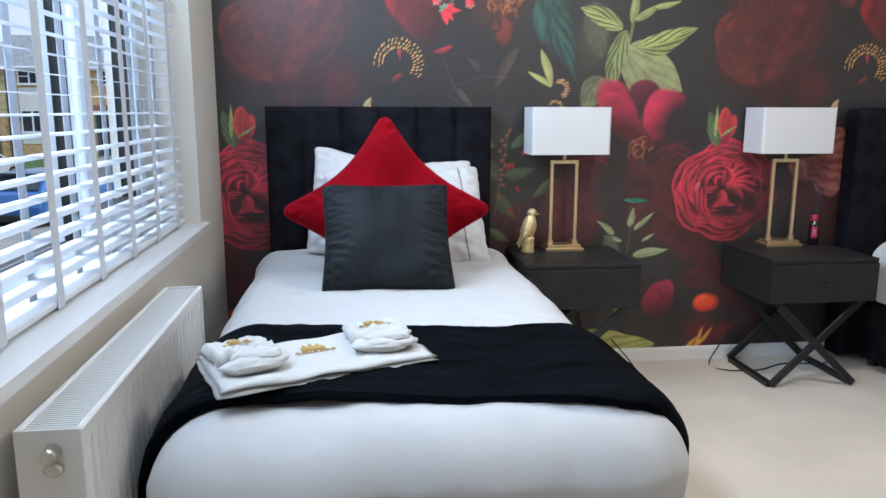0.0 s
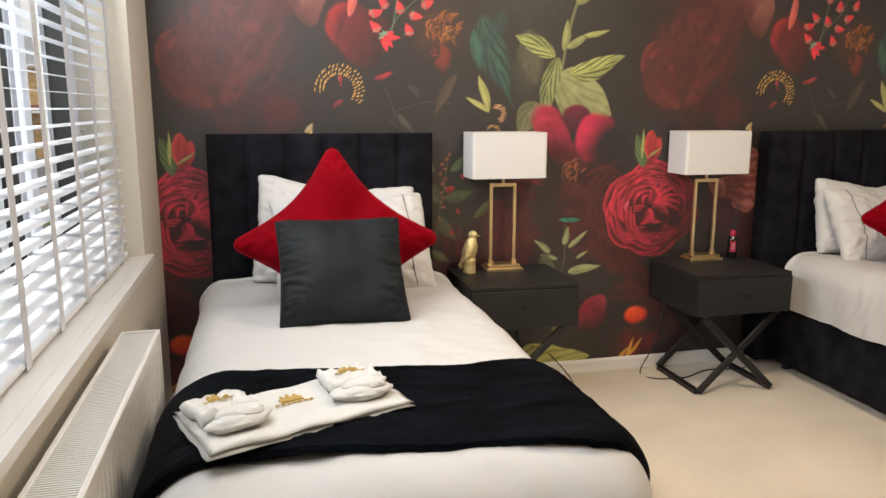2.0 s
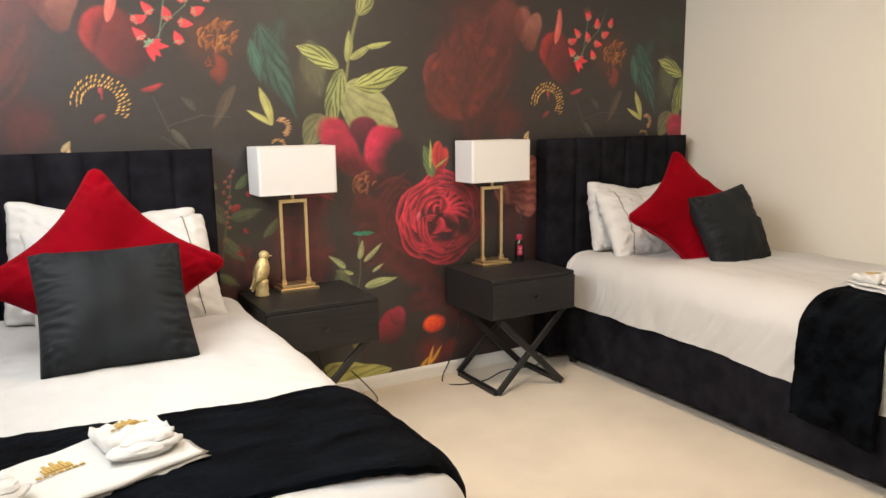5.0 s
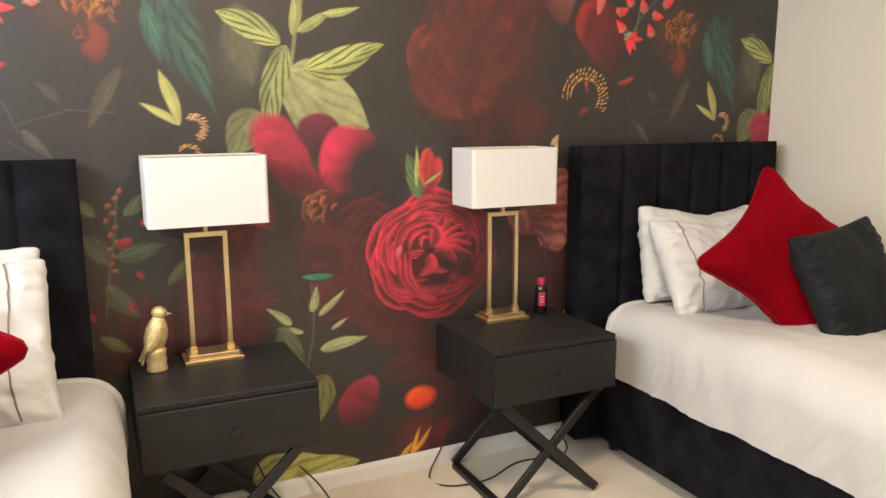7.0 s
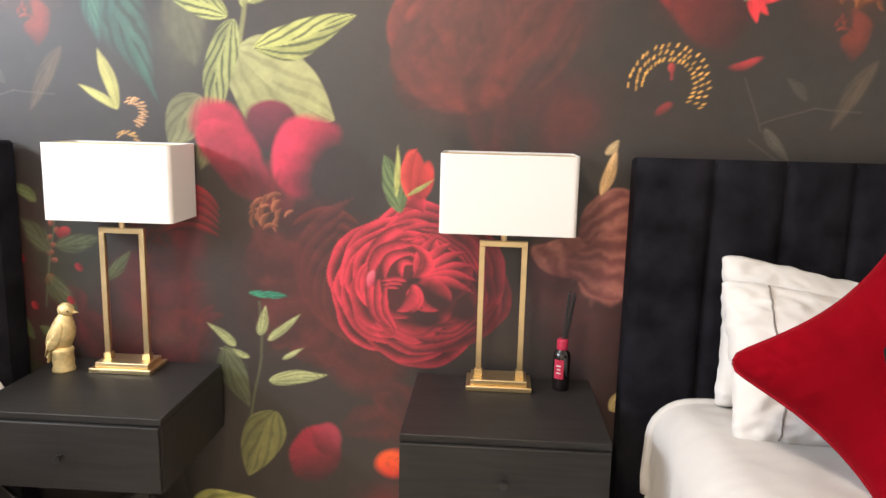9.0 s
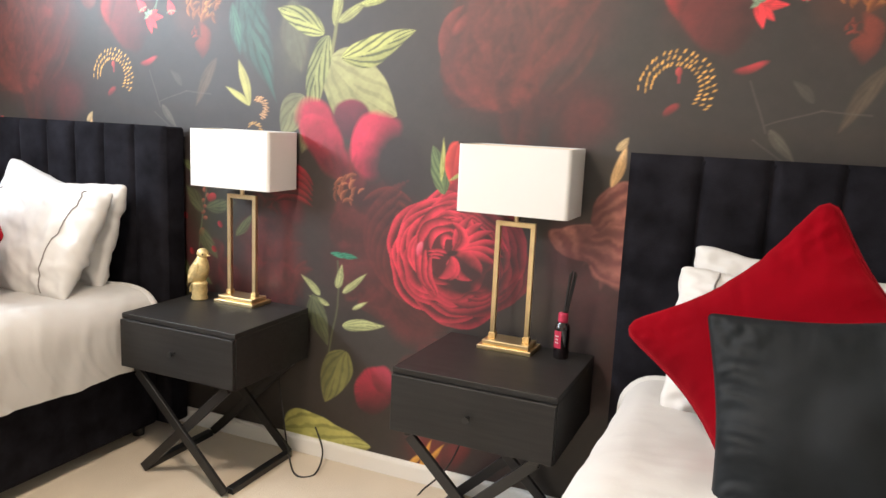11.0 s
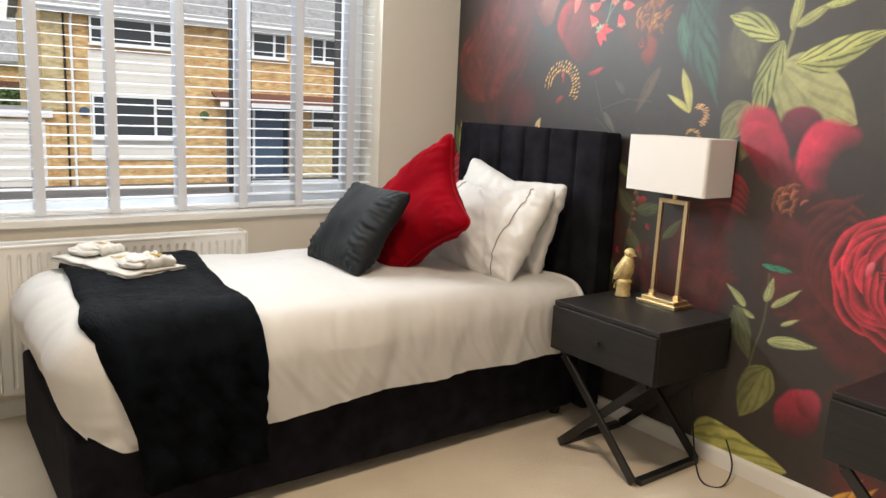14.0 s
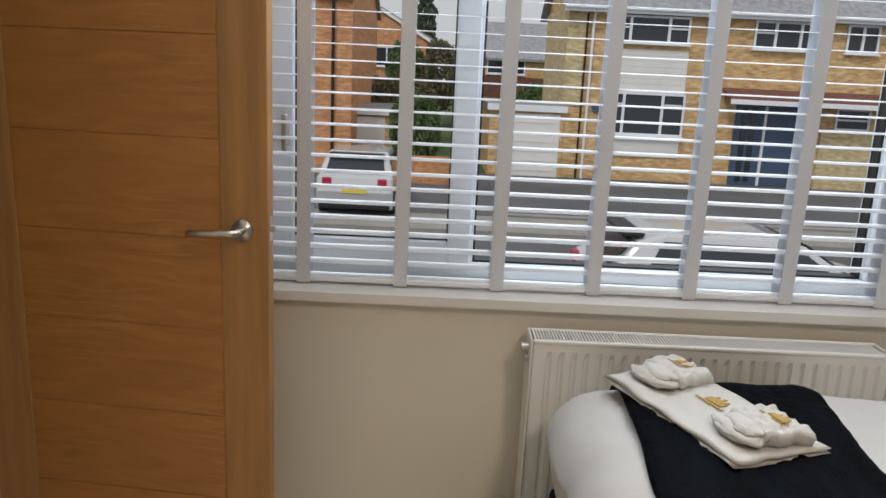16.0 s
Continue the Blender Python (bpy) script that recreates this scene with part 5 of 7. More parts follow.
def table_lamp(x, y, label):
    z0 = 0.575
    l = thing("table_lamp", (x, y, z0), label, "table lamp", "table lamps")
    bm = bmesh.new()
    box(bm, (x - 0.088, y - 0.055, z0), (x + 0.088, y + 0.055, z0 + 0.014), 0.002)
    box(bm, (x - 0.076, y - 0.043, z0 + 0.014), (x + 0.076, y + 0.043, z0 + 0.028), 0.002)
    part("base", bm, BRASS, l)
    for s in (-1, 1):
        bm = bmesh.new()
        box(bm, (x + s * 0.056 - 0.0075, y - 0.0075, z0 + 0.028), (x + s * 0.056 + 0.0075, y + 0.0075, z0 + 0.385), 0.001)
        box(bm, (x + s * 0.056 - 0.011, y - 0.011, z0 + 0.028), (x + s * 0.056 + 0.011, y + 0.011, z0 + 0.045), 0.001)
        part("post", bm, BRASS, l)
    bm = bmesh.new()
    box(bm, (x - 0.0635, y - 0.0075, z0 + 0.385), (x + 0.0635, y + 0.0075, z0 + 0.400), 0.001)
    part("crossbar", bm, BRASS, l)
    bm = bmesh.new()
    rod(bm, (x, y, z0 + 0.400), (x, y, z0 + 0.47), 0.008, 14)
    rod(bm, (x, y, z0 + 0.44), (x, y, z0 + 0.50), 0.018, 16)
    part("lamp_holder", bm, BRASS, l)
    bm = bmesh.new()
    a, b, za, zb, t = 0.173, 0.085, 1.003, 1.205, 0.002
    r = 0.012
    outline = []
    for cx, cy, start in ((a - r, b - r, 0), (-a + r, b - r, 90), (-a + r, -b + r, 180), (a - r, -b + r, 270)):
        for k in range(5):
            ang = radians(start + 22.5 * k)
            outline.append((cx + r * math.cos(ang), cy + r * math.sin(ang)))
    loops = []
    for z, off in ((za, 0), (zb, 0), (zb, t), (za, t)):
        loops.append([bm.verts.new((x + 0.006 + px * (a - off) / a, y + py * (b - off) / b, z)) for px, py in outline])
    k = len(outline)
    for p, q in zip(loops, loops[1:] + loops[:1]):
        for i in range(k):
            bm.faces.new((p[i], p[(i + 1) % k], q[(i + 1) % k], q[i]))
    part("shade", bm, SHADE, l, "white rectangular fabric shade")
    for z in (za + 0.001, zb - 0.004):
        bm = bmesh.new()
        box(bm, (x - a + 0.010, y - 0.0015, z), (x + a + 0.002, y + 0.0015, z + 0.003))
        part("shade_carrier", bm, BRASS, l)
    bm = bmesh.new()
    lathe(bm, [(0.010, 0), (0.012, 0.015), (0.026, 0.045), (0.030, 0.065), (0.022, 0.088), (0.006, 0.098)], 16, Matrix.Translation((x, y, z0 + 0.50)))
    part("bulb", bm, SHADE, l, "white glass bulb", smooth=True)


table_lamp(1.523, 3.205, "brass open-frame lamp with white shade beside the gold bird")
table_lamp(2.562, 3.205, "brass open-frame lamp with white shade beside the scent bottle")


# ---- cushions ----
def rounded(a, b, c=0.17):
    """The square's corners turned into quarter circles."""
    p, q = (abs(a) - 1 + c) / c, (abs(b) - 1 + c) / c
    if p > 0 and q > 0:
        return math.copysign(1 - c + c * p * math.sqrt(1 - q * q / 2), a), math.copysign(1 - c + c * q * math.sqrt(1 - p * p / 2), b)
    return a, b


ROUNDING = [0.15]


def cushion_point(a, b, s, w, h, thick, pinch, seed):
    """A place on one face (s: -1 front, 1 back) of a stuffed square; a and b run from -1 to 1."""
    fat = max(0.0, (1 - abs(a) ** 2.6) * (1 - abs(b) ** 2.6)) ** 0.46
    wob = 0.018 * min(1, fat * 1.0) * max(0.0, (abs(a) - 0.45) / 0.55) * noise.noise(Vector((a * 1.6, b * 8 + a * 3, seed + s))) + 0.022 * min(1, fat * 2) * max(0.0, abs(a * b) - 0.25) * noise.noise(Vector(((a - b) * 7, (a + b) * 7, seed)))
    across, far = (b, abs(a)) if abs(a) > abs(b) else (a, abs(b))
    sag = 0.0
    if 0.03 < pinch < 0.10:
        fade = max(0.0, (far - 0.45) / 0.55) ** 1.4 * (1.0 if abs(a) > abs(b) else 0.35)
        wob += 0.013 * fade * min(1, fat * 1.2) * noise.noise(Vector((across * 13 + 1.5 * noise.noise(Vector((across * 3, far * 3, seed))), far * 1.3, seed + s)))
    elif pinch < 0.03:
        fold = 0.35 - abs(noise.noise(Vector((a * 3.2 + b, b * 2.0 - a, seed + s * 2))))
        wob += (0.016 * fold + 0.008 * noise.noise(Vector((a * 9 + b * 3, b * 5, seed)))) * min(1, fat * 2.5) * (0.4 + 0.6 * far)
        sag = 0.05 * max(0.0, b) * max(0.0, 0.85 - abs(a))
    elif pinch >= 0.10:
        wob += 0.020 * min(1, fat * 2) * max(0.0, far - 0.55) * noise.noise(Vector((across * 10, far * 2, seed + 9)))
    a, b = rounded(a, b, ROUNDING[0])
    x, z = a * w / 2 * (1 - pinch * (1 - b * b) ** 1.5), b * h / 2 * (1 - pinch * (1 - a * a) ** 1.5)
    wob += (rumple(x * 1.2, z, seed + s, 0.09, 0.010) + rumple(x, z, seed + s, 0.2, (0.012 if pinch < 0.03 else 0.020) + 0.2 * max(0.0, pinch - 0.1))) * min(1, fat * 2)
    if pinch < 0.05:
        x += 0.007 * noise.noise(Vector((b * 6, seed, a))) * a * a
        z += 0.006 * noise.noise(Vector((a * 7, seed, b))) * b * b
        wob += rumple(x + z * 0.7, (x - z) * 0.4, seed, 0.05, 0.006) * min(1, fat * 3)
    return Vector((x, s * (fat * thick / 2 + 0.001) + s * wob, z - sag))


def cushion_bm(w, h, thick, pinch, seed, n=90):
    """A stuffed square in the xz plane, the front towards -y."""
    bm = bmesh.new()
    for s in (-1, 1):
        grid(bm, n, n, lambda u, v, s=s: cushion_point(2 * u - 1, 2 * v - 1, s, w, h, thick, pinch, seed))
    bmesh.ops.remove_doubles(bm, verts=bm.verts, dist=0.0025)
    bmesh.ops.recalc_face_normals(bm, faces=bm.faces)
    return bm


def cushion(name, m, w, h, thick, material, label, pinch=0.06, seed=0.0, category="cushion", group="", piping=None):
    c = thing(name, m.translation, label, category, group)
    if material is VELVET_GREY:
        ROUNDING[0] = 0.05
    bm = cushion_bm(w, h, thick, pinch, seed)
    ROUNDING[0] = ROUNDING[0] if material is PILLOWCASE else 0.15
    bmesh.ops.transform(bm, matrix=m, verts=bm.verts)
    part("cover", bm, material, c, smooth=True)
    if piping:
        bm = bmesh.new()
        pts = []
        for k in range(81):
            side, f = divmod(k / 20, 1)
            f = 2 * f - 1
            a, b = {0: (f, -1), 1: (1, f), 2: (-f, 1), 3: (-1, -f), 4: (-1, -1)}[int(side)]
            a, b = rounded(a, b, ROUNDING[0])
            pts.append(m @ Vector((a * w / 2 * (1 - pinch * (1 - b * b) ** 1.5), 0, b * h / 2 * (1 - pinch * (1 - a * a) ** 1.5))))
        tube(bm, pts, 0.0045, 6)
        part("piping", bm, piping, c, smooth=True)
    return c


def upright(x, y, z, lean, yaw=0.0, spin=0.0):
    """The pose of a cushion with its centre at x, y, z, leaning back."""
    return pose(x, y, z, -lean, 0, yaw) @ pose(0, 0, 0, 0, spin, 0)


def pillow(m, w, h, seed, label, cord=True):
    ROUNDING[0] = 0.06
    c = cushion("pillow", m, w, h, 0.17, PILLOWCASE, label, 0.025, seed, "pillow", "pillows")
    if cord:
        for side in (-1, 1):
            bm = bmesh.new()
            tube(bm, [m @ (cushion_point(side * (0.72 + 0.02 * math.sin(4 * b)), b, -1, w, h, 0.17, 0.025, seed) + Vector((0, -0.0015, 0))) for b in (-0.94 + 1.88 * k / 60 for k in range(61))], 0.0024, 6)
            part("piping", bm, GREYCORD, c, "thin grey piping", smooth=True)
    ROUNDING[0] = 0.15
    return c


pillow(upright(0.745, 3.045, 0.800, 14, 0, 6), 0.645, 0.44, 1.0, "plump white pillow propped against the velvet headboard", False)
pillow(upright(0.80, 2.89, 0.775, 34, 0, -2), 0.62, 0.43, 2.0, "white pillow with thin grey piping in front of another")
RED_LABEL, GREY_LABEL = "red velvet cushion with piped edge balanced on its corner", "small charcoal velvet cushion leaning on the red cushion"
cushion("cushion", upright(0.715, 2.60, 0.845, 27, 0, 45), 0.53, 0.53, 0.20, VELVET_RED, RED_LABEL, 0.19, 3.0, group="cushions", piping=PIPING)
cushion("cushion", upright(0.70, 2.335, 0.795, 36), 0.41, 0.375, 0.15, VELVET_GREY, GREY_LABEL, 0.05, 4.0, group="cushions")
pillow(upright(3.42, 3.06, 0.785, 12, 0, 2), 0.66, 0.37, 5.0, "plump white pillow propped against the velvet headboard", False)
pillow(upright(3.40, 2.92, 0.765, 30, 0, 0), 0.66, 0.38, 6.0, "white pillow with thin grey piping in front of another")
cushion("cushion", upright(3.335, 2.61, 0.835, 27, -14, 45), 0.50, 0.50, 0.19, VELVET_RED, RED_LABEL, 0.18, 7.0, group="cushions", piping=PIPING)
cushion("cushion", upright(3.400, 2.425, 0.785, 24, 0, -7), 0.40, 0.385, 0.15, VELVET_GREY, GREY_LABEL, 0.07, 8.0, group="cushions")


# ---- towels ----
def motif(bm, m, size):
    """A small crown of stitched bars."""
    for k, hgt in enumerate((0.5, 0.85, 0.6, 1.0, 0.6, 0.85, 0.5)):
        x = (k - 3) * size * 0.14
        box(bm, (x - size * 0.06, -size * 0.25, 0), (x + size * 0.06, -size * 0.25 + size * 0.75 * hgt, 0.0022), 0.0, m)
    for k in range(7):
        x = (k - 3) * size * 0.24
        box(bm, (x - size * 0.085, -size * 0.47, 0), (x + size * 0.085, -size * 0.35, 0.0018), 0.0, m)


def towel_slab(bm, w, d, z0, thick, m, seed, sag=0.0):
    def place(u, v, top):
        a, b = 2 * u - 1, 2 * v - 1
        rim = max(abs(a), abs(b))
        lift = thick / 2 * max(0.0, 1 - max(0.0, (rim - 0.88) / 0.12) ** 2) ** 0.5
        x, y = a * w / 2 + 0.004 * noise.noise(Vector((b * 3, seed, 0))), b * d / 2 + 0.006 * noise.noise(Vector((a * 3, seed, 1)))
        wob = (0.007 + 0.35 * max(0.0, thick - 0.012)) * noise.noise(Vector((a * 2.5, b * 2.5, seed))) + 0.15 * max(0.0, thick - 0.012) * noise.noise(Vector((a * 6, b * 6, seed)))
        return m @ Vector((x, y, z0 + thick / 2 + wob + (lift if top else -lift)))
    grid(bm, 26, 18, lambda u, v: place(u, v, True))
    grid(bm, 26, 18, lambda u, v: place(1 - u, v, False))


def towel_set(x, y, z, rot, label):
    m = pose(x, y, z, 0, 0, rot)
    t = thing("bath_towel", (x, y, z), label, "towel", "folded towels")
    for k in range(2):
        bm = bmesh.new()
        towel_slab(bm, 0.446 - 0.006 * k, 0.236 - 0.006 * k, 0.0095 * k, 0.0105, m @ pose(0.003 * k, 0.002 * k, 0, 0, 0, 0.6 * k), 3.3 + k)
        bmesh.ops.remove_doubles(bm, verts=bm.verts, dist=0.0005)
        part("fold", bm, TOWEL, t, smooth=True)
    bm = bmesh.new()
    motif(bm, m @ Matrix.Translation((0.0, 0.03, 0.0235)), 0.052)
    part("stitching", bm, THREAD, t, "gold embroidered motif")
    for side, turn in ((-1, 8), (1, -6)):
        fm = m @ pose(side * 0.142, 0.012, 0.020, 0, 0, turn)
        f = thing("face_cloth", fm.translation, "white face cloth folded and rolled on the bath towel", "face cloth", "face cloths")
        bm = bmesh.new()
        towel_slab(bm, 0.126, 0.112, 0.0, 0.030, fm @ pose(0, 0.026, 0, -4), 5.0 + side)
        bmesh.ops.remove_doubles(bm, verts=bm.verts, dist=0.0005)
        part("fold", bm, TOWEL, f, smooth=True)
        for k, (px, py, pz, rx, ry, rz) in enumerate(((0.0, -0.050, 0.014, 0.066, 0.034, 0.016), (0.006, -0.040, 0.027, 0.050, 0.024, 0.012), (-0.004, -0.064, 0.016, 0.038, 0.022, 0.010), (0.024, -0.054, 0.027, 0.026, 0.016, 0.009))):
            bm = bmesh.new()
            bmesh.ops.create_uvsphere(bm, u_segments=28, v_segments=16, radius=1)
            for v in bm.verts:
                c = v.co * (1 + 0.22 * noise.noise(v.co * 1.6 + Vector((k, side, 7))) + 0.10 * noise.noise(v.co * 4 + Vector((side, k, 2))))
                v.co = fm @ Vector((px + rx * c.x, py + ry * c.y, max(0.001, pz + rz * c.z)))
            part("roll", bm, TOWEL, f, smooth=True)
        bm = bmesh.new()
        motif(bm, fm @ pose(0, 0.044, 0.0315, -4), 0.044)
        part("stitching", bm, THREAD, f, "gold embroidered motif")


towel_set(0.515, 1.485, 0.678, 20.5, "white bath towel folded flat on the black fur throw")
towel_set(3.36, 1.56, 0.675, -12, "white bath towel folded flat on the corner bed's throw")


# ---- ornaments ----
def bird_ornament(x, y, z):
    b = thing("bird_ornament", (x, y, z), "matt gold bird ornament perched on a stump on the table", "ornament")
    bm = bmesh.new()
    lathe(bm, [(0.030, 0), (0.031, 0.006), (0.027, 0.014), (0.029, 0.030), (0.027, 0.050), (0.030, 0.060), (0.026, 0.068), (0.010, 0.072)], 18, Matrix.Translation((x, y, z)))
    part("stump", bm, GOLD, b, smooth=True)
    lean = Matrix.Translation((x - 0.006, y, z + 0.060)) @ pose(0, 0, 0, 0, 11)
    bm = bmesh.new()
    lathe(bm, [(0.006, -0.004), (0.020, 0.004), (0.030, 0.022), (0.0345, 0.045), (0.033, 0.066), (0.026, 0.086), (0.019, 0.099), (0.0165, 0.106), (0.001, 0.108)], 24, lean, (0.95, 0.92))
    part("body", bm, GOLD, b, smooth=True)
    bm = bmesh.new()
    for c, r, wide, high in (((0.000, 0, 0.116), 0.0205, 1.08, 0.95), ((0.010, 0, 0.112), 0.012, 1.1, 0.8)):
        bmesh.ops.create_uvsphere(bm, u_segments=20, v_segments=12, radius=1, matrix=lean @ Matrix.Translation(c) @ Matrix.Diagonal((r * wide, r, r * high, 1)))
    part("head", bm, GOLD, b, smooth=True)
    bm = bmesh.new()
    rod(bm, lean @ Vector((0.016, 0, 0.114)), lean @ Vector((0.036, 0, 0.117)), 0.0065, 10, 0.0008)
    part("beak", bm, GOLD, b, smooth=True)
    bm = bmesh.new()
    bar(bm, lean @ Vector((-0.018, 0, 0.022)), lean @ Vector((-0.028, 0, -0.045)), 0.020, 0.007, 0.003)
    bar(bm, lean @ Vector((-0.022, 0.004, 0.020)), lean @ Vector((-0.036, 0.005, -0.036)), 0.012, 0.006, 0.002)
    part("tail", bm, GOLD, b)
    for side in (-1, 1):
        bm = bmesh.new()
        bmesh.ops.create_uvsphere(bm, u_segments=16, v_segments=10, radius=1, matrix=lean @ Matrix.Translation((-0.008, side * 0.026, 0.042)) @ pose(0, 0, 0, 0, 12) @ Matrix.Diagonal((0.021, 0.010, 0.044, 1)))
        for k in range(3):
            rod(bm, lean @ Vector((-0.004 - 0.007 * k, side * 0.034, 0.050 - 0.010 * k)), lean @ Vector((-0.022 - 0.003 * k, side * 0.022, -0.004 - 0.008 * k)), 0.0045, 8, 0.002)
        part("wing", bm, GOLD, b, smooth=True)
    for side in (-1, 1):
        bm = bmesh.new()
        bmesh.ops.create_uvsphere(bm, u_segments=10, v_segments=6, radius=0.0028, matrix=lean @ Matrix.Translation((0.014, side * 0.0165, 0.118)))
        part("eye", bm, RUBBER, b, "small dark eye")


bird_ornament(1.357, 3.165, 0.575)

BOTTLE = shader("dark_bottle_glass", (0.010, 0.007, 0.008), 0.08, coat=0.5)
BOTTLE_LABEL = shader("crimson_label", (0.42, 0.02, 0.06), 0.45)


def scent_bottle(x, y, z):
    b = thing("reed_diffuser", (x, y, z), "dark glass scent bottle with crimson label and black reeds", "reed diffuser")
    bm = bmesh.new()
    lathe(bm, [(0.021, 0), (0.0235, 0.004), (0.0235, 0.092), (0.021, 0.104), (0.012, 0.112), (0.012, 0.116)], 28, Matrix.Translation((x, y, z)))
    part("bottle", bm, BOTTLE, b, smooth=True)
    bm = bmesh.new()
    n = 10
    rings = [[bm.verts.new((x + 0.0243 * math.cos(radians(215 + 7 * k)), y + 0.0243 * math.sin(radians(215 + 7 * k)), z + h)) for k in range(n)] for h in (0.035, 0.088)]
    for k in range(n - 1):
        bm.faces.new((rings[0][k], rings[0][k + 1], rings[1][k + 1], rings[1][k]))
    part("label", bm, BOTTLE_LABEL, b, "crimson paper label", smooth=True)
    bm = bmesh.new()
    for k, w in enumerate((0.012, 0.009, 0.013)):
        a = radians(228 + 6 * k)
        box(bm, (-w / 2, -0.0006, 0), (w / 2, 0.0006, 0.003), 0, Matrix.Translation((x + 0.0248 * math.cos(radians(247)), y + 0.0248 * math.sin(radians(247)), z + 0.050 + 0.010 * k)) @ pose(0, 0, 0, 0, 0, -23))
    part("print", bm, COTTON, b, "pale bars of small print")
    bm = bmesh.new()
    lathe(bm, [(0.0145, 0.112), (0.0150, 0.116), (0.0150, 0.136), (0.0140, 0.140), (0.006, 0.141)], 22, Matrix.Translation((x, y, z)))
    part("collar", bm, BOTTLE_LABEL, b, "red bottle collar", smooth=True)
    for k in range(6):
        bm = bmesh.new()
        a = 2 * math.pi * k / 6
        rod(bm, (x + 0.003 * math.cos(a), y + 0.003 * math.sin(a), z + 0.10), (x + 0.020 + 0.010 * math.cos(a), y + 0.006 + 0.008 * math.sin(a), z + 0.262 + 0.004 * (k % 3)), 0.0022, 6)
        part("reed", bm, RUBBER, b)


scent_bottle(2.73, 3.20, 0.575)


def cable(name, points, label):
    pts = []
    p = [Vector(q) for q in points]
    for i in range(len(p) - 1):
        a, b, c, d = p[max(i - 1, 0)], p[i], p[i + 1], p[min(i + 2, len(p) - 1)]
        for k in range(8):
            t = k / 8
            pts.append(0.5 * (2 * b + (c - a) * t + (2 * a - 5 * b + 4 * c - d) * t * t + (3 * b - a - 3 * c + d) * t**3))
    pts.append(p[-1])
    t = thing(name, p[0], label, "cable", "lamp cables")
    bm = bmesh.new()
    tube(bm, pts, 0.0032, 7)
    part("flex", bm, RUBBER, t, smooth=True)


cable("lamp_cable", [(1.60, 3.285, 0.57), (1.61, 3.288, 0.40), (1.66, 3.27, 0.15), (1.74, 3.20, 0.02), (1.83, 3.12, 0.004), (1.88, 3.16, 0.004), (1.86, 3.24, 0.05), (1.80, 3.28, 0.12)], "thin black lamp cable looping on the carpet")
cable("lamp_cable", [(2.50, 3.285, 0.57), (2.45, 3.288, 0.40), (2.36, 3.27, 0.12), (2.27, 3.22, 0.004), (2.30, 3.12, 0.004), (2.45, 3.10, 0.004), (2.62, 3.17, 0.004), (2.80, 3.15, 0.004), (2.88, 3.22, 0.004), (2.86, 3.27, 0.05)], "thin black lamp cable trailing over the carpet")
# ---- outside ----
def brick_material(name, a, b, mortar, scale=1.0):
    mat = bpy.data.materials.new(name)
    mat.use_nodes = True
    tree = mat.node_tree
    bsdf = tree.nodes["Principled BSDF"]
    bsdf.inputs["Roughness"].default_value = 0.9
    coords, split, join = tree.nodes.new("ShaderNodeTexCoord"), tree.nodes.new("ShaderNodeSeparateXYZ"), tree.nodes.new("ShaderNodeCombineXYZ")
    add = tree.nodes.new("ShaderNodeMath")
    add.operation = "ADD"
    tree.links.new(coords.outputs["Object"], split.inputs[0])
    tree.links.new(split.outputs["X"], add.inputs[0])
    tree.links.new(split.outputs["Y"], add.inputs[1])
    tree.links.new(add.outputs[0], join.inputs["X"])
    tree.links.new(split.outputs["Z"], join.inputs["Y"])
    tex = tree.nodes.new("ShaderNodeTexBrick")
    tex.inputs["Scale"].default_value = scale
    tex.inputs["Brick Width"].default_value, tex.inputs["Row Height"].default_value, tex.inputs["Mortar Size"].default_value = 0.225, 0.075, 0.008
    tex.inputs["Color1"].default_value, tex.inputs["Color2"].default_value, tex.inputs["Mortar"].default_value = (*a, 1), (*b, 1), (*mortar, 1)
    tree.links.new(join.outputs[0], tex.inputs["Vector"])
    patch = tree.nodes.new("ShaderNodeTexNoise")
    patch.inputs["Scale"].default_value = 1.6
    ramp = tree.nodes.new("ShaderNodeMapRange")
    ramp.inputs["From Min"].default_value, ramp.inputs["From Max"].default_value = 0.3, 0.7
    ramp.inputs["To Min"].default_value, ramp.inputs["To Max"].default_value = 0.72, 1.35
    courses = tree.nodes.new("ShaderNodeMapping")
    courses.inputs["Scale"].default_value = (2.2, 2.2, 7.0)
    tree.links.new(coords.outputs["Object"], courses.inputs[0])
    tree.links.new(courses.outputs[0], patch.inputs["Vector"])
    patch.inputs["Detail"].default_value = 4
    tree.links.new(patch.outputs[0], ramp.inputs["Value"])
    mul = tree.nodes.new("ShaderNodeVectorMath")
    mul.operation = "SCALE"
    tree.links.new(tex.outputs["Color"], mul.inputs[0])
    tree.links.new(ramp.outputs[0], mul.inputs["Scale"])
    tree.links.new(mul.outputs[0], bsdf.inputs["Base Color"])
    return mat


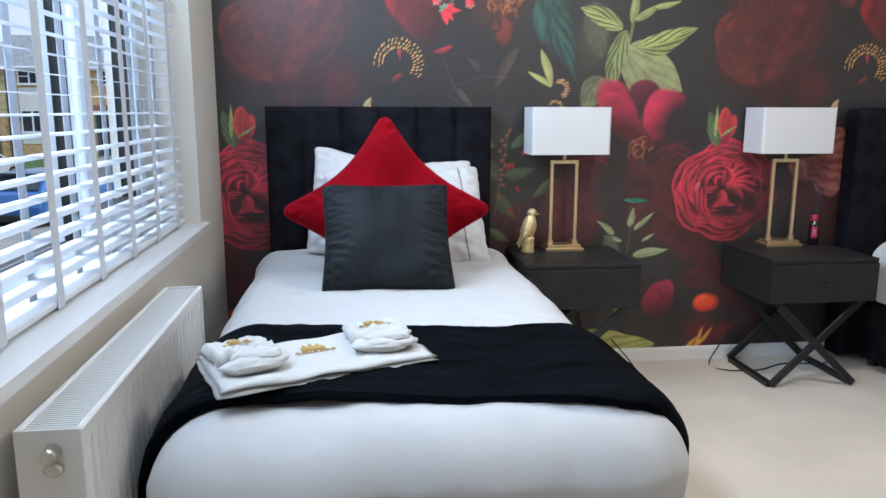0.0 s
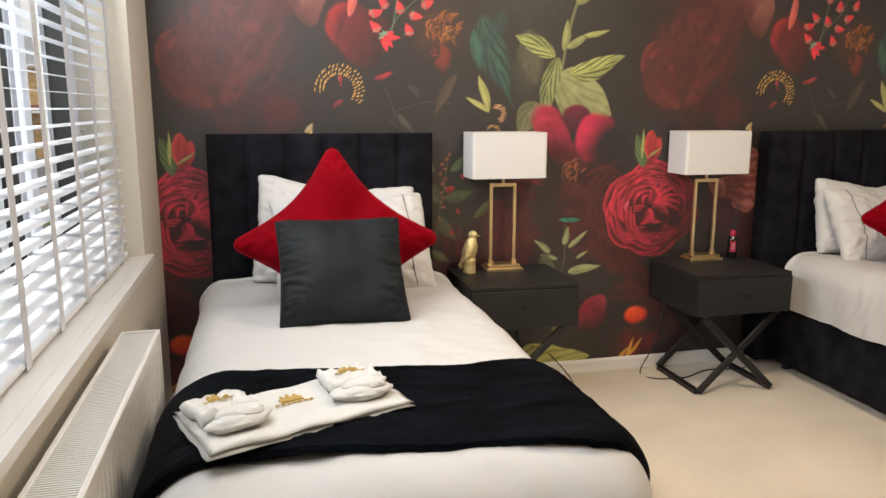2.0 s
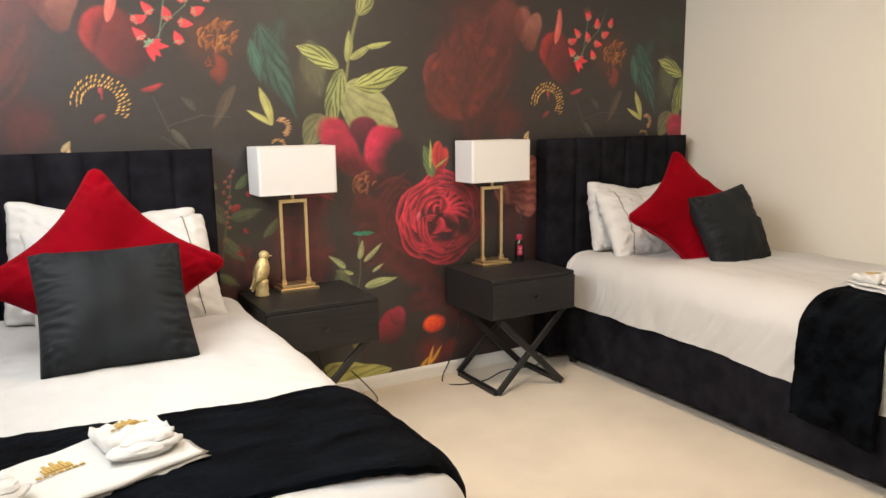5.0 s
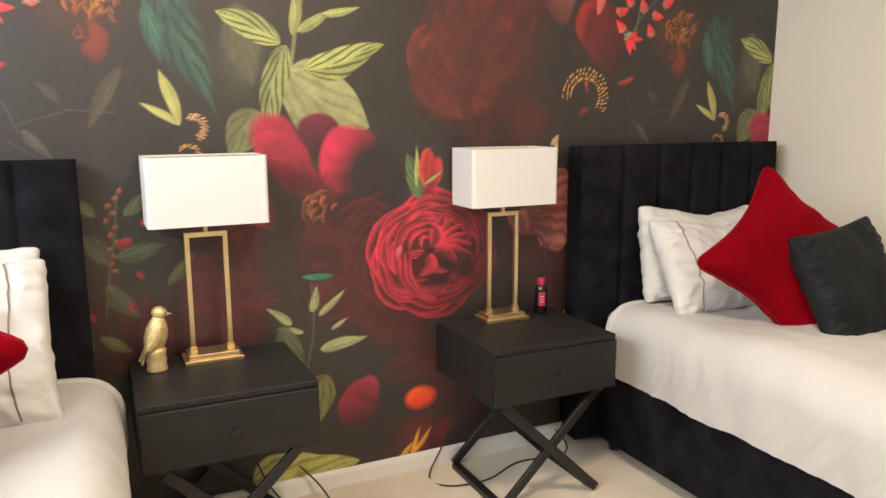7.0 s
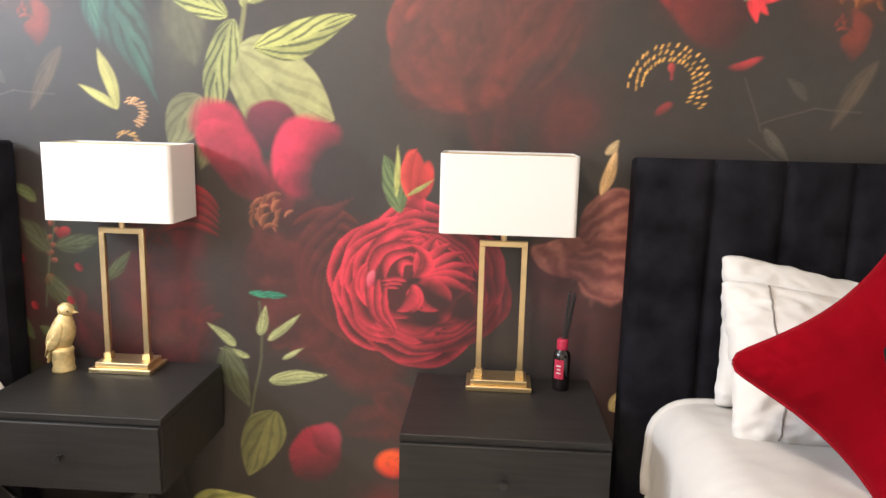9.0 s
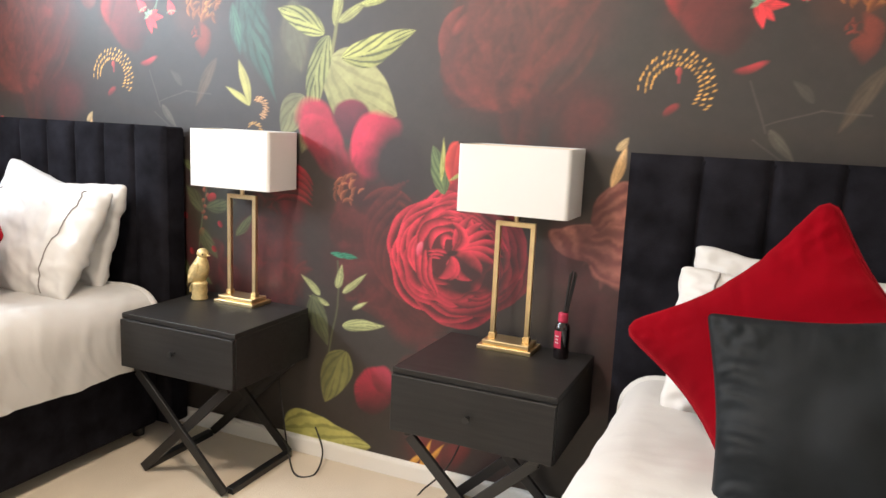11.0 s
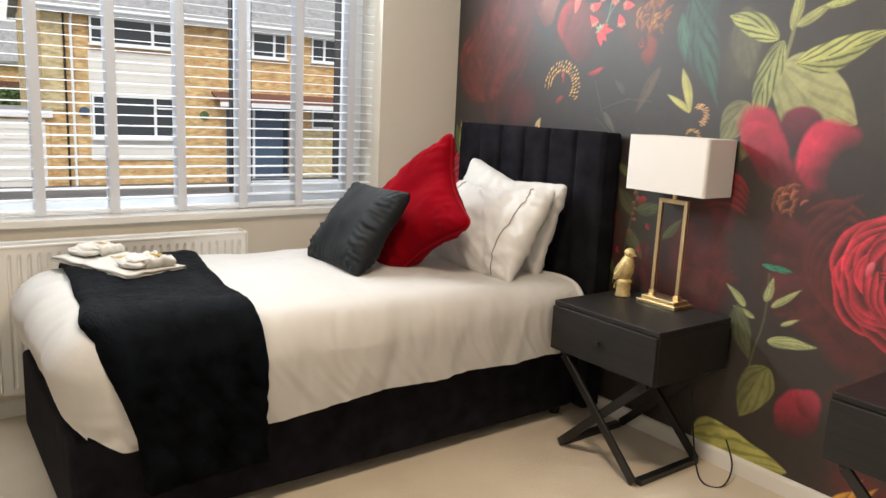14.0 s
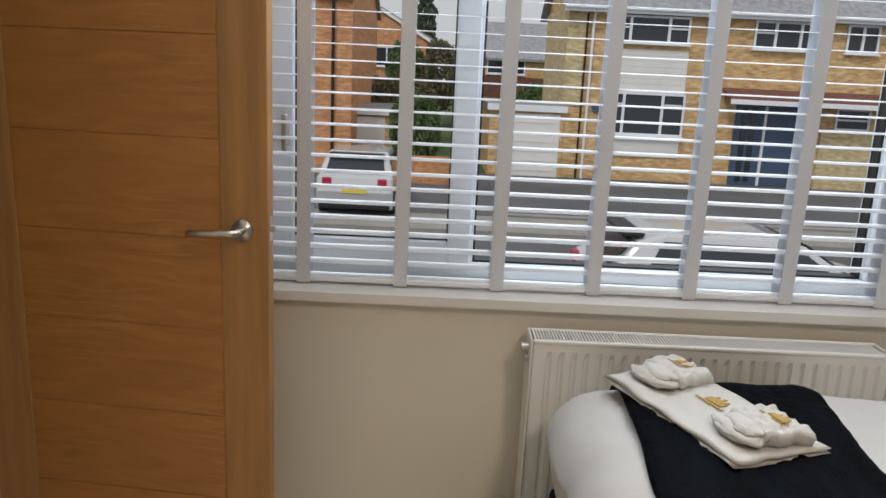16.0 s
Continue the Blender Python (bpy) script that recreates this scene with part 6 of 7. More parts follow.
ASPHALT = shader("asphalt", (0.115, 0.115, 0.122), 0.9, noise_scale=0.6, spread=0.2, bump=0.3, bump_scale=60)
PAVING = shader("pale_paving", (0.30, 0.29, 0.27), 0.9, noise_scale=1.5, spread=0.12)
LAWN = shader("lawn", (0.07, 0.12, 0.035), 0.95, noise_scale=4, spread=0.3, bump=0.8, bump_scale=40)
BRICK = brick_material("buff_brick", (0.68, 0.50, 0.25), (0.56, 0.30, 0.11), (0.52, 0.42, 0.27))
BRICK_RED = brick_material("orange_brick", (0.62, 0.31, 0.15), (0.56, 0.23, 0.09), (0.50, 0.34, 0.21))
BRICK_PALE = brick_material("cream_brick", (0.62, 0.52, 0.30), (0.55, 0.44, 0.22), (0.5, 0.44, 0.33))
ROOFTILE = shader("grey_roof_tile", (0.30, 0.31, 0.33), 0.85, noise_scale=5, spread=0.25, bump=0.6, bump_scale=18)
TILE_RED = shader("brown_hung_tile", (0.17, 0.075, 0.055), 0.85, noise_scale=6, spread=0.25, bump=0.6, bump_scale=18)
CLAD = shader("white_cladding", (0.80, 0.80, 0.78), 0.6, noise_scale=2, spread=0.04)
RENDERED = shader("white_render", (0.72, 0.71, 0.67), 0.85, noise_scale=2, spread=0.06)
PANE_FAR = shader("dark_window_glass", (0.035, 0.045, 0.055), 0.08)
# paint of door and plaque; also the dark colour of the porch's shade
DOOR_AND_SHADE_BLUE = shader("slate_blue_paint_and_shade", (0.06, 0.10, 0.17), 0.4)
BARK = shader("bark", (0.09, 0.06, 0.04), 0.95, bump=0.8, bump_scale=30)
LEAF = shader("hedge_leaf", (0.095, 0.160, 0.055), 0.6, noise_scale=8, spread=0.4)
OLIVE = shader("olive_brown_leaf", (0.14, 0.125, 0.07), 0.7, noise_scale=6, spread=0.4)
CONIFER = shader("conifer_leaf", (0.095, 0.125, 0.080), 0.7, noise_scale=8, spread=0.4)
G = -1.9
setting("ground", LAWN, [((-700, -500, G - 0.3), (-0.34, 500, G))])
setting("road", ASPHALT, [((-13.5, -60, G + 0.001), (-8.0, 80, G + 0.02))])
setting("pavement", PAVING, [((-15.3, -60, G + 0.001), (-13.5, 80, G + 0.12)), ((-8.0, -60, G + 0.001), (-6.4, 80, G + 0.12))])
setting("driveway", ASPHALT, [((-23.99, 2.4, G + 0.001), (-15.3, 19.5, G + 0.06)), ((-23.99, -3.2, G + 0.001), (-15.3, 2.39, G + 0.06)), ((-6.4, -8, G + 0.001), (-0.5, 22, G + 0.04))])
setting("verge_line", PAVING, [((-16.0, 2.4, G + 0.061), (-15.7, 19.5, G + 0.10)), ((-22.5, 5.4, G + 0.061), (-22.3, 13, G + 0.14))])


def add(parent, name, a, b, mat, label="", bevel=0.0):
    bm = bmesh.new()
    box(bm, a, b, bevel)
    return part(name, bm, mat, parent, label)


def far_window(parent, x, y0, y1, z0, z1, splits=(), lights=()):
    """A white window on a wall at x that faces the street: frame, bars, panes."""
    w = add(parent, "window", (x - 0.02, y0, z0), (x + 0.02, y1, z1), PANE_FAR, "dark double glazing in white frames")
    bm = bmesh.new()
    t = 0.07
    for a, b in (((y0, z0), (y1, z0 + t)), ((y0, z1 - t), (y1, z1)), ((y0, z0 + t), (y0 + t, z1 - t)), ((y1 - t, z0 + t), (y1, z1 - t))):
        box(bm, (x + 0.021, a[0], a[1]), (x + 0.07, b[0], b[1]))
    for y in splits:
        box(bm, (x + 0.021, y - 0.045, z0 + t), (x + 0.07, y + 0.045, z1 - t))
    for a, b in lights:
        box(bm, (x + 0.021, a, z1 - 0.42), (x + 0.07, b, z1 - 0.36))
    part("frame", bm, UPVC, w)
    add(w, "sill", (x + 0.02, y0 - 0.05, z0 - 0.06), (x + 0.14, y1 + 0.05, z0 - 0.001), UPVC)
    return w


def pitched(parent, x0, x1, y0, y1, z, rise, mat, name="roof", over=0.3, gable=None):
    """A ridged roof with its ridge along y; gable gives the end walls a material."""
    bm = bmesh.new()
    xm = (x0 + x1) / 2
    for s, (a, b) in enumerate((((x0 - over), xm), (xm, (x1 + over)))):
        za, zb = (z - over * rise / ((x1 - x0) / 2), z + rise) if s == 0 else (z + rise, z - over * rise / ((x1 - x0) / 2))
        v = [bm.verts.new(c) for c in ((a, y0 - over, za), (b, y0 - over, zb), (b, y1 + over, zb), (a, y1 + over, za), (a, y0 - over, za + 0.14), (b, y0 - over, zb + 0.14), (b, y1 + over, zb + 0.14), (a, y1 + over, za + 0.14))]
        for f in ((0, 3, 2, 1), (4, 5, 6, 7), (0, 1, 5, 4), (1, 2, 6, 5), (2, 3, 7, 6), (3, 0, 4, 7)):
            bm.faces.new([v[k] for k in f])
    part(name, bm, mat, parent)
    if gable:
        for y in (y0, y1 - 0.2):
            bm = bmesh.new()
            v = [bm.verts.new(c) for c in ((x0, y, z), (x1, y, z), (xm, y, z + rise), (x0, y + 0.2, z), (x1, y + 0.2, z), (xm, y + 0.2, z + rise))]
            for f in ((0, 1, 2), (5, 4, 3), (0, 3, 4, 1), (1, 4, 5, 2), (2, 5, 3, 0)):
                bm.faces.new([v[k] for k in f])
            part("gable", bm, gable, parent)


def house_across():
    x = -24.0
    h = thing("house", (x, 10, G), "buff brick semi-detached house with white clad bays and hung tile canopy", "house")
    add(h, "wall", (x - 5.5, 4.95, G), (x, 17.0, 3.98), BRICK)
    add(h, "side_wall", (x - 5.5, 4.91, G), (x, 4.949, 3.98), BRICK_PALE, "cream brick side wall")
    pitched(h, x - 5.5, x, 4.95, 17.0, 4.0, 2.0, ROOFTILE, gable=BRICK)
    add(h, "fascia", (x + 0.33, 4.7, 3.72), (x + 0.37, 17.3, 3.93), UPVC)
    bm = bmesh.new()
    tube(bm, [(x + 0.43, 4.7, 3.86), (x + 0.43, 17.3, 3.86)], 0.06, 8)
    part("gutter", bm, UPVC, h)
    bm = bmesh.new()
    tube(bm, [(x + 0.43, 5.75, 3.85), (x + 0.10, 5.75, 3.5), (x + 0.08, 5.75, G + 0.05)], 0.045, 8)
    part("downpipe", bm, UPVC, h)
    add(h, "pale_wall", (x + 0.002, 4.96, 0.62), (x + 0.03, 5.50, 3.70), BRICK_PALE, "cream brick facing")
    bm = bmesh.new()
    tube(bm, [(x + 0.08, 5.55, 3.7), (x + 0.08, 5.55, G + 0.05)], 0.035, 8)
    part("waste_pipe", bm, RUBBER, h, "black waste pipe")
    for y, mat in ((6.08, DOOR_AND_SHADE_BLUE), (10.08, LEAF)):
        bm = bmesh.new()
        rod(bm, (x, y, 0.60), (x + 0.06, y, 0.60), 0.16, 20)
        part("wall_plaque", bm, mat, h, "small round wall plaque")
    for k in range(20):
        z = -1.0 + 0.19 * k
        if z + 0.18 < 2.78:
            add(h, "cladding_board", (x + 0.002, 6.25, z), (x + 0.045, 9.05, z + 0.182), CLAD)
    far_window(h, x + 0.06, 6.3, 9.0, 2.82, 3.70, (7.0, 8.3), ((6.35, 6.95), (8.35, 8.95)))
    far_window(h, x + 0.06, 6.3, 9.1, -0.26, 1.18, (7.0, 8.33), ((6.35, 6.95), (8.4, 9.0)))
    far_window(h, x, 11.18, 13.25, 2.80, 3.72, (11.9, 12.75), ((11.25, 11.85),))
    far_window(h, x, 14.3, 15.4, 2.80, 3.72, (14.85,))
    far_window(h, x, 14.35, 15.55, 0.22, 0.96, (), ((14.4, 15.5),))
    add(h, "lower_wall", (x + 0.002, 13.9, G), (x + 0.12, 16.6, 0.20), BRICK_PALE, "cream brick facing")
    # no real recess: a flat dark panel paints the shade of the entrance
    add(h, "porch_shade_panel", (x + 0.001, 10.9, G + 0.06), (x + 0.02, 13.4, 1.0), DOOR_AND_SHADE_BLUE, "flat slate blue panel painted as the entrance's shade")
    door = add(h, "door", (x + 0.021, 12.0, G + 0.08), (x + 0.07, 12.95, 0.35), DOOR_AND_SHADE_BLUE)
    add(door, "frame", (x + 0.021, 11.9, G + 0.08), (x + 0.09, 11.98, 0.9), UPVC)
    for y in (11.15, 11.45, 13.15):
        add(door, "side_light", (x + 0.021, y, G + 0.2), (x + 0.05, y + 0.18, 0.85), PANE_FAR)
    bm = bmesh.new()
    v = [bm.verts.new(c) for c in ((x, 10.35, 1.40), (x + 0.9, 10.35, 1.06), (x + 0.9, 16.7, 1.06), (x, 16.7, 1.40), (x, 10.35, 1.48), (x + 0.9, 10.35, 1.14), (x + 0.9, 16.7, 1.14), (x, 16.7, 1.48))]
    for f in ((0, 3, 2, 1), (4, 5, 6, 7), (0, 1, 5, 4), (1, 2, 6, 5), (2, 3, 7, 6), (3, 0, 4, 7)):
        bm.faces.new([v[k] for k in f])
    part("canopy", bm, TILE_RED, h, "brown tiled canopy")
    add(h, "canopy_fascia", (x + 0.90, 10.35, 0.96), (x + 0.94, 16.7, 1.12), UPVC)
    return h


def garage(name, x, y0, y1, z1, label):
    g = thing(name, (x, (y0 + y1) / 2, G), label, "garage", "garages")
    add(g, "wall", (x - 5, y0, G), (x, y1, z1 - 0.16), BRICK)
    add(g, "roof", (x - 5.2, y0 - 0.1, z1 - 0.16), (x + 0.10, y1 + 0.1, z1 + 0.05), ROOFTILE, "felted flat roof")
    add(g, "fascia", (x + 0.101, y0 - 0.1, z1 - 0.20), (x + 0.13, y1 + 0.1, z1 + 0.02), UPVC)
    d = add(g, "door", (x + 0.001, y0 + 0.33, G + 0.05), (x + 0.03, y1 - 0.12, z1 - 0.28), CLAD, "white up-and-over garage door")
    for k in range(6):
        add(d, "rib", (x + 0.031, y0 + 0.36, G + 0.25 + 0.33 * k), (x + 0.045, y1 - 0.15, G + 0.30 + 0.33 * k), CLAD)
    add(d, "handle", (x + 0.03, (y0 + y1) / 2 + 0.06, G + 1.0), (x + 0.07, (y0 + y1) / 2 + 0.16, G + 1.04), STEEL)


first_house = house_across()
for far in (23.0, 37.5, 52.0):
    tagged(copy_thing(first_house, Matrix.Translation((-24, 10 + far, G))), "buff brick house with white clad bays further along the street")
garage("garage", -23.9, 2.45, 5.0, 0.58, "flat-roofed brick garage with white door beside the house")
garage("garage", -24.2, -3.10, -1.05, 0.20, "flat-roofed brick garage with white door behind a silver car")


def side_houses():
    h = thing("house", (-23.5, -5.5, G), "orange brick house with grey roof at the end of the drive", "house")
    add(h, "wall", (-31, -9.0, G), (-22.5, -2.15, 3.7), BRICK_RED)
    pitched(h, -31, -22.5, -9.0, -2.15, 3.7, 2.4, ROOFTILE, gable=BRICK_RED, over=0.15)
    far_window(h, -22.5, -4.6, -3.5, 0.0, 1.2, (-4.05,))
    bm = bmesh.new()
    tube(bm, [(-22.42, -2.75, 3.6), (-22.42, -2.75, G + 0.05)], 0.05, 8)
    part("downpipe", bm, RUBBER, h)
    h = thing("house", (-46, -3, G), "distant orange brick house with white bargeboards", "house")
    add(h, "wall", (-55, -6.2, G), (-46, -0.4, 3.6), BRICK_RED)
    bm = bmesh.new()
    v = [bm.verts.new(c) for c in ((-46, -6.2, 3.6), (-46, -0.4, 3.6), (-46, -3.3, 5.2), (-55, -6.2, 3.6), (-55, -0.4, 3.6), (-55, -3.3, 5.2))]
    for f in ((0, 1, 2), (5, 4, 3), (0, 3, 4, 1), (1, 4, 5, 2), (2, 5, 3, 0)):
        bm.faces.new([v[k] for k in f])
    part("gable", bm, BRICK_RED, h)
    for s in (-1, 1):
        bm = bmesh.new()
        bar(bm, (-45.9, -3.3, 5.3), (-45.9, -3.3 + s * 3.2, 3.5), 0.1, 0.18, 0)
        part("bargeboard", bm, UPVC, h)
        bm = bmesh.new()
        bar(bm, (-50.5, -3.3, 5.42), (-50.5, -3.3 + s * 3.3, 3.6), 9.2, 0.12, 0)
        part("roof", bm, ROOFTILE, h)
    far_window(h, -46, -3.8, -1.8, 1.9, 3.1, (-2.9,))
    far_window(h, -46, -5.3, -4.6, 2.0, 3.1)
    h = thing("house", (-44, 6, G), "distant brick house with a long grey roof", "house")
    add(h, "wall", (-52, 1.8, G), (-44, 12.0, 2.7), BRICK)
    pitched(h, -52, -44, 1.8, 12.0, 2.7, 2.2, ROOFTILE, gable=BRICK)
    add(h, "tile_hanging", (-43.99, 1.8, 0.4), (-43.93, 12.0, 1.6), TILE_RED, "brown hung tiles")
    far_window(h, -43.98, 3.3, 5.6, 1.75, 2.6, (4.3, 4.9))
    far_window(h, -43.98, 6.8, 7.8, 1.75, 2.6, (7.3,))
    add(h, "chimney", (-48.4, 4.8, 4.4), (-47.6, 5.4, 6.2), BRICK)
    h = thing("house", (-27, 21, G), "white rendered house with a dark window", "house")
    add(h, "wall", (-33, 17.6, G), (-24.6, 27, 4.6), RENDERED)
    pitched(h, -33, -24.6, 17.6, 27, 4.6, 2.4, ROOFTILE, gable=RENDERED)
    far_window(h, -24.6, 18.2, 19.6, 2.6, 4.1, (18.9,))
    far_window(h, -24.6, 18.4, 19.8, -0.2, 1.1, (19.1,))


side_houses()


def foliage(parent, name, mat, n, inside, size, seed):
    """Many small leaves scattered where inside() puts them."""
    rng = random.Random(seed)
    verts, faces = [], []
    for k in range(n):
        c = Vector(inside(rng))
        turn = Euler((rng.uniform(0, 6.3), rng.uniform(0, 6.3), rng.uniform(0, 6.3))).to_matrix()
        s = size * rng.uniform(0.6, 1.3)
        i = len(verts)
        verts += [c + turn @ Vector(v) * s for v in ((-1, 0, 0), (0, 0.45, 0.15), (1, 0, 0), (0, -0.45, 0.15))]
        faces.append((i, i + 1, i + 2, i + 3))
    me = bpy.data.meshes.new(name)
    me.from_pydata(verts, [], faces)
    me.materials.append(mat)
    ob = new(name, me)
    ob.parent, ob.matrix_parent_inverse = parent, parent.matrix_world.inverted()
    return tagged(ob, kind="stuff")


def hedge_and_trees():
    t = thing("hedge_bush", (-21.7, -0.02, G), "rounded evergreen bush over a low brick wall", "bush")

    def blob(rng, c=(-21.7, -0.02, -0.30), r=(0.9, 0.82, 1.25)):
        while True:
            p = [rng.uniform(-1, 1) for _ in range(3)]
            d = math.sqrt(sum(q * q for q in p))
            if 0.55 < d < 1 + 0.15 * noise.noise(Vector(p) * 3):
                return tuple(c[i] + r[i] * p[i] for i in range(3))
    bm = bmesh.new()
    rod(bm, (-21.7, -0.02, G), (-21.7, -0.02, -0.4), 0.10, 8, 0.05)
    part("trunk", bm, BARK, t)
    foliage(t, "crown", LEAF, 9000, blob, 0.085, 3)
    setting("garden_wall", BRICK_RED, [((-20.9, -0.55, G), (-20.7, 1.35, -1.0))])
    for k, (x, y, h, w) in enumerate(((-60, -6.6, 8.3, 1.8), (-58, -0.9, 12.5, 2.4), (-62, 9.5, 7.5, 1.6), (-60, 3.2, 8.6, 1.5), (-60, 15, 8, 2))):
        t = thing("conifer_tree", (x, y, G), "dark evergreen tree rising behind the roofs", "tree", "far trees")
        bm = bmesh.new()
        rod(bm, (x, y, G), (x, y, G + h * 0.9), 0.22, 8, 0.03)
        part("trunk", bm, BARK, t)
        bm = bmesh.new()
        rng = random.Random(k)
        for j in range(14):
            f = 0.2 + 0.7 * j / 14
            a = rng.uniform(0, 6.28)
            rod(bm, (x, y, G + h * f), (x + w * (1.1 - f) * math.cos(a), y + w * (1.1 - f) * math.sin(a), G + h * f + 0.3), 0.05, 5, 0.01)
        part("limbs", bm, BARK, t)

        def cone(rng, x=x, y=y, h=h, w=w, k=k):
            f = rng.random() ** 1.2
            a, r = rng.uniform(0, 6.28), w * (1 - f) ** 0.8 * (0.5 + 0.6 * abs(noise.noise(Vector((f * 9, k, 1)))) * 1.6) * rng.uniform(0.55, 1)
            return (x + r * math.cos(a), y + r * math.sin(a), G + h * (0.12 + 0.88 * f))
        foliage(t, "crown", CONIFER, 5000, cone, 0.20, 20 + k)
    for k, (x, y) in enumerate(((-33, -0.6), (-35, 6.6), (-30, -2.2), (-34, 5.2), (-37, 0.6), (-38, -1.2))):
        t = thing("garden_bush", (x, y, G), "dark garden bush between the houses", "bush", "garden bushes")
        bm = bmesh.new()
        rod(bm, (x, y, G), (x, y, G + 1.6), 0.08, 8, 0.03)
        part("trunk", bm, BARK, t)
        high = 1.0 if k < 4 else 1.6
        foliage(t, "crown", LEAF if k % 2 else OLIVE, 3500, lambda rng, x=x, y=y: blob(rng, (x, y, G + 2.1 * high), (1.2, 1.1, 1.1 * high)), 0.12, 50 + k)


hedge_and_trees()


def car(x, y, rot, paint, label, z=G + 0.02):
    """A hatchback; its nose points along +x before it is turned."""
    m = pose(x, y, z, 0, 0, rot)
    c = thing("car", (x, y, z), label, "car", "parked cars")
    bm = bmesh.new()
    side = [(-2.05, 0.30), (-2.08, 0.62), (-2.00, 0.92), (-1.85, 1.02), (-1.55, 1.36), (-1.25, 1.46), (0.1, 1.47), (0.45, 1.38), (1.05, 1.00), (1.75, 0.86), (2.05, 0.66), (2.10, 0.40), (2.0, 0.24), (-1.95, 0.22)]
    rows = []
    for f in (-1, -0.94, -0.6, 0, 0.6, 0.94, 1):
        ring = []
        for px, pz in side:
            narrow = 0.86 - 0.16 * max(0, (pz - 0.9) / 0.55)
            edge = 0.03 if abs(f) == 1 else 0
            ring.append(bm.verts.new(m @ Vector((px * (1 - edge), f * narrow, pz * (1 - edge) + (0.5 * edge)))))
        rows.append(ring)
    n = len(side)
    for a, b in zip(rows, rows[1:]):
        for i in range(n):
            bm.faces.new((a[i], a[(i + 1) % n], b[(i + 1) % n], b[i]))
    bm.faces.new(list(reversed(rows[0])))
    bm.faces.new(rows[-1])
    bmesh.ops.recalc_face_normals(bm, faces=bm.faces)
    part("body", bm, paint, c, smooth=False)

    def slab(name, pts, mat, label=""):
        bm = bmesh.new()
        bm.faces.new([bm.verts.new(m @ Vector(p)) for p in pts])
        ob = part(name, bm, mat, c, label)
        return solid(ob, 0.012, 0)
    slab("rear_window", [(-1.865, -0.66, 1.05), (-1.865, 0.66, 1.05), (-1.585, 0.60, 1.37), (-1.585, -0.60, 1.37)], PANE_FAR)
    slab("windscreen", [(1.03, 0.68, 1.045), (1.03, -0.68, 1.045), (0.50, -0.62, 1.385), (0.50, 0.62, 1.385)], PANE_FAR)
    for s in (-1, 1):
        slab("side_window", [(-1.45, s * 0.815, 1.02), (0.85, s * 0.815, 1.02), (0.35, s * 0.735, 1.36), (-1.25, s * 0.735, 1.38)], PANE_FAR)
        bm = bmesh.new()
        box(bm, (-2.09, s * 0.62 - 0.10, 0.78), (-1.97, s * 0.62 + 0.10, 0.93), 0.02, m)
        part("tail_light", bm, BOTTLE_LABEL, c)
        for px in (-1.28, 1.32):
            bm = bmesh.new()
            rod(bm, m @ Vector((px, s * 0.68, 0.31)), m @ Vector((px, s * 0.88, 0.31)), 0.31, 26)
            wheel = part("wheel", bm, RUBBER, c)
            bm = bmesh.new()
            rod(bm, m @ Vector((px, s * 0.87, 0.31)), m @ Vector((px, s * 0.895, 0.31)), 0.20, 20)
            part("rim", bm, STEEL, wheel)
    bm = bmesh.new()
    box(bm, (-2.10, -0.27, 0.60), (-2.06, 0.27, 0.72), 0, m)
    part("number_plate", bm, PLATE, c, "yellow rear number plate")
    bm = bmesh.new()
    box(bm, (-2.12, -0.80, 0.24), (-2.0, 0.80, 0.42), 0.03, m)
    part("bumper", bm, RUBBER, c)
    bm = bmesh.new()
    box(bm, (-1.72, -0.62, 1.40), (-1.45, 0.62, 1.45), 0.015, m)
    part("spoiler", bm, RUBBER, c)


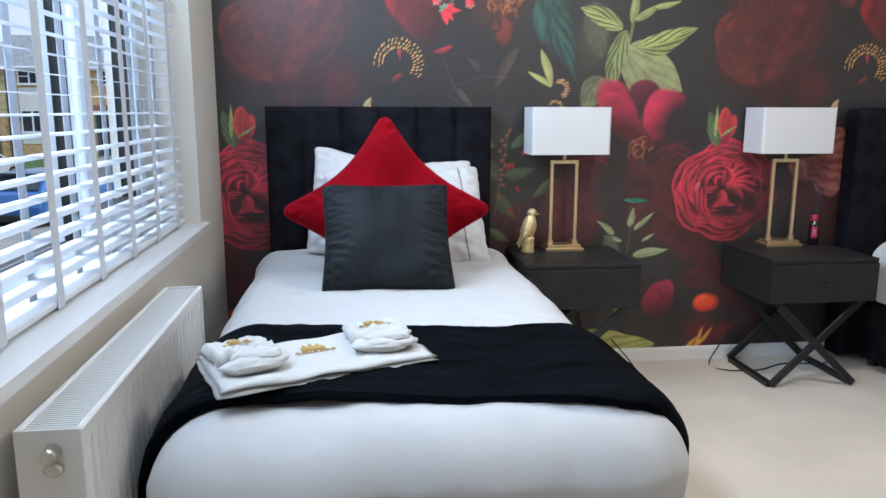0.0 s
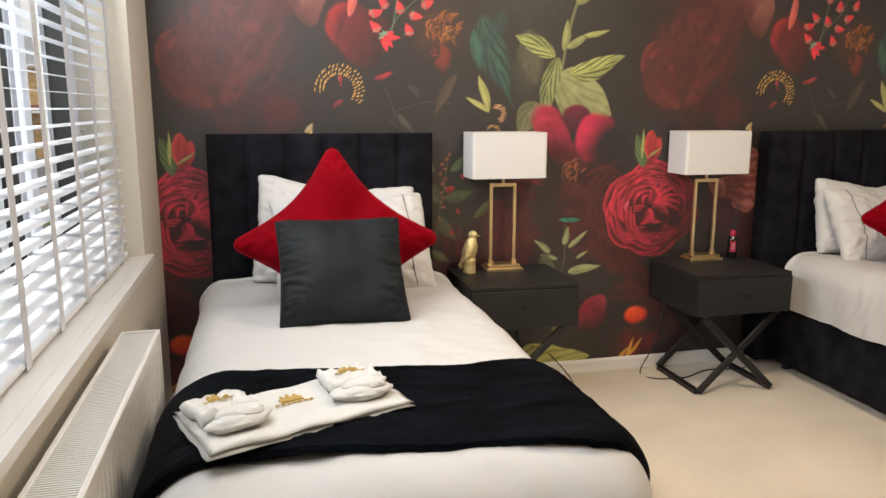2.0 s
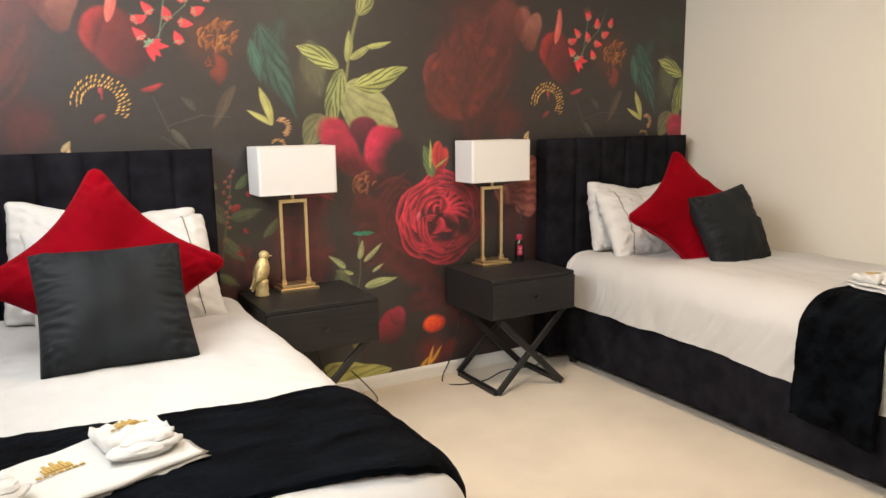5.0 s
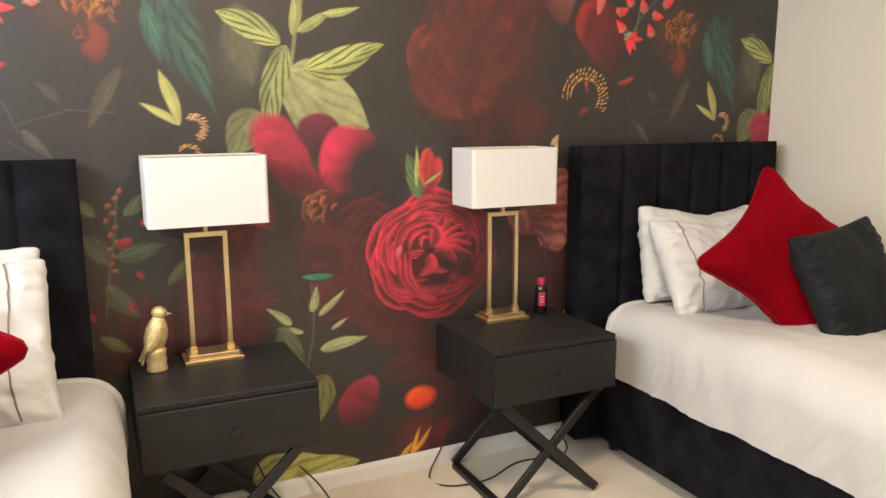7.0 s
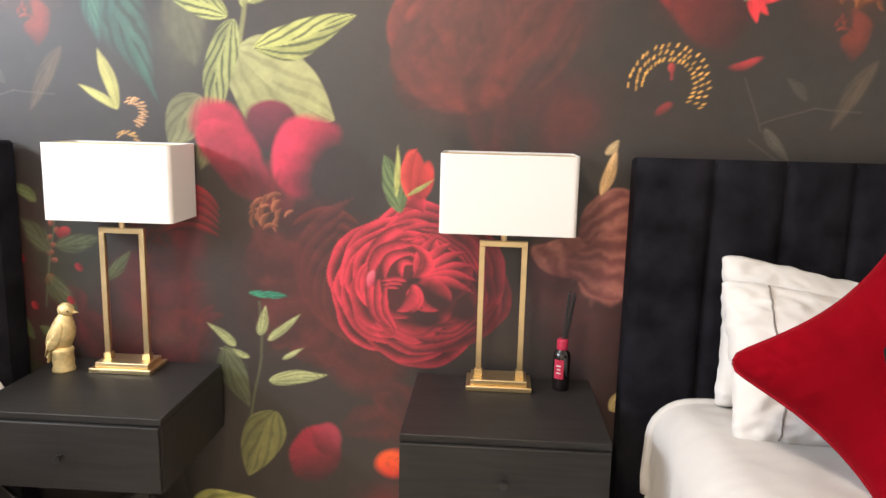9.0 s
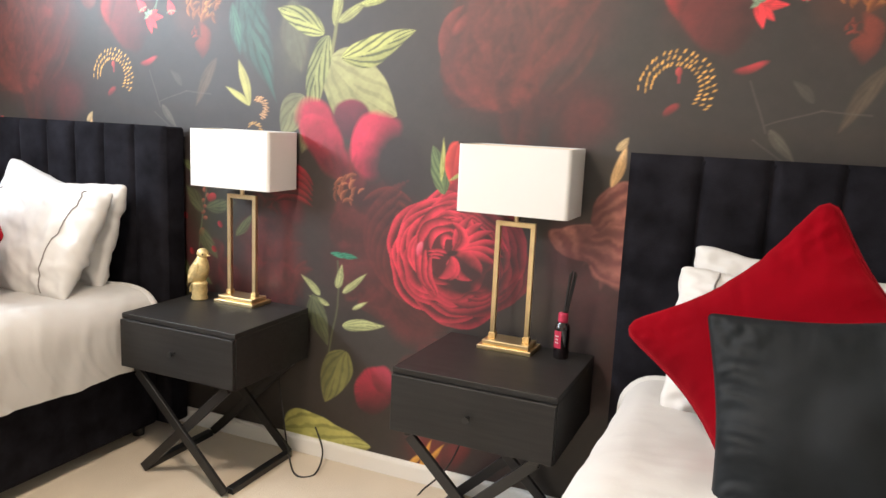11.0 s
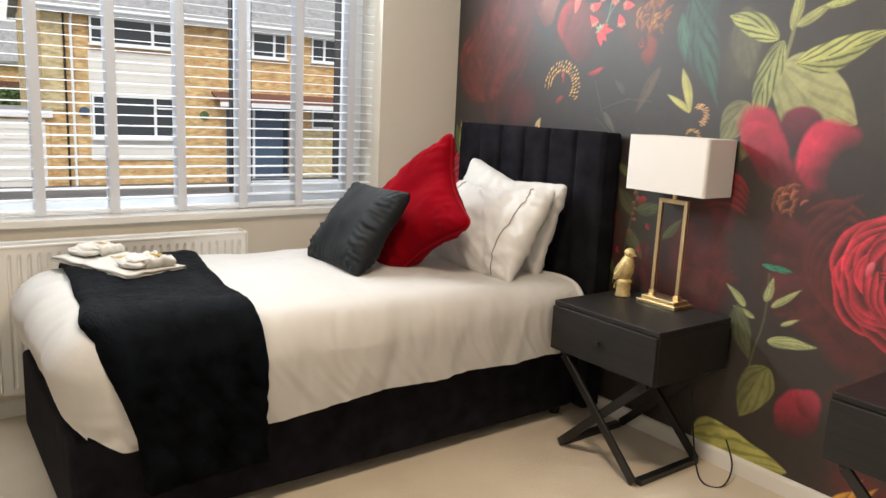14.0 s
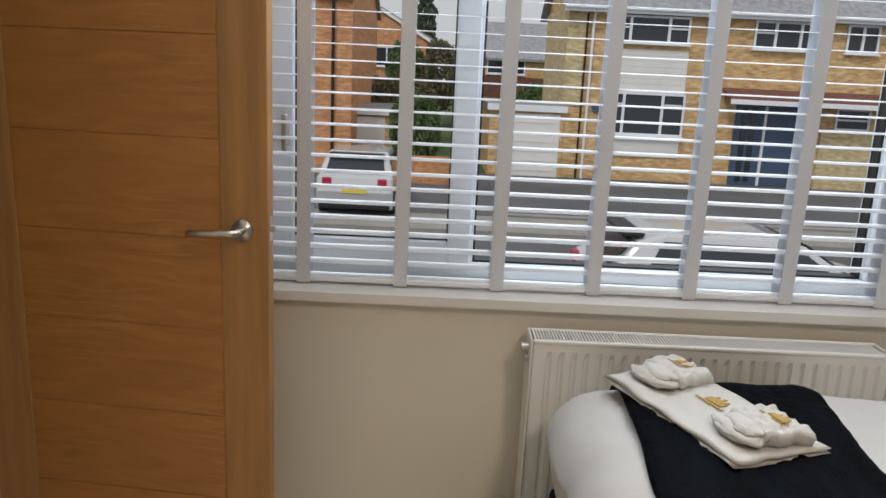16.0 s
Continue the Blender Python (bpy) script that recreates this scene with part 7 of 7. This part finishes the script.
PLATE = shader("plate_yellow", (0.75, 0.60, 0.10), 0.4)
SILVER = shader("silver_paint", (0.62, 0.63, 0.65), 0.25, 0.35, coat=0.6)
NAVY = shader("blue_paint", (0.05, 0.15, 0.42), 0.25, 0.2, coat=0.6)
DARKCAR = shader("dark_paint", (0.035, 0.04, 0.045), 0.2, 0.2, coat=0.8)
car(-16.5, -1.05, 180, SILVER, "silver hatchback with dark rear window parked before the garage", G + 0.06)
car(-7.28, 4.8, 90, SILVER, "silver hatchback parked on the pavement below the window", G + 0.12)
car(-7.6, 22.0, 76, NAVY, "blue hatchback parked on the pavement along the road")
car(-15.5, 34.0, 75, SILVER, "silver hatchback parked further along the road")
for x in (-17.0, -2.0, 13.0):
    tagged(copy_thing(first_house, Matrix.Translation((x, 52, G)) @ pose(0, 0, 0, 0, 0, -90)), "buff brick house with white clad bays across the street end")


def wheelie_bin(x, y):
    t = thing("wheelie_bin", (x, y, G + 0.06), "blue plastic wheelie bin beside the low brick wall", "bin")
    m = Matrix.Translation((x, y, G + 0.06))
    bm = bmesh.new()
    top, low = [], []
    for sx, sy in ((-1, -1), (1, -1), (1, 1), (-1, 1)):
        low.append(bm.verts.new(m @ Vector((sx * 0.23, sy * 0.20, 0.06))))
        top.append(bm.verts.new(m @ Vector((sx * 0.30, sy * 0.27, 1.25))))
    bm.faces.new(list(reversed(low)))
    bm.faces.new(top)
    for i in range(4):
        bm.faces.new((low[i], low[(i + 1) % 4], top[(i + 1) % 4], top[i]))
    part("body", bm, BLUE_PLASTIC, t)
    bm = bmesh.new()
    box(bm, (-0.34, -0.29, 1.251), (0.33, 0.29, 1.33), 0.03, m)
    part("lid", bm, BLUE_PLASTIC, t)
    for s in (-1, 1):
        bm = bmesh.new()
        rod(bm, m @ Vector((-0.24, s * 0.22, 0.10)), m @ Vector((-0.24, s * 0.27, 0.10)), 0.10, 18)
        part("wheel", bm, RUBBER, t)


BLUE_PLASTIC = shader("blue_plastic", (0.03, 0.11, 0.33), 0.45, noise_scale=3, spread=0.1)
wheelie_bin(-19.8, 1.70)
